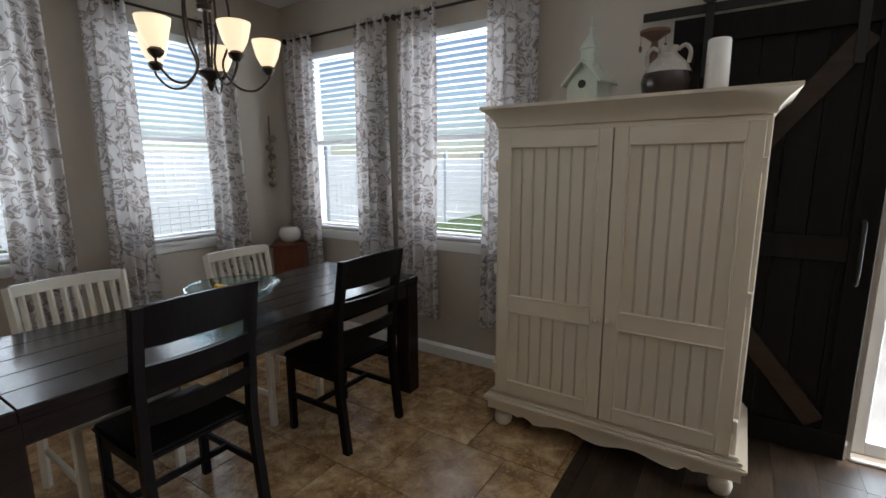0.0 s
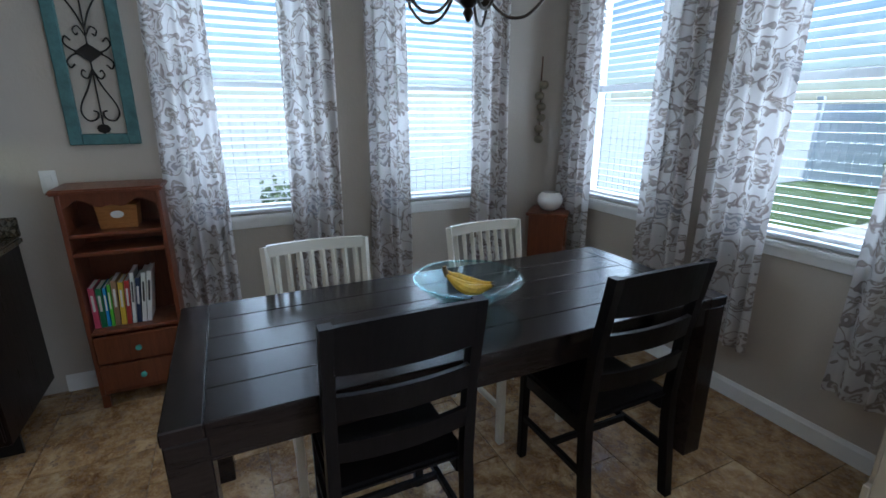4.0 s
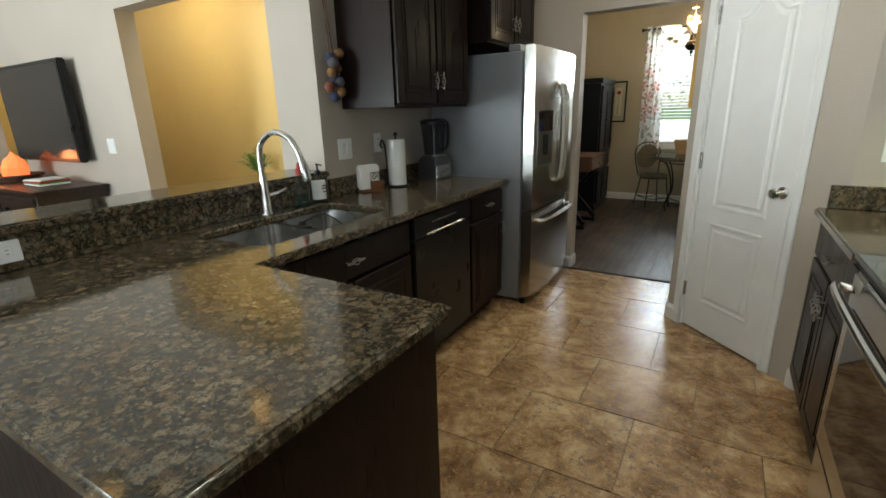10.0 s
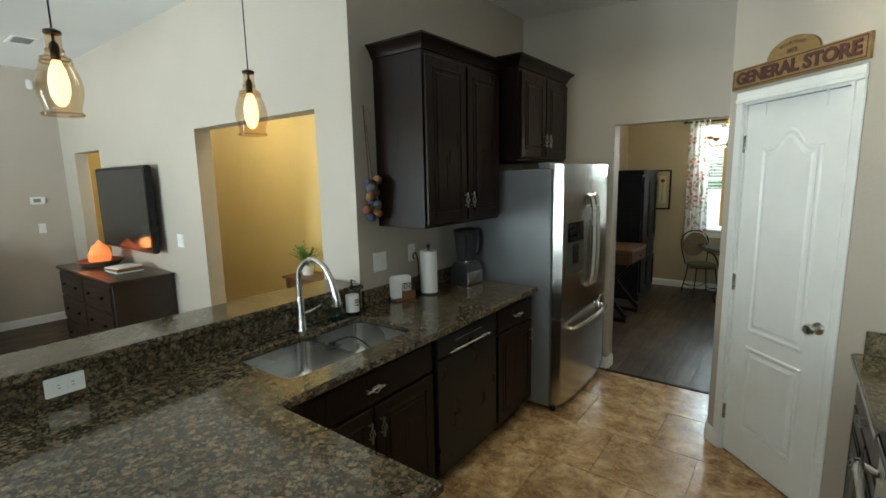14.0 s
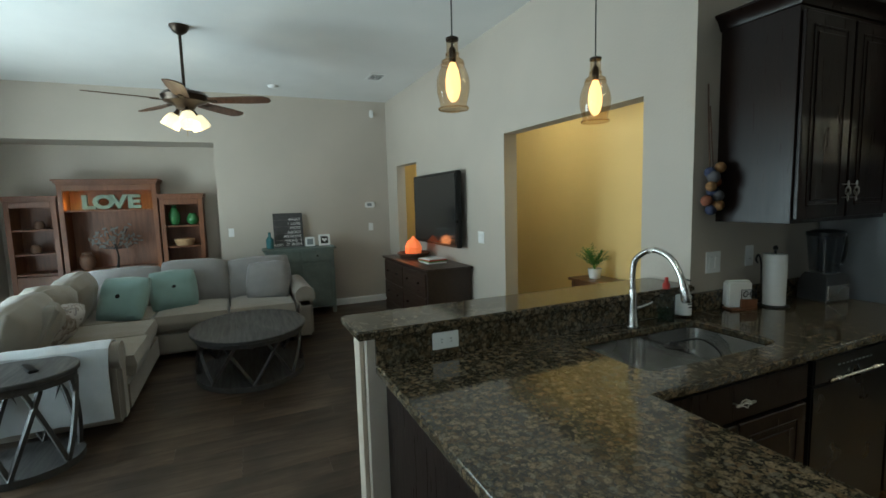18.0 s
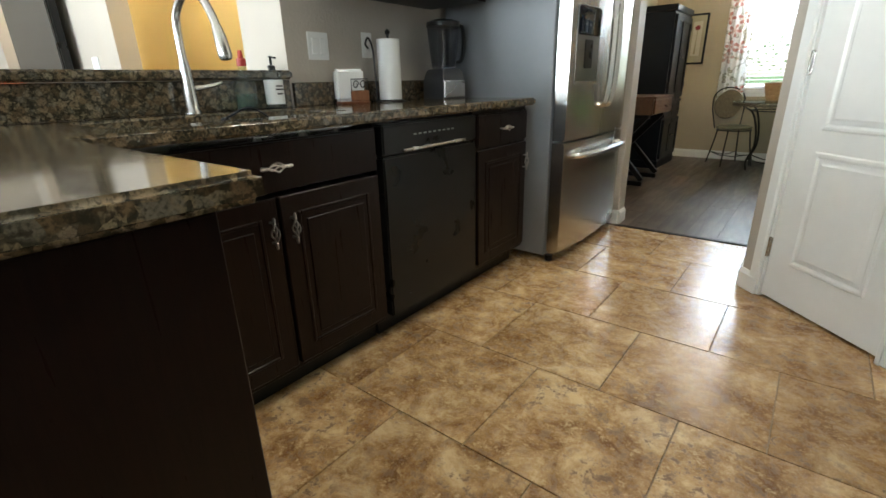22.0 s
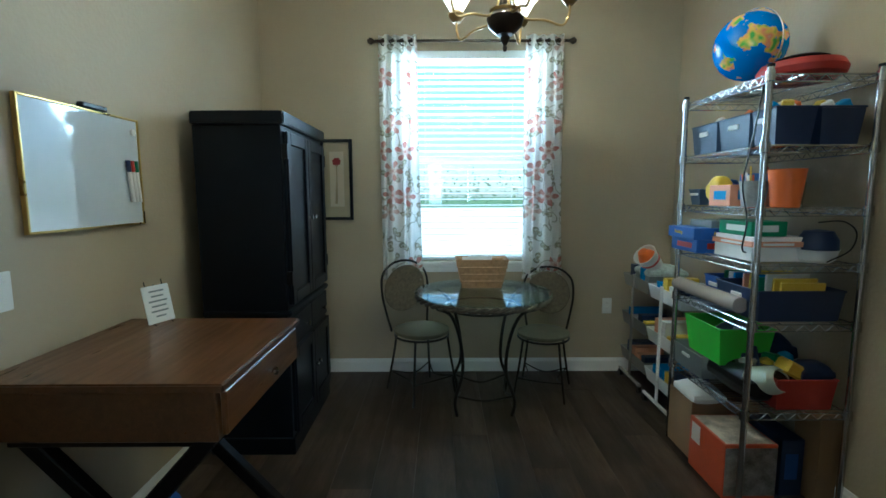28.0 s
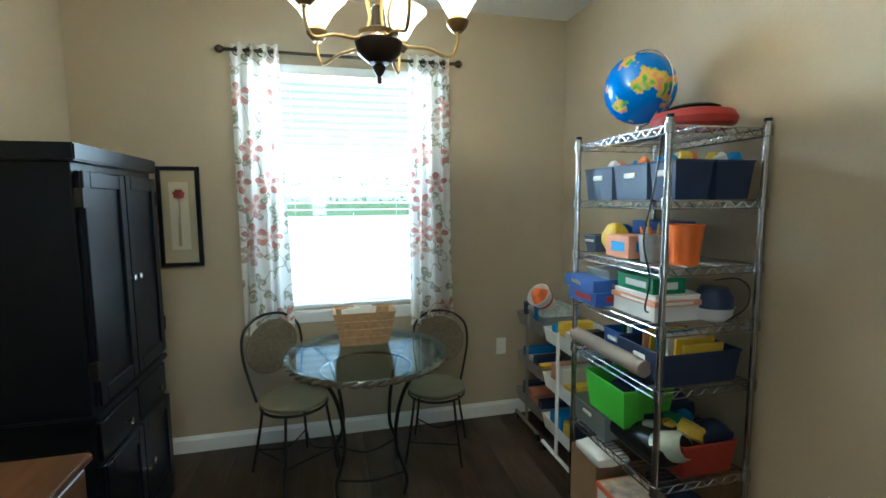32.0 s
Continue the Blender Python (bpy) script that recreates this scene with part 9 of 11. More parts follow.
for lab, mt, x, y, z, rx, rz, sz, nm in (
    ("pale teal square pillow with a button", TEAL_CLOTH, -2.72, -0.3, 0.66, 62, 70, 0.46, "throw_pillow"),
    ("pale teal square pillow with a button", TEAL_CLOTH, -3.02, 0.1, 0.66, 62, 100, 0.46, "throw_pillow"),
    ("grey linen square pillow on the sofa", PILLOW, -3.08, 1.06, 0.66, 62, 78, 0.48, "throw_pillow"),
    ("beige linen square pillow on the sofa", SOFA, -1.62, -0.62, 0.66, 58, 20, 0.44, "throw_pillow"),
    ("white and slate patterned pillow on the sofa", CURTAIN, -1.95, -0.6, 0.62, 55, -15, 0.36, "throw_pillow"),
):
    pw = thing(nm, Matrix.Translation((x, y, z)) @ Matrix.Rotation(radians(rz), 4, "Z") @ Matrix.Rotation(radians(rx), 4, "X"), lab, "pillow", "sofa pillows")
    part("pillow", plump(sz, sz, 0.2, x + y), mt, pw)
    if mt is TEAL_CLOTH:
        part("button", lathe([(0, 0.09), (0.022, 0.09), (0.022, 0.103), (0, 0.108)], 16), BARN_DARK, pw)

th_ = thing("throw_blanket", Matrix(), "pale blue-white throw draped over the sofa arm", "blanket")
bm = B()
rows = []
for j in range(15):
    u = j / 14
    y = -0.93 + 0.86 * u
    row = []
    for k in range(17):
        v = k / 16
        a = math.pi * (1.15 - 1.3 * v)
        x, z = -1.13 + 0.108 * math.cos(a), 0.53 + 0.108 * math.sin(a)
        if v < 0.12:
            x, z = -1.236, 0.52 - 0.9 * (0.12 - v)
        if v > 0.7:
            x, z = -1.018 + 0.012 * math.sin(9 * u), 0.53 - (v - 0.7) * 1.35
        row.append(bm.verts.new((x + 0.004 * math.sin(17 * u + 5 * v), y + 0.01 * math.sin(6 * v), z + 0.003 * math.sin(23 * u))))
    rows.append(row)
for p, q in zip(rows, rows[1:]):
    for k in range(16):
        bm.faces.new((p[k], p[k + 1], q[k + 1], q[k]))
bmesh.ops.recalc_face_normals(bm, faces=bm.faces)
bmesh.ops.solidify(bm, geom=bm.faces[:], thickness=-0.008)
part("blanket", bm, plain("pale_blue_fleece", (0.5, 0.52, 0.53), 0.95, var=0.1, bscale=250, bump=0.5, sheen=0.3), th_)


def drum_table(m, rx, ry, h, label, n, category="table"):
    """A round or oval table on a lattice of crossed flat legs between the top and a floor ring."""
    t = thing("drum_table", m, label, category)
    part("top", lathe([(0, h - 0.035), (0.97, h - 0.035), (1.0, h - 0.028), (1.0, h - 0.006), (0.985, h), (0, h)], 48, sx=rx, sy=ry), GREYWOOD, t)
    kx, ky = rx * 0.94, ry * 0.94
    part("base_ring", lathe([(0.0, 0), (1.0, 0), (1.0, 0.045), (0.0, 0.045)], 48, sx=kx, sy=ky), GREYWOOD, t)
    part("apron", lathe([(0.93, h - 0.075), (1.0, h - 0.075), (1.0, h - 0.0355), (0.93, h - 0.0355)], 48, sx=kx, sy=ky), GREYWOOD, t)
    for k in range(n):
        for s in (-1, 1):
            a0, a1 = 2 * math.pi * k / n, 2 * math.pi * (k + s * 0.62) / n
            pts = []
            for v in [j / 6 for j in range(7)]:
                a = a0 + (a1 - a0) * v
                q = 0.965 if s > 0 else 0.94
                pts.append((q * kx * math.cos(a), q * ky * math.sin(a), 0.045 + (h - 0.12) * v))
            part("lattice_leg", tube(pts, 0.016, 4), GREYWOOD, t)
    return t


drum_table(Matrix.Translation((-1.93, 0.82, 0)), 0.6, 0.5, 0.45, "oval weathered grey wooden coffee table with crossed legs", 8, "coffee table")
drum_table(Matrix.Translation((-0.80, -0.48, 0)), 0.28, 0.30, 0.6, "round weathered grey wooden side table with crossed legs", 6, "side table")
solid("remote_control", box((-0.1, -0.025, 0), (0.1, 0.025, 0.018), 0.006, seg=2), BLACKP, "black remote control on the side table", "remote control", Matrix.Translation((-0.80, -0.42, 0.601)) @ Matrix.Rotation(0.5, 4, "Z"))

# hutch in the niche, front towards +x
hu = thing("wooden_hutch", Matrix.Translation((XF - 0.58, -0.71, 0)), "honey pine wall hutch with a tall middle and open side shelves", "hutch")


def bay(y0, y1, h, shelves, top_out):
    part("side", box((0, y0, 0), (0.36, y0 + 0.03, h), 0.003), PINE, hu)
    part("side", box((0, y1 - 0.03, 0), (0.36, y1, h), 0.003), PINE, hu)
    part("back", box((0, y0 + 0.03, 0.05), (0.012, y1 - 0.03, h)), PINE, hu)
    for z in shelves:
        part("shelf", box((0.0125, y0 + 0.0305, z), (0.35, y1 - 0.0305, z + 0.022), 0.003), PINE, hu)
    part("face_stile", box((0.3605, y0, 0), (0.376, y0 + 0.055, h - 0.001), 0.003), PINE, hu)
    part("face_stile", box((0.3605, y1 - 0.055, 0), (0.376, y1, h - 0.001), 0.003), PINE, hu)
    part("face_rail", box((0.3605, y0 + 0.0555, h - 0.075), (0.376, y1 - 0.0555, h - 0.001), 0.003), PINE, hu)
    cb_ = B()
    for o, z0, z1 in ((0.012, 0.0, 0.02), (0.035, 0.0205, 0.045), (top_out, 0.0455, 0.07)):
        add_box(cb_, (0.0, y0 - o * 0.6, h + z0), (0.376 + o, y1 + o * 0.6, h + z1), 0.005, seg=2)
    part("cornice", cb_, PINE, hu)


bay(-0.53, 0.53, 1.86, (0.06, 0.75, 1.52), 0.06)
bay(-1.06, -0.55, 1.66, (0.06, 0.75, 1.0, 1.3), 0.045)
bay(0.55, 1.06, 1.66, (0.06, 0.75, 1.0, 1.28), 0.045)
for yc in (-0.805, 0.805, 0.0):
    part("lower_door", box((0.3605, yc - (0.2 if yc else 0.47), 0.085), (0.375, yc + (0.2 if yc else 0.47), 0.74), 0.004), PINE, hu)
lv = thing("love_letters", Matrix.Translation((XF - 0.30, -0.70, 1.5425)), "painted wooden letters spelling LOVE on the hutch shelf", "letters")
GREENISH = plain("pale_green_letters", (0.19, 0.245, 0.18), 0.6, var=0.2, scale=20)
for k, c in enumerate("LOVE"):
    t = moved(text_mesh(c, 0.235, 0.03, heavy=0.01), Matrix.Scale(1.22, 4, (1, 0, 0)))
    part("letter", moved(t, Matrix.Translation((0, -0.25 + 0.165 * k, 0.09)) @ Matrix.Rotation(radians(90), 4, "Z") @ Matrix.Rotation(radians(90), 4, "X")), GREENISH, lv)
for y in (-1.12, -0.28):
    bulb("hutch_glow", (XF - 0.33, y, 1.60), 1.7, (1.0, 0.62, 0.18), 0.01)
tr = thing("metal_tree", Matrix.Translation((XF - 0.32, -0.71, 0.7725)), "dark metal tree sculpture with silver leaves in the hutch", "sculpture")
rnd = random.Random(7)
part("trunk", tube(curve_pts([(0, 0, 0), (0, 0.02, 0.15), (0, -0.01, 0.32)], 4), [0.02, 0.016, 0.013, 0.012, 0.011, 0.01, 0.009, 0.008, 0.007], 8), IRON, tr)
lfb = B()
for k in range(12):
    a = radians(-80 + 160 * k / 11)
    tip = Vector((rnd.uniform(-0.03, 0.03), 0.33 * math.sin(a) * rnd.uniform(0.7, 1), 0.3 + 0.32 * math.cos(a) * rnd.uniform(0.6, 1)))
    part("branch", tube(curve_pts([(0, 0, 0.25), tip * 0.55 + Vector((0, 0, 0.08)), tip], 4), 0.004, 5), IRON, tr)
    for j in range(6):
        p = Vector((0, 0, 0.25)).lerp(tip, 0.4 + 0.12 * j) + Vector((0.01, rnd.uniform(-0.03, 0.03), rnd.uniform(-0.03, 0.03)))
        q = Euler((rnd.uniform(0, 6), 0.2, 0)).to_matrix()
        lfb.faces.new([lfb.verts.new(p + q @ Vector(v)) for v in ((0, -0.032, 0), (0.003, 0, 0.014), (0, 0.032, 0), (0.003, 0, -0.014))])
part("foliage", lfb, plain("dark_pewter_leaf", (0.16, 0.14, 0.12), 0.34, 1.0, 0.3, 60), tr)
GREENGL = plain("green_glaze", (0.04, 0.14, 0.045), 0.15, var=0.25, scale=12)
solid("green_vase", lathe([(0, 0), (0.04, 0), (0.07, 0.06), (0.075, 0.13), (0.05, 0.21), (0.03, 0.24), (0.036, 0.27), (0.028, 0.27), (0, 0.2)], 24), GREENGL, "tall green glazed vase on the hutch shelf", "vase", Matrix.Translation((XF - 0.34, -0.01, 1.3025)))
solid("green_pot", lathe([(0, 0), (0.04, 0), (0.075, 0.05), (0.075, 0.1), (0.05, 0.14), (0.045, 0.15), (0.055, 0.16), (0.04, 0.16), (0, 0.1)], 24), GREENGL, "squat green glazed pot on the hutch shelf", "vase", Matrix.Translation((XF - 0.34, 0.21, 1.3025)))
solid("brown_basket", lathe([(0, 0), (0.1, 0), (0.13, 0.07), (0.125, 0.09), (0.115, 0.085), (0, 0.03)], 24), WICKER, "low woven basket on the hutch shelf", "basket", Matrix.Translation((XF - 0.34, 0.09, 1.0225)))
solid("brown_urn", lathe([(0, 0), (0.05, 0), (0.09, 0.08), (0.085, 0.16), (0.05, 0.2), (0.055, 0.22), (0, 0.2)], 24), RUSTY, "brown pottery urn in the hutch", "vase", Matrix.Translation((XF - 0.36, -1.04, 0.7725)))
for z, y in ((1.3225, -1.49), (1.0225, -1.55)):
    solid("brown_jar", lathe([(0, 0), (0.05, 0), (0.06, 0.05), (0.04, 0.1), (0, 0.11)], 20), RUSTY, "small dark pottery jar on the hutch shelf", "jar", Matrix.Translation((XF - 0.36, y, z)))

# console with sign
co = thing("console_cabinet", Matrix.Translation((XF + 0.02, 1.54, 0)), "distressed sage green console cabinet with drawers and doors", "cabinet")
part("top", box((0, -0.48, 0.915), (0.44, 0.48, 0.942), 0.006, seg=2), SAGE, co)
part("body", box((0.01, -0.45, 0.1), (0.4, 0.45, 0.9145), 0.004), SAGE, co)
for s in (-1, 1):
    for xx in (0.04, 0.37):
        part("leg", box((xx - 0.025, s * 0.425 - 0.025, 0), (xx + 0.025, s * 0.425 + 0.025, 0.0995), 0.004), SAGE, co)
    d_ = part("drawer", box((0.4005, s * 0.215 - 0.2, 0.76), (0.415, s * 0.215 + 0.2, 0.89), 0.004), SAGE, co)
    part("knob", lathe([(0, 0), (0.007, 0), (0.014, 0.02), (0, 0.026)], 12, Matrix.Translation((0.415, s * 0.215, 0.825)) @ Matrix.Rotation(radians(90), 4, "Y")), IRON, d_)
    d_ = part("door", box((0.4005, s * 0.215 - 0.2, 0.13), (0.415, s * 0.215 + 0.2, 0.74), 0.004), SAGE, co)
    part("panel", box((0.4155, s * 0.215 - 0.15, 0.18), (0.421, s * 0.215 + 0.15, 0.69), 0.004), SAGE, d_)
sn = thing("word_sign", Matrix.Translation((XF + 0.1, 1.43, 0.943)) @ Matrix.Rotation(radians(-8), 4, "Y"), "dark slatted wooden sign with white lettering", "sign")
for k in range(5):
    part("board", box((0, -0.2, 0.096 * k + 0.001), (0.018, 0.2, 0.096 * (k + 1) - 0.001), 0.003), GREYWOOD, sn)
for k, (w1, z) in enumerate((("WHAT", 0.385), ("I LOVE", 0.325), ("MOST", 0.265), ("ABOUT", 0.205), ("MY HOME", 0.145), ("IS WHO I", 0.085), ("SHARE IT WITH", 0.03))):
    right = 0.17
    for word in reversed(w1.split()):
        part("lettering", moved(text_mesh(word, 0.055, 0.001, "RIGHT"), Matrix.Translation((0.0195, right, z)) @ Matrix.Rotation(radians(90), 4, "Z") @ Matrix.Rotation(radians(90), 4, "X")), PAPER, sn)
        right -= 0.036 * len(word) + 0.02
solid("blue_bottle", lathe([(0, 0), (0.045, 0), (0.05, 0.01), (0.05, 0.13), (0.02, 0.17), (0.018, 0.22), (0.022, 0.225), (0, 0.22)], 20), plain("blue_green_glass", (0.06, 0.16, 0.17), 0.1, var=0.1), "blue-green glass bottle on the console", "bottle", Matrix.Translation((XF + 0.2, 1.165, 0.943)))
for y, w_, mt in ((1.70, 0.13, SKYBLUE), (1.90, 0.16, WHITEP)):
    f_ = thing("photo_frame", Matrix.Translation((XF + 0.22, y, 0.943)) @ Matrix.Rotation(radians(-12), 4, "Y"), "small framed picture standing on the console", "picture frame")
    part("frame", box((0, -w_ / 2, 0), (0.015, w_ / 2, w_ * 1.0), 0.004), WHITEP, f_)
    part("picture", box((0.0152, -w_ * 0.32, w_ * 0.18), (0.0165, w_ * 0.32, w_ * 0.82)), INK if mt is WHITEP else GREYP, f_)
    if mt is WHITEP:
        part("heart", prism([(0, -0.03), (0.035, 0.005), (0.03, 0.022), (0.014, 0.024), (0, 0.012), (-0.014, 0.024), (-0.03, 0.022), (-0.035, 0.005)], 0, 0.001, Matrix.Translation((0.0167, 0, w_ * 0.5)) @ UPRIGHT_X), PAPER, f_)

# television and dresser
tv = thing("television", Matrix.Translation((-2.2, YT - 0.06, 1.445)), "black flat television mounted on the wall", "television")
part("bezel", box((-0.62, -0.06, -0.4), (0.62, -0.0, 0.4), 0.01, seg=2), BLACKP, tv)
part("screen", box((-0.59, -0.0625, -0.37), (0.59, -0.0602, 0.37)), plain("screen_glass", (0.012, 0.013, 0.014), 0.12, var=0, bump=0), tv)
part("wall_mount", box((-0.2, 0.0005, -0.2), (0.2, 0.055, 0.2), 0.004), BLACKP, tv)
DRESS = wood("dark_cherry_dresser", (0.018, 0.0095, 0.0065), (0.046, 0.026, 0.018), 0, 3.0, 0.32, 12)
dr0 = thing("dresser", Matrix.Translation((-2.2, YT - 0.01, 0)), "dark brown wooden dresser with drawers below the television", "dresser")
part("top", box((-0.75, -0.52, 0.845), (0.75, 0, 0.872), 0.008, seg=2), DRESS, dr0)
part("body", box((-0.71, -0.49, 0.06), (0.71, -0.005, 0.8445), 0.004), DRESS, dr0)
part("plinth", box((-0.72, -0.5, 0), (0.72, -0.005, 0.0595), 0.004), DRESS, dr0)
for r in range(3):
    for c in range(2):
        x0 = -0.69 + 0.695 * c
        d_ = part("drawer", box((x0, -0.508, 0.09 + 0.25 * r), (x0 + 0.685, -0.4905, 0.325 + 0.25 * r), 0.006, seg=2), DRESS, dr0)
        for k in (0.17, 0.51):
            part("knob", lathe([(0, 0), (0.008, 0), (0.016, 0.02), (0, 0.027)], 12, Matrix.Translation((x0 + k, -0.508, 0.21 + 0.25 * r)) @ Matrix.Rotation(radians(90), 4, "X")), IRON, d_)
sl_ = thing("salt_lamp", Matrix.Translation((-2.55, 2.70, 0.8725)), "glowing orange salt crystal lamp in a woven tray", "lamp")
part("tray", lathe([(0, 0), (0.15, 0), (0.2, 0.05), (0.19, 0.06), (0.14, 0.015), (0, 0.012)], 28), RUSTY, sl_)
SALT = emitter("glowing_salt", (1.0, 0.2, 0.06), 0.65)
bm = B()
bmesh.ops.create_icosphere(bm, subdivisions=2, radius=1)
for v in bm.verts:
    n_ = noise.noise(v.co * 2.2)
    pinch = 1 - 0.5 * max(0.0, v.co.z)
    v.co = Vector((v.co.x * 0.15 * pinch * (1 + 0.4 * n_), v.co.y * 0.095 * pinch * (1 + 0.4 * n_), 0.12 + v.co.z * 0.135 * (1 + 0.4 * n_)))
part("crystal", bm, SALT, sl_, "glowing orange salt crystal", smooth=10)
part("base", lathe([(0, 0.012), (0.06, 0.012), (0.06, 0.03), (0, 0.03)], 16), DRESS, sl_)
bulb("salt_lamp_glow", (-2.55, 2.52, 1.05), 0.9, (1.0, 0.3, 0.1), 0.06)
for k, (mt, w_) in enumerate(((PAPER, 0.3), (GREENLEAF, 0.27), (RED, 0.25), (PAPER, 0.22))):
    carton("magazine", -1.98 - w_ / 2, -1.98 + w_ / 2, 2.6, 2.82, 0.8725 + 0.012 * k, 0.0115, mt, "flat magazine in a small stack on the dresser", None, "magazine", 4 * k)
wall_plate(on_wall(-1.29, YT, 1.175, "-y"), "white double rocker switch on the television wall", "switch", 2)
wall_plate(on_wall(XF, 0.69, 1.18, "+x"), "white rocker switch beside the niche", "switch")
wall_plate(on_wall(XF, 2.65, 1.167, "+x"), "white rocker switch below the thermostat", "switch")
tm = thing("thermostat", on_wall(XF, 2.645, 1.504, "+x"), "small white digital thermostat on the wall", "thermostat")
part("case", box((-0.075, -0.025, -0.045), (0.075, 0, 0.045), 0.012, seg=3), WHITEP, tm)
part("display", box((-0.045, -0.0265, -0.02), (0.025, -0.0245, 0.025), 0.002), GREYP, tm)
solid("smoke_alarm", lathe([(0, -0.035), (0.035, -0.033), (0.055, -0.02), (0.065, -0.0005), (0, -0.0005)], 24), WHITEP, "round white smoke alarm on the living room ceiling", "smoke alarm", Matrix.Translation((-3.7, 1.3, CEIL_Z)))
solid("motion_sensor", box((-0.03, -0.03, -0.055), (0.03, 0, 0.055), 0.012, seg=3), WHITEP, "small white motion sensor in the wall corner", "sensor", Matrix.Translation((XF + 0.02, 2.72, 2.86)) @ Matrix.Rotation(radians(90), 4, "Z"))

# hallway table with fern
ht = thing("hall_table", Matrix.Translation((-0.4, 3.8, 0)), "narrow brown wooden hall table", "table")
part("top", box((-0.45, -0.16, 0.755), (0.45, 0.16, 0.78), 0.005, seg=2), DESKWOOD, ht)
part("apron", box((-0.41, -0.13, 0.66), (0.41, 0.13, 0.7545), 0.003), DESKWOOD, ht)
for x in (-0.4, 0.4):
    for y in (-0.12, 0.12):
        part("leg", box((x - 0.02, y - 0.02, 0), (x + 0.02, y + 0.02, 0.7545), 0.004), DESKWOOD, ht)

# ---- pantry door, hall and kitchen small things ----
pd = thing("door_pantry", diag @ Matrix.Translation((PDX, 0, 0)), "white two-panel pantry door with an arched upper panel", "door", kind="structure")
DH = 2.035
part("leaf", box((-0.286, 0.012, 0.012), (0.286, 0.046, DH), 0.002), TRIM, pd)


def panel_outline(x0, x1, z0, z1, arch):
    pts = [(x0, z0), (x1, z0), (x1, z1)]
    if arch:
        n = 16
        for k in range(1, n):
            u = k / n
            pts.append((x1 - (x1 - x0) * u, z1 + arch * (0.5 - 0.5 * math.cos(2 * math.pi * min(1, max(0, (u - 0.12) / 0.76))))))
    pts.append((x0, z1))
    return pts


def raised_panel(outline, steps, y0):
    """A moulded panel: rings of one outline drawn in and set at different depths."""
    bm = B()
    xs, zs = [p[0] for p in outline], [p[1] for p in outline]
    w_, h_ = (max(xs) - min(xs)) / 2, (max(zs) - min(zs)) / 2
    mx, mz = (max(xs) + min(xs)) / 2, (max(zs) + min(zs)) / 2
    rows = []
    for inset, dep in steps:
        rows.append([bm.verts.new((mx + (x - mx) * (w_ - inset) / w_, y0 - dep, mz + (z - mz) * (h_ - inset) / h_)) for x, z in outline])
    for a, b in zip(rows, rows[1:]):
        n = len(a)
        for k in range(n):
            bm.faces.new((a[k], a[(k + 1) % n], b[(k + 1) % n], b[k]))
    bm.faces.new(rows[-1])
    return bm


STEPS = [(0.0, 0.0), (0.006, 0.006), (0.016, 0.006), (0.026, 0.001), (0.036, 0.002), (0.05, 0.009), (0.056, 0.009)]
for z0, z1, arch in ((0.79, 1.80, 0.09), (0.2, 0.705, 0)):
    part("panel", raised_panel(panel_outline(-0.175, 0.175, z0, z1, arch), STEPS, 0.0118), TRIM, pd, smooth=25)
part("knob", lathe([(0, 0), (0.03, 0), (0.03, 0.006), (0.012, 0.012), (0.011, 0.03), (0.024, 0.042), (0.028, 0.056), (0.022, 0.068), (0, 0.072)], 20, Matrix.Translation((0.243, 0.012, 0.94)) @ Matrix.Rotation(radians(90), 4, "X")), NICKEL, pd, "brushed nickel door knob")
for z in (0.25, 1.05, 1.83):
    part("hinge", joined(box((-0.298, 0.006, z - 0.045), (-0.281, 0.0125, z + 0.045), 0.001), tube([(-0.292, 0.004, z - 0.048), (-0.292, 0.004, z + 0.048)], 0.006, 8)), NICKEL, pd)
for x in (-0.17, 0.17):
    part("over_door_hook", box((x - 0.006, 0.007, 1.97), (x + 0.006, 0.0115, DH + 0.003), 0.001), WHITEP, pd)
for a, b, c, e in ((-0.352, -0.295, 0.0, 2.05), (0.295, 0.352, 0.0, 2.05), (-0.352, 0.352, 2.0505, 2.11)):
    part("casing", joined(box((a, -0.012, c), (b, -0.0005, e), 0.004), box((a + (0.037 if a < 0 and c == 0 else 0.0), -0.018, c), (b - (0.037 if a > 0 and c == 0 else 0.0), -0.0125, e if c == 0 else c + 0.022), 0.003)), TRIM, pd)
struct("wall_pantry_jamb", joined(box((-0.307, 0.0005, 0.0), (-0.289, 0.1, 2.058), m=diag @ Matrix.Translation((PDX, 0, 0))), box((0.289, 0.0005, 0.0), (0.307, 0.1, 2.058), m=diag @ Matrix.Translation((PDX, 0, 0))), box((-0.289, 0.0005, 2.038), (0.289, 0.1, 2.058), m=diag @ Matrix.Translation((PDX, 0, 0)))), TRIM, "white jamb of the pantry door", "trim")
# sign over the door
SIGN = wood("carved_sign_tan", (0.17, 0.1, 0.035), (0.32, 0.2, 0.075), 0, 4.0, 0.6, 10)
SIGNRED = cols("faded_sign_red", (0.075, 0.026, 0.02), 0.7)
sg = thing("store_sign", diag @ Matrix.Translation((-0.078, -0.003, 2.18)) @ Matrix.Scale(0.965, 4), "carved wooden GENERAL STORE sign over the pantry door", "sign")
ol = [(-0.385, -0.055), (0.385, -0.055), (0.385, 0.055), (0.15, 0.055)] + [(0.15 * math.cos(a), 0.055 + 0.088 * math.sin(a)) for a in [math.pi * k / 16 for k in range(1, 16)]] + [(-0.15, 0.055), (-0.385, 0.055)]
part("board", prism(ol, 0, 0.016, UPRIGHT_Y), SIGN, sg)
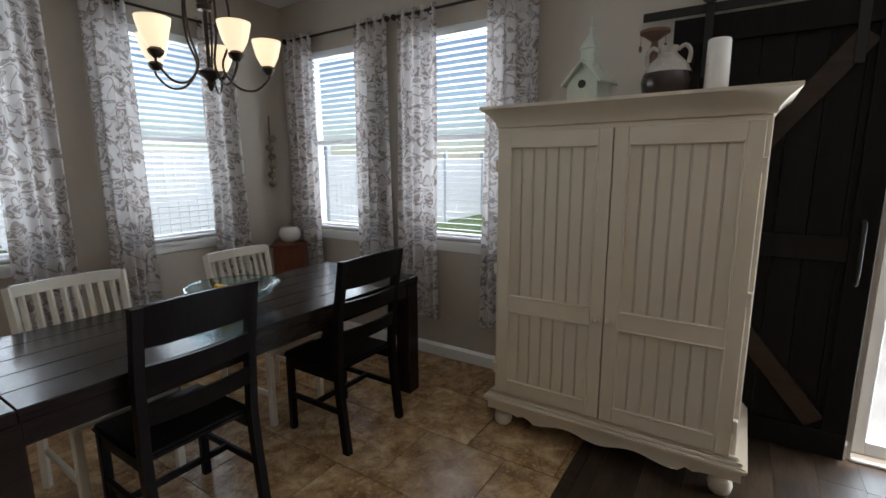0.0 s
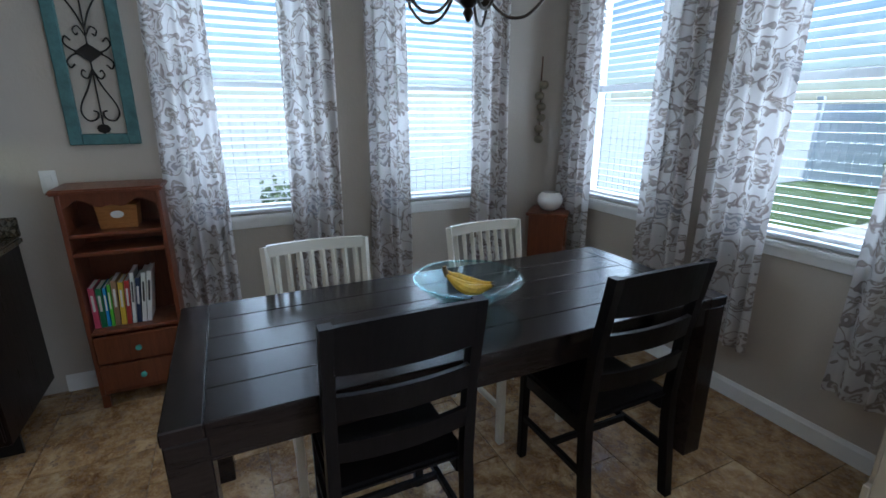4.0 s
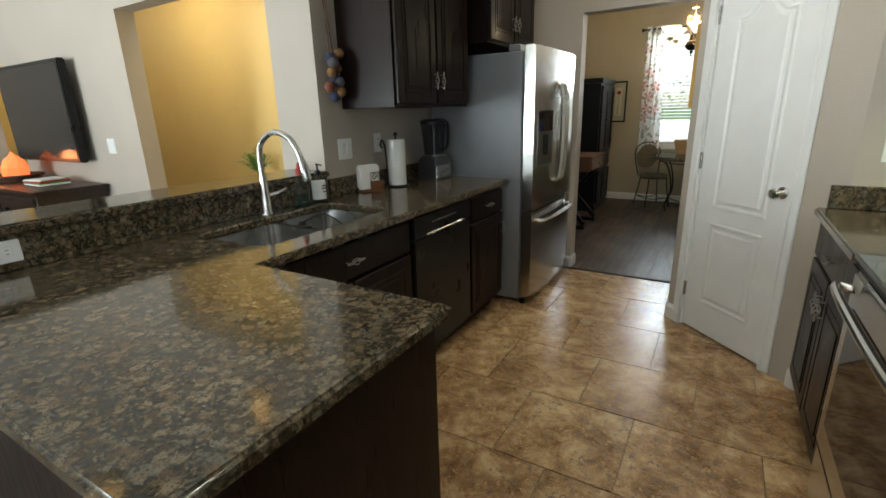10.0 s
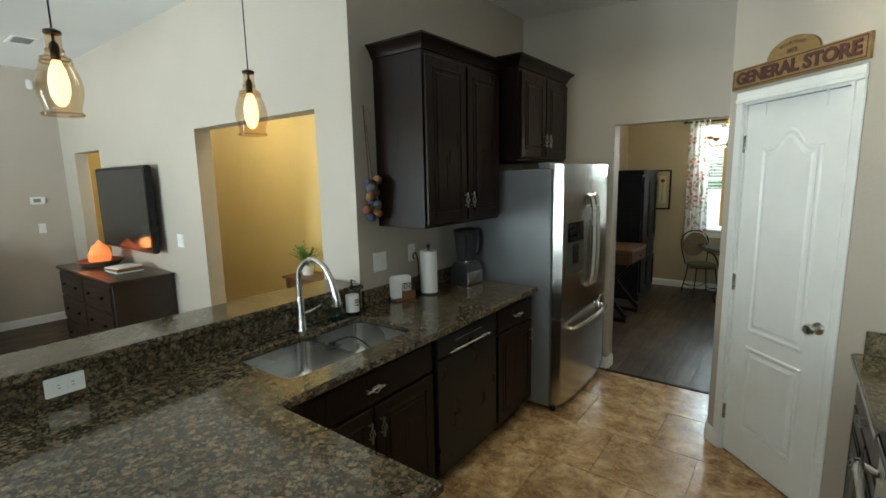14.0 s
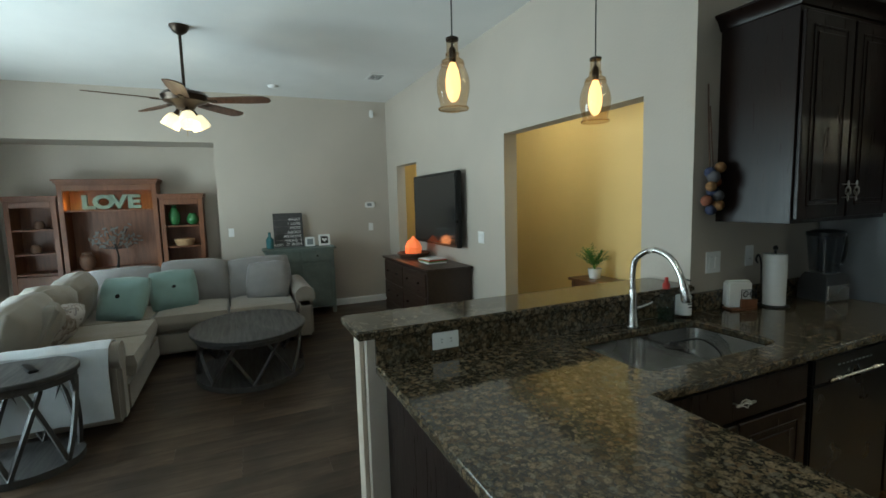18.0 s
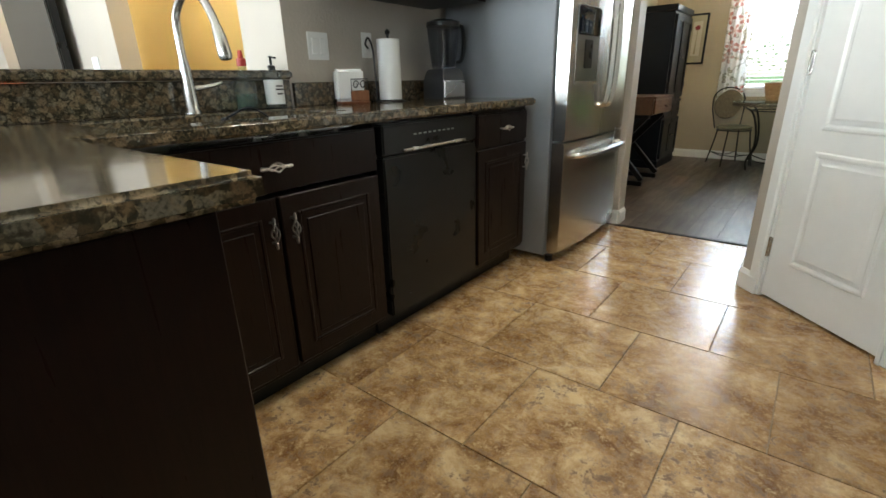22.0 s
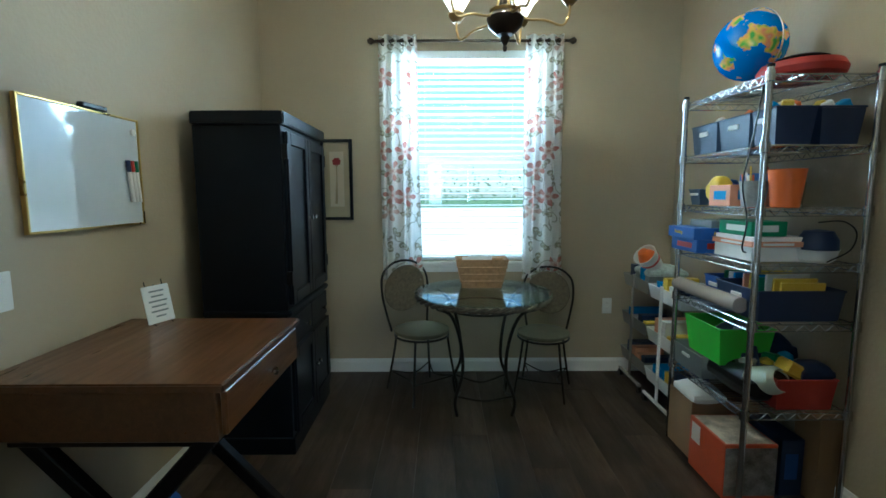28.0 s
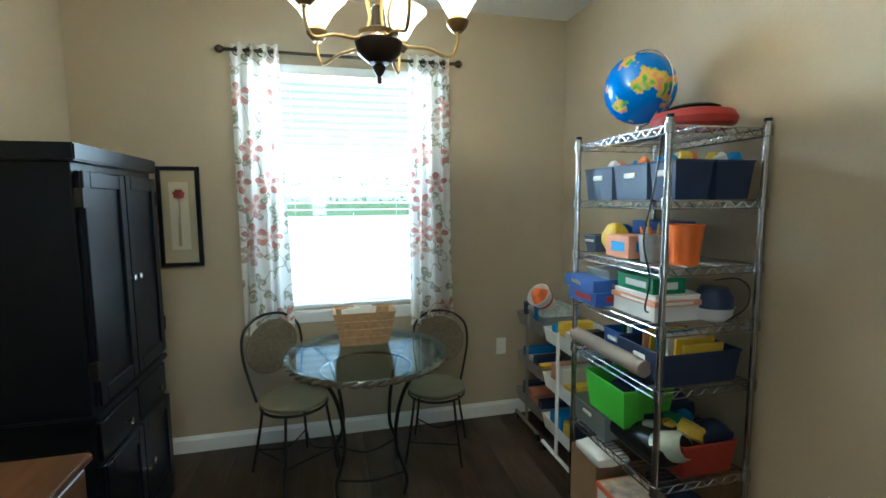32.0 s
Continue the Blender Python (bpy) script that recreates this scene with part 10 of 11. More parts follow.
part("border", joined(*[box(a, b, 0.002) for a, b in (((-0.375, -0.019, -0.048), (0.375, -0.0162, -0.043)), ((-0.375, -0.019, 0.043), (0.375, -0.0162, 0.048)), ((-0.375, -0.019, -0.043), (-0.37, -0.0162, 0.043)), ((0.37, -0.019, -0.043), (0.375, -0.0162, 0.043)))]), SIGNRED, sg)
RX = Matrix.Rotation(radians(90), 4, "X")
t = text_mesh("GENERAL STORE", 0.088, 0.003, heavy=0.0035)
part("lettering", moved(t, Matrix.Translation((0, -0.018, -0.002)) @ RX @ Matrix.Scale(1.06, 4, (1, 0, 0))), SIGNRED, sg)
t = text_mesh("ESTABLISHED", 0.026, 0.002)
bmesh.ops.transform(t, matrix=Matrix.Translation((0, 0, 0)), verts=t.verts)
for v in t.verts:
    a = math.pi / 2 - v.co.x / 0.12
    r_ = 0.088 + v.co.y
    v.co = Vector((r_ * 1.35 * math.cos(a), -0.0175 + v.co.z * 0.3, 0.05 + r_ * 0.72 * math.sin(a)))
part("lettering", t, SIGNRED, sg)
t = text_mesh("1873", 0.03, 0.002)
part("lettering", moved(t, Matrix.Translation((0, -0.0175, 0.075)) @ RX), SIGNRED, sg)

# canvases in the hall
def canvas_paint():
    """Cream wash that turns ochre in cloudy patches towards the border."""
    m, nt, bs = nodes_of("painted_canvas")
    v = coords(nt)
    big, fine = noise_tex(nt, v, 5.0, 4, 0.6, 0.4), noise_tex(nt, v, 260.0, 2)
    c = ramp(nt, big, [(0.36, (0.5, 0.34, 0.12)), (0.46, (0.52, 0.43, 0.25)), (0.58, (0.56, 0.52, 0.4)), (0.72, (0.46, 0.44, 0.36))])
    nt.links.new(c, bs.inputs["Base Color"])
    bs.inputs["Roughness"].default_value = 0.75
    add_bump(nt, bs, fine, 0.3, 0.0008)
    return m


CANV = canvas_paint()
CEDGE = plain("canvas_edge_ochre", (0.5, 0.29, 0.07), 0.7, var=0.15)
BOTTLE = plain("bottle_wash", (0.36, 0.34, 0.28), 0.8, var=0.25, scale=30)
BOTTLE_LINE = plain("bottle_outline", (0.27, 0.255, 0.235), 0.8, var=0.3, scale=40)
OLIVE = plain("painted_olive", (0.17, 0.13, 0.14), 0.8, var=0.3, scale=60)
SPRIG = plain("sprig_green", (0.2, 0.19, 0.115), 0.8, var=0.3, scale=50)
FRUIT = plain("painted_fruit", (0.2, 0.09, 0.05), 0.8, var=0.3, scale=50)


def bottle_line(x, z, w, h, squat):
    """Outline of a corked bottle, in the canvas's x and z."""
    neck = w * 0.3
    side = [(w * 0.85, 0), (w, h * 0.06), (w, h * (0.3 if squat else 0.5)), (w * 0.75, h * (0.45 if squat else 0.62)), (neck, h * (0.56 if squat else 0.74)), (neck, h * 0.9), (neck * 1.3, h * 0.92), (neck * 1.2, h)]
    return [(x + a, z + b) for a, b in side] + [(x - a, z + b) for a, b in side[::-1]]


for y, z0, z1, w_, bottles in (
    (4.505, 1.35, 1.825, 0.19, ((0.028, 0.03, 0.115, True), (-0.048, 0.018, 0.165, False))),
    (4.78, 1.42, 1.893, 0.185, ((-0.005, 0.026, 0.17, False),)),
):
    cv = thing("canvas_print", Matrix.Translation((XH - 0.002, y, 0)) @ Matrix.Rotation(radians(-90), 4, "Z"), "ochre edged canvas painting of glass bottles with herb sprigs", "picture", "hall canvases")
    part("canvas", box((-w_ / 2, -0.024, z0), (w_ / 2, 0, z1), 0.003), CEDGE, cv)
    part("painting", box((-w_ / 2 + 0.002, -0.0255, z0 + 0.002), (w_ / 2 - 0.002, -0.0242, z1 - 0.002)), CANV, cv)
    zm = z0 + 0.165
    rnd = random.Random(int(y * 100))
    for x_, w2, h2, squat in bottles:
        out = bottle_line(x_, zm, w2, h2, squat)
        pb = part("painted_bottle", prism(out, 0, 0.001, Matrix.Translation((0.0, -0.0256, 0)) @ UPRIGHT_Y), BOTTLE, cv)
        part("bottle_outline", tube([(a, -0.0266, b) for a, b in out], 0.0016, 4, True), BOTTLE_LINE, pb)
        part("cork", box((x_ - w2 * 0.32, -0.0275, zm + h2 * 0.93), (x_ + w2 * 0.32, -0.0262, zm + h2 * 1.07)), BOTTLE_LINE, pb)
        for k in range(5):
            part("painted_olive", prism([(0.0085 * math.cos(q), 0.0085 * math.sin(q)) for q in [2 * math.pi * j / 10 for j in range(10)]], 0, 0.0006, Matrix.Translation((x_ + rnd.uniform(-0.6, 0.6) * w2, -0.0268 - 0.0007 * k, zm + 0.012 + 0.007 * k)) @ UPRIGHT_Y), OLIVE, pb)
    for base, rise, nst, size in ((z1 - 0.06, -0.1, 5, 0.02), (zm - 0.02, -0.1, 4, 0.026)):
        sp = B()
        for k in range(nst):
            lean = -0.7 + 1.6 * k / nst + rnd.uniform(-0.12, 0.12)
            for j in range(6):
                v = j / 5
                turn = -1.2 + lean * 0.9 + (0.7 if j % 2 else -0.7)
                m_ = Matrix.Translation((0.01 + lean * abs(rise) * v * 0.7, -0.0285, base + rise * v * (1 - 0.45 * abs(lean)))) @ UPRIGHT_Y @ Matrix.Rotation(turn, 4, "Z")
                add_prism(sp, [(0, 0), (size * 0.4, size * 0.2), (size, 0), (size * 0.4, -size * 0.2)], 0, 0.0008, m_)
        part("painted_sprig", sp, SPRIG, cv)
    for k in range(3):
        part("painted_fruit", prism([(0.01 * math.cos(q), 0.015 * math.sin(q)) for q in [2 * math.pi * j / 12 for j in range(12)]], 0, 0.0008, Matrix.Translation((-0.02 + 0.02 * k, -0.0295, z0 + 0.05 + 0.012 * (k % 2))) @ UPRIGHT_Y), FRUIT, cv)
wall_plate(on_wall(XH, 4.46, 1.178, "-x"), "white double rocker switch in the hall", "switch", 2)
wall_plate(on_wall(3.50, 3.62, 1.18, "-y"), "white double rocker switch at the end of the counter", "switch", 2)
wall_plate(on_wall(XR, 1.81, 1.206, "-x"), "white outlet over the counter", "outlet")
wall_plate(on_wall(XR, 3.30, 1.19, "-x"), "white outlet behind the mixer", "outlet")
wall_plate(on_wall(XR, 0.985, 1.19, "-x"), "white rocker switch beside the bookcase", "switch")
wall_plate(on_wall(XL, 3.12, 1.175, "+x"), "white double rocker switch over the sink counter", "switch", 2)
wall_plate(on_wall(XL, 3.42, 1.19, "+x"), "white outlet over the sink counter", "outlet")
wall_plate(on_wall(1.003, 1.53, 0.985, "+x") @ Matrix.Rotation(radians(90), 4, "Y"), "white double outlet lying sideways in the granite bar face", "outlet")
solid("motion_sensor", box((-0.03, -0.03, -0.055), (0.03, 0, 0.055), 0.012, seg=3), WHITEP, "small white motion sensor high on the wall", "sensor", Matrix.Translation((3.72, 3.618, 2.56)) @ Matrix.Scale(1.25, 4))
# recessed lights and ceiling vents; all lights but the first are added, unseen fill
CEIL_TILT = lambda x: Matrix.Rotation(math.atan((CEIL_Z - LOW_Z) / (XR - 0.95)) if x > 0.95 else 0.0, 4, "Y")
for x, y in ((3.1, 3.36), (2.75, 1.75), (2.0, 4.15)):
    rl = thing("recessed_light", Matrix.Translation((x, y, ceil_at(x))) @ CEIL_TILT(x), "white ceiling light, seen or added as unseen fill, switched on", "ceiling light", "recessed lights")
    part("trim_ring", lathe([(0.06, -0.0005), (0.085, -0.0005), (0.085, -0.006), (0.06, -0.01)], 28), WHITEP, rl)
    part("lamp_face", lathe([(0, -0.014), (0.045, -0.0135), (0.064, -0.011), (0.064, -0.0005), (0, -0.0005)], 24), emitter("recessed_lamp_face", (1.0, 0.88, 0.68), 14.0), rl)
    li = bpy.data.lights.new("recessed_glow", "SPOT")
    li.energy, li.color, li.spot_size, li.spot_blend, li.shadow_soft_size = (19 if y > 4 else 26 if y > 3 else 19), (1.0, 0.9, 0.74), radians(150 if y > 4 else 125), 1.0, 0.06
    o = new("recessed_glow", li)
    o.location = (x, y, ceil_at(x) - 0.03)


def vent(x, y, rz, w_=0.3, d_=0.2):
    v = thing("ceiling_vent", Matrix.Translation((x, y, ceil_at(x))) @ CEIL_TILT(x) @ Matrix.Rotation(rz, 4, "Z"), "white metal air vent with slats in the ceiling", "vent", "ceiling vents")
    part("backing", box((-w_ / 2 + 0.01, -d_ / 2 + 0.01, -0.004), (w_ / 2 - 0.01, d_ / 2 - 0.01, -0.001)), BLACKP, v)
    part("frame", joined(box((-w_ / 2, -d_ / 2, -0.01), (w_ / 2, -d_ / 2 + 0.025, -0.0005), 0.002), box((-w_ / 2, d_ / 2 - 0.025, -0.01), (w_ / 2, d_ / 2, -0.0005), 0.002), box((-w_ / 2, -d_ / 2 + 0.025, -0.01), (-w_ / 2 + 0.025, d_ / 2 - 0.025, -0.0005), 0.002), box((w_ / 2 - 0.025, -d_ / 2 + 0.025, -0.01), (w_ / 2, d_ / 2 - 0.025, -0.0005), 0.002)), WHITEP, v)
    n = 9
    for k in range(n):
        y_ = -d_ / 2 + 0.03 + (d_ - 0.06) * k / (n - 1)
        part("slat", box((-w_ / 2 + 0.026, -0.006, -0.001), (w_ / 2 - 0.026, 0.006, 0.001), m=Matrix.Translation((0, y_, -0.009)) @ Matrix.Rotation(radians(35), 4, "X")), WHITEP, v)
    return v


vent(1.92, 4.45, 0.0)
vent(-2.9, 2.42, 0.0)
vent(-0.3, 2.3, 0.0, 0.35, 0.25)

# stand mixer
mx = thing("stand_mixer", Matrix.Translation((3.66, 3.42, CT1)) @ Matrix.Rotation(radians(-25), 4, "Z") @ Matrix.Scale(1.0, 4), "black stand mixer with a polished steel bowl on the counter", "mixer")
part("base", joined(box((-0.09, -0.16, 0), (0.09, 0.1, 0.03), 0.02, seg=3), box((-0.05, 0.03, 0.02), (0.05, 0.1, 0.24), 0.025, seg=3)), BLACKP, mx)
hdm = tube([(0, 0.13, 0.285), (0, 0.1, 0.288), (0, 0.0, 0.29), (0, -0.1, 0.285), (0, -0.16, 0.278), (0, -0.175, 0.276)], [0.03, 0.052, 0.06, 0.058, 0.046, 0.025], 16)
part("motor_head", hdm, BLACKP, mx)
part("trim_band", tube([(0, -0.125, 0.2815), (0, -0.15, 0.279)], 0.056, 18), CHROME, mx)
part("bowl", lathe([(0, 0.03), (0.045, 0.03), (0.05, 0.04), (0.085, 0.09), (0.1, 0.15), (0.104, 0.19), (0.108, 0.193), (0.1, 0.19), (0.094, 0.15), (0.08, 0.095), (0.04, 0.05), (0, 0.048)], 28, Matrix.Translation((0, -0.085, 0))), CHROME, mx)
part("bowl_handle", tube(curve_pts([(0.095, -0.085, 0.17), (0.14, -0.085, 0.165), (0.145, -0.085, 0.12), (0.092, -0.085, 0.1)], 5), 0.007, 8), CHROME, mx)
part("attachment_hub", lathe([(0, 0), (0.022, 0), (0.024, 0.012), (0.015, 0.018), (0, 0.019)], 16, Matrix.Translation((0, -0.172, 0.28)) @ Matrix.Rotation(radians(90), 4, "X")), CHROME, mx)
part("whisk", joined(tube([(0, -0.085, 0.24), (0, -0.085, 0.17)], 0.008, 8), *[tube([(0.03 * math.sin(math.pi * v) * math.cos(a), -0.085 + 0.03 * math.sin(math.pi * v) * math.sin(a), 0.17 - 0.1 * v) for v in [j / 8 for j in range(9)]], 0.0015, 4) for a in (0, 1, 2, 3, 4, 5)]), CHROME, mx)

# potted plant
pt = thing("potted_plant", Matrix.Translation((3.75, 3.07, CT1)) @ Matrix.Scale(1.14, 4), "bushy green parlour palm in a white pot", "plant")
part("pot", lathe([(0, 0), (0.05, 0), (0.055, 0.004), (0.072, 0.115), (0.074, 0.12), (0.066, 0.12), (0.062, 0.1), (0, 0.1)], 28), WHITECER, pt)
part("soil", lathe([(0, 0.101), (0.06, 0.101), (0.06, 0.106), (0, 0.108)], 20), plain("soil", (0.03, 0.02, 0.012), 0.95, bscale=200, bump=0.6), pt)


def fronds(n, length, spread, seed, leaf_n=9, leaf_l=0.07, leaf_w=0.009):
    """Arching fronds with narrow leaflets."""
    rnd = random.Random(seed)
    st, lf = B(), B()
    for k in range(n):
        a = rnd.uniform(0, 6.283)
        L, sp_ = length * rnd.uniform(0.65, 1.0), spread * rnd.uniform(0.25, 1.0)
        c_, s_ = math.cos(a), math.sin(a)
        pts = [Vector((sp_ * c_ * t ** 1.4, sp_ * s_ * t ** 1.4, L * (t - 0.28 * (sp_ / max(spread, 1e-3)) * t * t))) for t in [j / 8 for j in range(9)]]
        add_tube(st, pts, [0.0022 - 0.0015 * j / 8 for j in range(9)], 4)
        for j in range(leaf_n):
            t = 0.3 + 0.7 * j / (leaf_n - 1)
            i = min(7, int(t * 8))
            p = pts[i].lerp(pts[i + 1], t * 8 - i)
            d = (pts[i + 1] - pts[i]).normalized()
            for s in (-1, 1):
                side = d.cross(Vector((0, 0, 1)))
                side = (side.normalized() if side.length > 1e-3 else Vector((1, 0, 0))) * s
                tip = (d * 0.65 + side * rnd.uniform(0.5, 0.9) + Vector((0, 0, rnd.uniform(-0.35, 0.1)))).normalized() * leaf_l * rnd.uniform(0.7, 1.15) * (1 - 0.4 * t)
                wv = tip.cross(Vector((rnd.uniform(-0.3, 0.3), rnd.uniform(-0.3, 0.3), 1))).normalized() * leaf_w * rnd.uniform(0.8, 1.2)
                q = [p, p + tip * 0.4 + wv, p + tip, p + tip * 0.4 - wv]
                lf.faces.new([lf.verts.new(v) for v in q])
    return st, lf


st_, lf_ = fronds(46, 0.3, 0.15, 5)
moved(st_, Matrix.Translation((0, 0, 0.1)))
moved(lf_, Matrix.Translation((0, 0, 0.1)))
part("stem", st_, GREENLEAF, pt)
tagged(part("leaf", lf_, GREENLEAF, pt), kind="stuff")
gp = thing("green_pears", Matrix.Translation((3.69, 2.945, CT1)), "two small green ceramic pears beside the pot", "ornament")
for x, y in ((0, 0), (0.02, -0.055)):
    part("pear", lathe([(0, 0), (0.02, 0.002), (0.027, 0.02), (0.02, 0.038), (0.011, 0.05), (0.003, 0.056), (0, 0.06)], 14, Matrix.Translation((x, y, 0))), plain("pear_green", (0.18, 0.2, 0.03), 0.35), gp)

# rustic gather sign behind the range
gs = thing("kitchen_sign", Matrix.Translation((XR - 0.004, 2.43, 1.285)) @ Matrix.Rotation(radians(-90), 4, "Z"), "weathered wooden plaque behind the range", "sign")
part("board", box((-0.25, -0.02, -0.085), (0.25, 0, 0.085), 0.004), wood("grey_weathered_board", (0.13, 0.11, 0.08), (0.27, 0.23, 0.17), 0, 4.0, 0.7, 9), gs)
part("lower_board", box((-0.245, -0.024, -0.08), (0.235, -0.0205, -0.022), 0.002), wood("whitewashed_board", (0.3, 0.22, 0.14), (0.5, 0.4, 0.29), 0, 4.0, 0.7, 9), gs, "whitewashed lower board")
t = text_mesh("gather", 0.13, 0.006, heavy=0.003)
part("lettering", moved(t, Matrix.Translation((0, -0.027, 0.03)) @ RX @ Matrix.Scale(1.1, 4, (1, 0, 0))), plain("galvanised_letters", (0.19, 0.16, 0.125), 0.6, 0.3, 0.3, 30), gs)

# utensil crock
uc = thing("utensil_crock", Matrix.Translation((3.66, 1.825, CT1)) @ Matrix.Scale(1.14, 4), "white mottled crock full of metal utensils", "utensil holder")
part("crock", lathe([(0, 0), (0.058, 0), (0.062, 0.005), (0.064, 0.145), (0.066, 0.15), (0.058, 0.15), (0.055, 0.01), (0, 0.01)], 28), plain("mottled_white_stoneware", (0.58, 0.56, 0.5), 0.4, var=0.25, scale=22), uc)
rnd = random.Random(8)
for k in range(6):
    a = 0.5 + k * 1.05
    c_, s_ = math.cos(a), math.sin(a)
    L = rnd.uniform(0.19, 0.235)
    u = part("utensil", tube([(0.01 * c_, 0.01 * s_, 0.02), (0.05 * c_, 0.05 * s_, L - 0.03)], 0.004, 6), CHROME, uc)
    part("utensil_head", lathe([(0, -0.035), (0.018, -0.025), (0.026, 0), (0.02, 0.028), (0, 0.036)], 14, Matrix.Translation((0.058 * c_, 0.058 * s_, L)) @ Euler((0.3 * s_, -0.3 * c_, a)).to_matrix().to_4x4() @ Matrix.Scale(0.35, 4, (1, 0, 0))), CHROME, u)
solid("power_cord", tube(curve_pts([(3.905, 1.80, 1.18), (3.88, 1.77, 1.10), (3.87, 1.68, 1.05), (3.87, 1.58, 1.0), (3.86, 1.49, 0.94)], 6), 0.004, 6), BLACKP, "black power cord from the outlet to the coffee maker", "cable")

# coffee maker; front towards -x
cm = thing("coffee_maker", Matrix.Translation((3.735, 1.345, CT1)) @ Matrix.Rotation(radians(-78), 4, "Z"), "black and silver coffee maker with a water tank", "coffee maker")
part("base_plate", box((-0.13, -0.15, 0), (0.02, 0.1, 0.022), 0.008, seg=2), BLACKP, cm)
part("drip_tray", box((-0.12, -0.145, 0.0222), (0.01, -0.04, 0.028), 0.003), STEEL_H, cm)
part("tower", box((-0.12, 0.0, 0.022), (0.02, 0.1, 0.255), 0.012, seg=2), BLACKP, cm)
part("head", box((-0.13, -0.13, 0.255), (0.02, 0.105, 0.352), 0.016, seg=3), BLACKP, cm)
part("lid", box((-0.128, -0.125, 0.3525), (0.133, 0.1, 0.368), 0.007, seg=2), BLACKP, cm)
part("brew_face", box((-0.105, -0.142, 0.265), (-0.01, -0.1305, 0.335), 0.008, seg=2), STEEL_H, cm)
part("control_panel", box((0.022, -0.13, 0.0), (0.128, 0.1, 0.2), 0.01, seg=2), STEEL_H, cm)
for k in range(5):
    part("button", box((0.038, -0.134, 0.03 + 0.022 * k), (0.112, -0.1302, 0.044 + 0.022 * k), 0.002), BLACKP, cm)
part("dial", lathe([(0, 0), (0.02, 0), (0.018, 0.014), (0, 0.015)], 18, Matrix.Translation((0.075, -0.1305, 0.168)) @ Matrix.Rotation(radians(90), 4, "X")), BLACKP, cm)
part("water_tank", box((0.024, -0.115, 0.202), (0.13, 0.1, 0.352), 0.01, seg=2), glass("smoky_tank", (0.55, 0.58, 0.66), 0.06), cm)
part("carafe", lathe([(0, 0.03), (0.05, 0.03), (0.058, 0.05), (0.058, 0.12), (0.04, 0.15), (0.03, 0.165)], 24, Matrix.Translation((-0.055, -0.075, 0))), CLEAR, cm)
part("carafe_lid", lathe([(0, 0.165), (0.032, 0.165), (0.034, 0.18), (0, 0.185)], 20, Matrix.Translation((-0.055, -0.075, 0))), BLACKP, cm)

# crystal bowl on the tall cabinet
solid("crystal_bowl", lathe([(0, 0), (0.06, 0), (0.07, 0.01), (0.1, 0.05), (0.13, 0.1), (0.125, 0.1), (0.095, 0.055), (0.06, 0.016), (0, 0.012)], 16), plain("cut_crystal_silver", (0.7, 0.69, 0.66), 0.22, 0.6, 0.45, 45, bump=0.8, bscale=70), "silver faceted bowl on top of the tall cabinet", "bowl", Matrix.Translation((3.64, 2.47, 2.6035)) @ Matrix.Scale(1.45, 4), smooth=10)

# left counter things
nh = thing("napkin_holder", Matrix.Translation((1.075, 3.22, CT1)) @ Matrix.Rotation(radians(68), 4, "Z") @ Matrix.Scale(0.8, 4, (1, 0, 0)), "white napkins in a wooden holder with iron scrolls", "napkin holder")
part("napkin", box((-0.085, -0.028, 0.012), (0.085, 0.028, 0.155), 0.012, seg=3), PAPER, nh)
part("wood_base", box((-0.075, -0.05, 0), (0.1, 0.045, 0.0115), 0.003), PINE, nh)
part("wood_front", box((-0.01, -0.05, 0.012), (0.1, -0.034, 0.06), 0.003), PINE, nh)
for s in (-1, 1):
    part("scroll", tube([(0.045 + s * 0.022 + 0.02 * (1 - 0.6 * v) * math.cos(s * 7 * v), -0.042, 0.085 + 0.02 * (1 - 0.6 * v) * math.sin(7 * v)) for v in [j / 16 for j in range(17)]], 0.0028, 5), IRON, nh)
part("top_rail", tube([(-0.005, -0.042, 0.06), (-0.005, -0.042, 0.11), (0.095, -0.042, 0.11), (0.095, -0.042, 0.06)], 0.0028, 5), IRON, nh)
th = thing("paper_towel_holder", Matrix.Translation((1.13, 3.44, CT1)), "white paper towel roll on a black iron holder", "paper towel holder")
part("roll", lathe([(0.02, 0.012), (0.055, 0.012), (0.056, 0.02), (0.056, 0.28), (0.055, 0.288), (0.02, 0.288)], 28), PAPER, th)
part("stand", joined(lathe([(0, 0), (0.075, 0), (0.075, 0.006), (0.06, 0.011), (0, 0.011)], 24), tube([(0, 0, 0.01), (0, 0, 0.31)], 0.006, 8), lathe([(0, 0.305), (0.012, 0.312), (0.012, 0.326), (0, 0.336)], 12)), IRON, th)
part("scroll_arm", tube(curve_pts([(-0.02, -0.07, 0.008), (-0.02, -0.078, 0.12), (-0.02, -0.085, 0.24), (-0.02, -0.11, 0.29), (-0.02, -0.13, 0.265), (-0.02, -0.115, 0.245)], 5), 0.005, 6), IRON, th)
bl = thing("blender", Matrix.Translation((1.16, 3.84, CT1)) @ Matrix.Rotation(radians(80), 4, "Z"), "blender with a smoky clear jar on a grey base", "blender")
part("base", lathe([(0, 0), (0.115, 0), (0.118, 0.01), (0.115, 0.1), (0.098, 0.14), (0.085, 0.155), (0, 0.155)], 4, Matrix.Rotation(radians(45), 4, "Z")), plain("dark_grey_plastic", (0.05, 0.05, 0.052), 0.35, var=0.1, bump=0.03), bl)
part("front_panel", box((-0.078, -0.0895, 0.008), (0.078, -0.079, 0.095), 0.005), STEEL, bl, "brushed grey front panel")
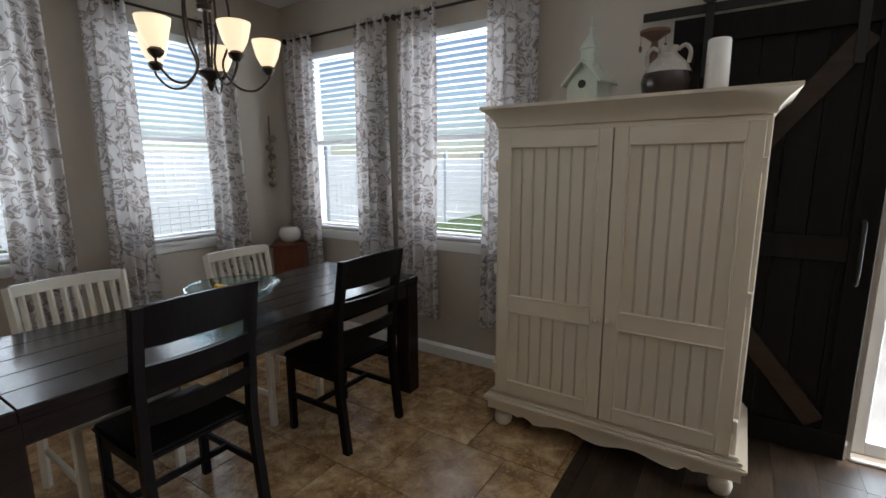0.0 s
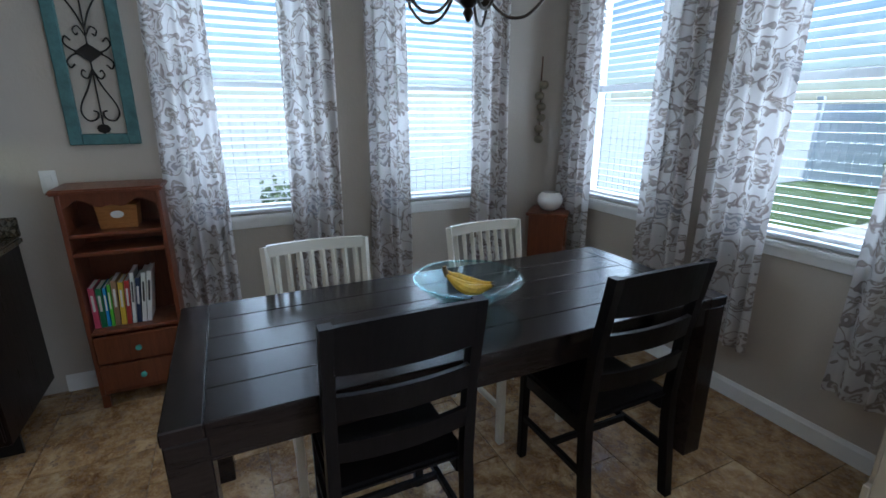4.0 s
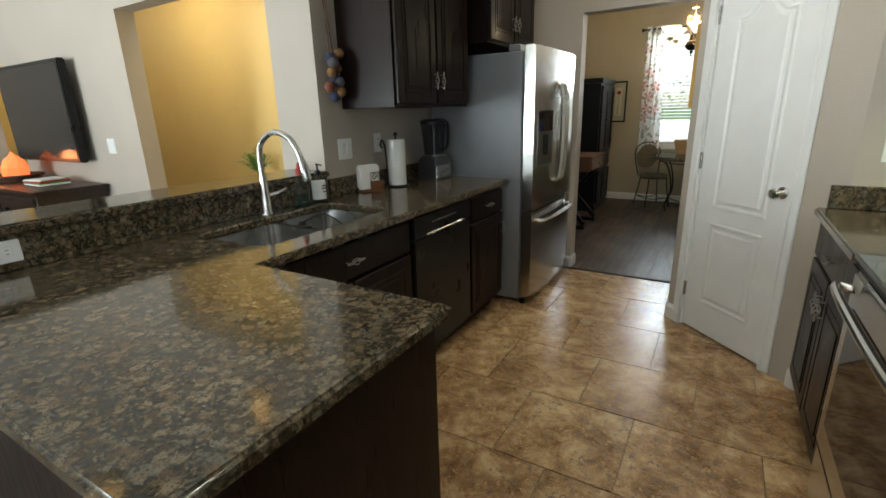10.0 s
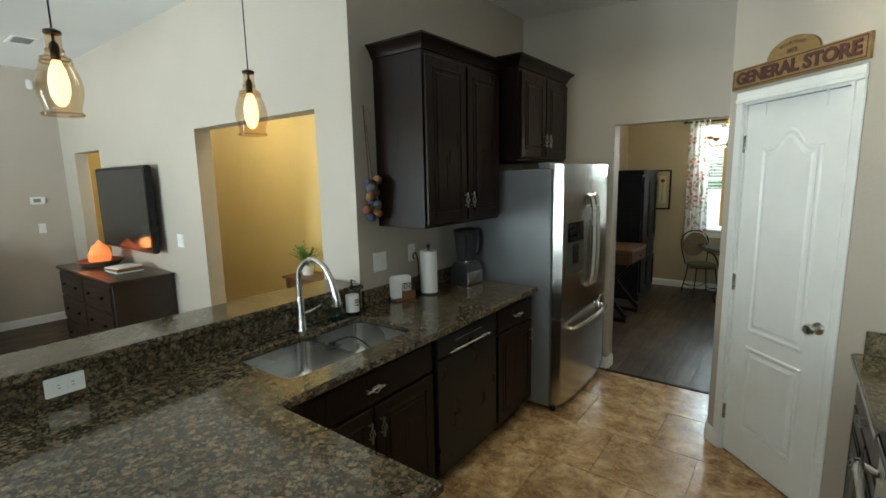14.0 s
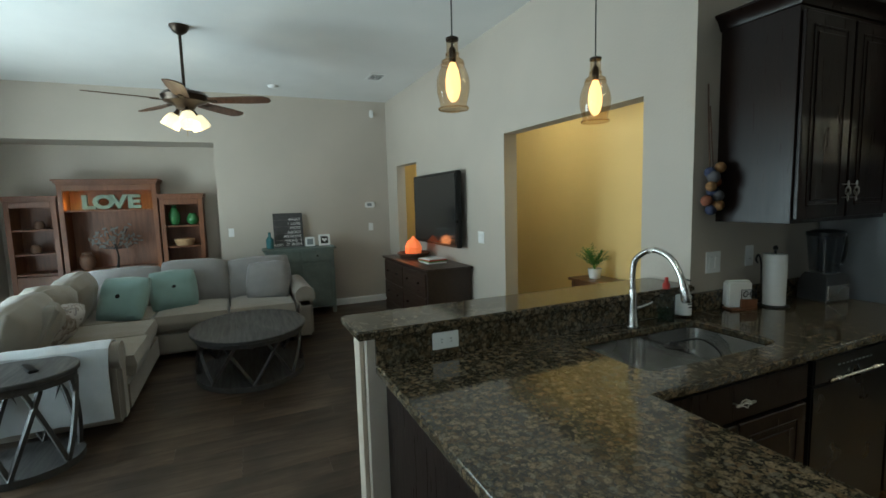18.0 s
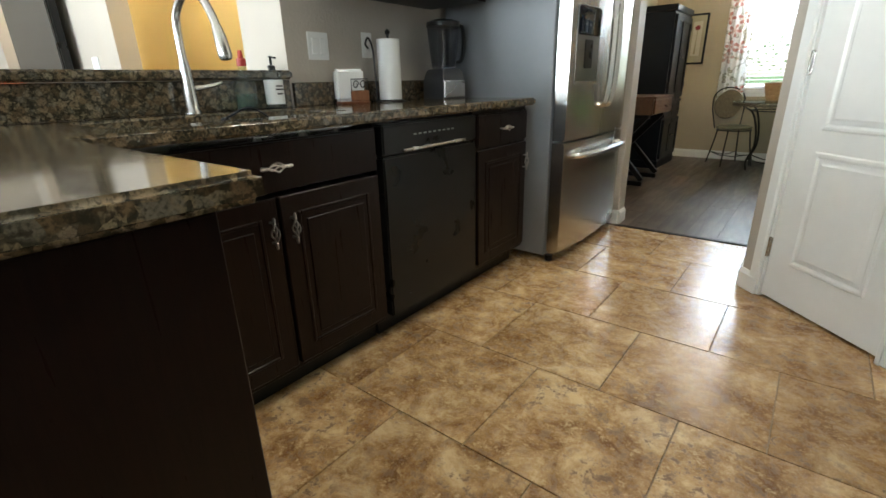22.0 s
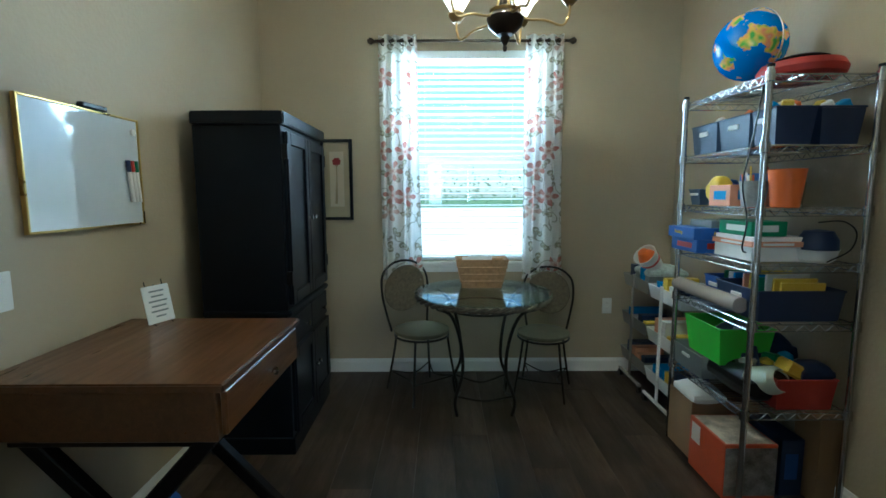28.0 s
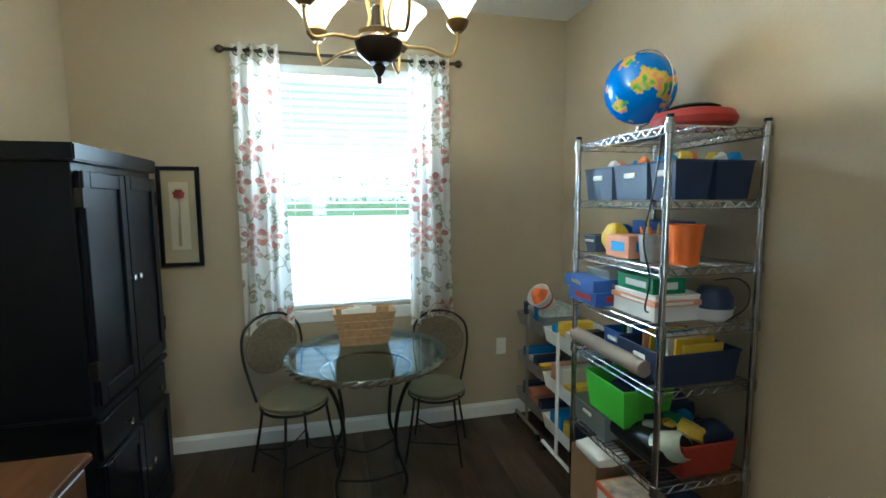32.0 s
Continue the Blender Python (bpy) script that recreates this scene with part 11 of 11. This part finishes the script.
part("control_panel", box((-0.05, -0.088, 0.1), (0.05, -0.06, 0.145), 0.006, Matrix.Translation((0, 0.024, 0.014)) @ Matrix.Rotation(radians(-10), 4, "X")), CHROME, bl)
part("jar", lathe([(0.06, 0.156), (0.068, 0.165), (0.088, 0.36), (0.09, 0.365), (0.084, 0.362), (0.064, 0.17)], 20), glass("smoky_jar", (0.72, 0.74, 0.77), 0.04), bl)
part("lid", lathe([(0, 0.366), (0.091, 0.366), (0.091, 0.388), (0.055, 0.4), (0, 0.4)], 20), BLACKP, bl)
part("handle", tube(curve_pts([(0.086, 0, 0.372), (0.145, 0, 0.367), (0.152, 0, 0.26), (0.13, 0, 0.2), (0.074, 0, 0.19)], 5), 0.011, 8), BLACKP, bl)
part("blade_shaft", tube([(0, 0, 0.16), (0, 0, 0.34)], 0.006, 8), STEEL, bl)
gl_ = thing("ball_garland", Matrix.Translation((XL + 0.006, 3.03, 1.44)), "bundle of coloured woven balls hanging on a cord", "garland")
part("cord", joined(tube([(0.03, 0, 0.18), (0.008, 0.0, 0.55), (0.004, 0, 0.66)], 0.004, 6), tube([(0.03, 0.03, 0.15), (0.01, 0.01, 0.55)], 0.003, 6)), RUSTY, gl_)
rnd = random.Random(3)
bcol = [plain("ball_indigo", (0.03, 0.035, 0.07), 0.9, var=0.3, scale=40), plain("ball_ochre", (0.2, 0.1, 0.035), 0.9, var=0.3, scale=40), plain("ball_rust", (0.18, 0.06, 0.03), 0.9, var=0.3, scale=40), plain("ball_grey", (0.08, 0.075, 0.08), 0.9, var=0.3, scale=40)]
for k in range(10):
    r_ = rnd.uniform(0.026, 0.033)
    part("ball", lathe([(r_ * math.cos(radians(a)), r_ * math.sin(radians(a))) for a in range(-90, 91, 18)], 12, Matrix.Translation((0.04 + 0.02 * (k % 2), 0.035 * math.sin(k * 2.3), 0.02 + 0.024 * k))), bcol[k % 4], gl_)

# pendant lamps over the bar
BULBGLASS = emitter("lit_bulb_glass", (1.0, 0.66, 0.3), 2.3)
for x, y, low in ((0.80, 1.69, 1.94), (0.88, 2.41, 1.902)):
    pn = thing("pendant_lamp", Matrix.Translation((x, y, low)), "smoked glass jar pendant lamp with a glowing filament bulb", "pendant lamp", "bar pendants")
    part("shade", lathe([(0.064, 0.0), (0.066, 0.008), (0.058, 0.02), (0.06, 0.035), (0.07, 0.07), (0.0735, 0.1), (0.071, 0.13), (0.06, 0.165), (0.049, 0.185), (0.05, 0.195), (0.046, 0.205), (0.034, 0.215), (0.027, 0.235), (0.025, 0.26), (0.025, 0.292)], 32), AMBER, pn, "smoked amber glass shade")
    for z, r_ in ((0.006, 0.066), (0.192, 0.05), (0.206, 0.046), (0.236, 0.028)):
        part("glass_ring", tube([(r_ * math.cos(a), r_ * math.sin(a), z) for a in [2 * math.pi * k / 28 for k in range(28)]], 0.003, 6, True), AMBER, pn)
    part("socket", lathe([(0, 0.2), (0.015, 0.2), (0.016, 0.25), (0.012, 0.262), (0.005, 0.268), (0.005, 0.2925), (0, 0.2925)], 18), BRONZE, pn)
    part("lid", lathe([(0, 0.2928), (0.028, 0.2928), (0.028, 0.303), (0.012, 0.311), (0, 0.313)], 20), BRONZE, pn)
    part("cord", tube([(0, 0, 0.3), (0, 0, CEIL_Z - low - 0.015)], 0.0032, 6), BLACKP, pn)
    part("canopy", lathe([(0, -0.02), (0.02, -0.02), (0.055, -0.008), (0.06, -0.0005), (0, -0.0005)], 24, Matrix.Translation((0, 0, CEIL_Z - low))), BRONZE, pn)
    bb = part("bulb", lathe([(0.012, 0.205), (0.016, 0.19), (0.026, 0.165), (0.033, 0.125), (0.032, 0.085), (0.022, 0.05), (0.01, 0.036), (0, 0.034)], 20), BULBGLASS, pn)
    fm_ = B()
    for k in range(6):
        a = 2 * math.pi * k / 6
        add_tube(fm_, [(0.008 * math.cos(a), 0.008 * math.sin(a), 0.18), (0.014 * math.cos(a), 0.014 * math.sin(a), 0.075)], 0.0022, 5)
    part("filament", fm_, FILAMENT, bb)
    bulb("pendant_glow", (x, y, low + 0.125), 3, (1.0, 0.74, 0.45), 0.02)
fn = thing("fern", Matrix.Translation((-0.68, 3.82, 0.7805)), "small green fern in a pale pot on the hall table", "plant")
part("pot", lathe([(0, 0), (0.05, 0), (0.065, 0.09), (0.058, 0.09), (0, 0.07)], 20), WHITECER, fn)
st_, lf_ = fronds(26, 0.26, 0.2, 11, 8, 0.06, 0.008)
part("stem", moved(st_, Matrix.Translation((0, 0, 0.07))), GREENLEAF, fn)
tagged(part("leaf", moved(lf_, Matrix.Translation((0, 0, 0.07))), GREENLEAF, fn), kind="stuff")
# added fill lamps without fixtures, hidden behind the header to brighten the hallway
bulb("hallway_glow", (-1.3, 3.2, 2.5), 12, (1.0, 0.9, 0.7), 0.08)
bulb("hallway_glow", (0.35, 3.2, 2.5), 8, (1.0, 0.9, 0.7), 0.08)
bulb("hallway_glow", (-3.3, 3.25, 2.5), 6, (1.0, 0.88, 0.66), 0.08)

# ceiling fan
FANW = wood("fan_blade_walnut", (0.05, 0.022, 0.012), (0.12, 0.055, 0.03), 0, 3.0, 0.35, 12)
cf = thing("ceiling_fan", Matrix.Translation((-1.86, 0.45, CEIL_Z)), "bronze ceiling fan with walnut blades and three lit shades", "ceiling fan")
part("canopy", lathe([(0, -0.07), (0.02, -0.07), (0.05, -0.05), (0.075, -0.015), (0.078, -0.0005), (0, -0.0005)], 24), BRONZE, cf)
part("downrod", tube([(0, 0, -0.06), (0, 0, -0.51)], 0.012, 10), BRONZE, cf)
part("motor", lathe([(0, -0.5), (0.03, -0.5), (0.06, -0.515), (0.165, -0.545), (0.185, -0.57), (0.165, -0.615), (0.09, -0.64), (0.06, -0.68), (0, -0.68)], 28), BRONZE, cf)
for k in range(5):
    a = 2 * math.pi * k / 5 + 1.222
    m_ = Matrix.Rotation(a, 4, "Z") @ Matrix.Translation((0, 0, -0.605)) @ Matrix.Rotation(radians(-11), 4, "X")
    bl_ = part("blade", prism([(0.2, -0.055), (0.5, -0.07), (0.66, -0.066), (0.7, -0.03), (0.705, 0.0), (0.7, 0.03), (0.66, 0.066), (0.5, 0.07), (0.2, 0.055)], -0.004, 0.004, m_), FANW, cf)
    part("blade_iron", box((0.1, -0.02, -0.012), (0.26, 0.02, -0.0045), 0.003, m_), BRONZE, bl_)
for k in range(3):
    a = 2 * math.pi * k / 3 + 0.2
    m_ = Matrix.Translation((0.075 * math.cos(a), 0.075 * math.sin(a), -0.7)) @ Matrix.Rotation(a, 4, "Z") @ Matrix.Rotation(radians(150), 4, "Y")
    l_ = part("lamp_socket", lathe([(0, -0.03), (0.014, -0.03), (0.02, 0.0), (0.026, 0.02), (0, 0.02)], 14, m_), BRONZE, cf)
    part("shade", lathe([(0.026, 0.018), (0.05, 0.034), (0.068, 0.08), (0.077, 0.135), (0.072, 0.135), (0.062, 0.08), (0.036, 0.034)], 20, m_), SHADE, l_, "glowing frosted glass shade")
    part("bulb", lathe([(0, 0.02), (0.014, 0.022), (0.024, 0.06), (0.02, 0.085), (0, 0.092)], 12, m_), SHADE, l_)
part("pull_chain", tube([(0.02, 0, -0.68), (0.02, 0, -0.9)], 0.002, 5), BRASS, cf)
bulb("fan_glow", (-1.86, 0.45, CEIL_Z - 0.96), 6, (1.0, 0.8, 0.55))

# ---- floor pieces ----
P = 0.4835
full = mesh_of("floor_tile", box((-P / 2 + 0.0022, -P / 2 + 0.0022, -0.02), (P / 2 - 0.0022, P / 2 - 0.0022, 0.0), 0.0008), TILE)
tiles = thing("floor_tiles", Matrix(), "brown mottled ceramic floor tiles laid in a running bond", "floor", kind="structure")
row = -12
while True:
    y0 = 3.52 + P * row
    if y0 >= 4.965:
        break
    shift = 2.43 if row % 2 else 2.685
    ya, yb = max(y0, YN), min(y0 + P, 4.965)
    for k in range(-4, 5):
        xa, xb = max(shift + P * k, 0.946 if yb < 1.25 else 1.0), min(shift + P * (k + 1), XR)
        if xb - xa < 0.03 or yb - ya < 0.03:
            continue
        if xb - xa > P - 0.001 and yb - ya > P - 0.001:
            piece("floor_tile", full, tiles, ((xa + xb) / 2, (ya + yb) / 2, 0))
        else:
            part("floor_tile", box((xa + 0.0022, ya + 0.0022, -0.02), (xb - 0.0022, yb - 0.0022, 0.0), 0.0008), TILE, tiles)
    row += 1


def planks(parent, x0, x1, y0, y1, w, length, seed):
    """Boards along y between the bounds."""
    rnd = random.Random(seed)
    cache = {}
    x = x0
    while x < x1 - 0.02:
        xb = min(x + w, x1)
        y = y0 - rnd.uniform(0, length)
        while y < y1:
            ya, yb = max(y, y0), min(y + length, y1)
            if yb - ya > 0.03:
                key = (round(xb - x, 3), round(yb - ya, 2))
                if key not in cache:
                    hx, hy = (xb - x) / 2 - 0.0005, (yb - ya) / 2 - 0.0005
                    cache[key] = mesh_of("floor_plank", box((-hx, -hy, -0.014), (hx, hy, 0.0)), PLANK)
                piece("floor_plank", cache[key], parent, ((x + xb) / 2, (ya + yb) / 2, 0))
            y += length
        x = xb


fl = thing("floor_planks_study", Matrix(), "dark brown wooden plank floor of the study", "floor", kind="structure")
planks(fl, SX0, SX1, 5.0, YW, 0.19, 1.7, 5)
fl = thing("floor_planks_living", Matrix(), "dark brown wooden plank floor of the living room", "floor", kind="structure")
planks(fl, XF - 0.6, 0.885, YN, YT + 0.1, 0.178, 1.35, 6)
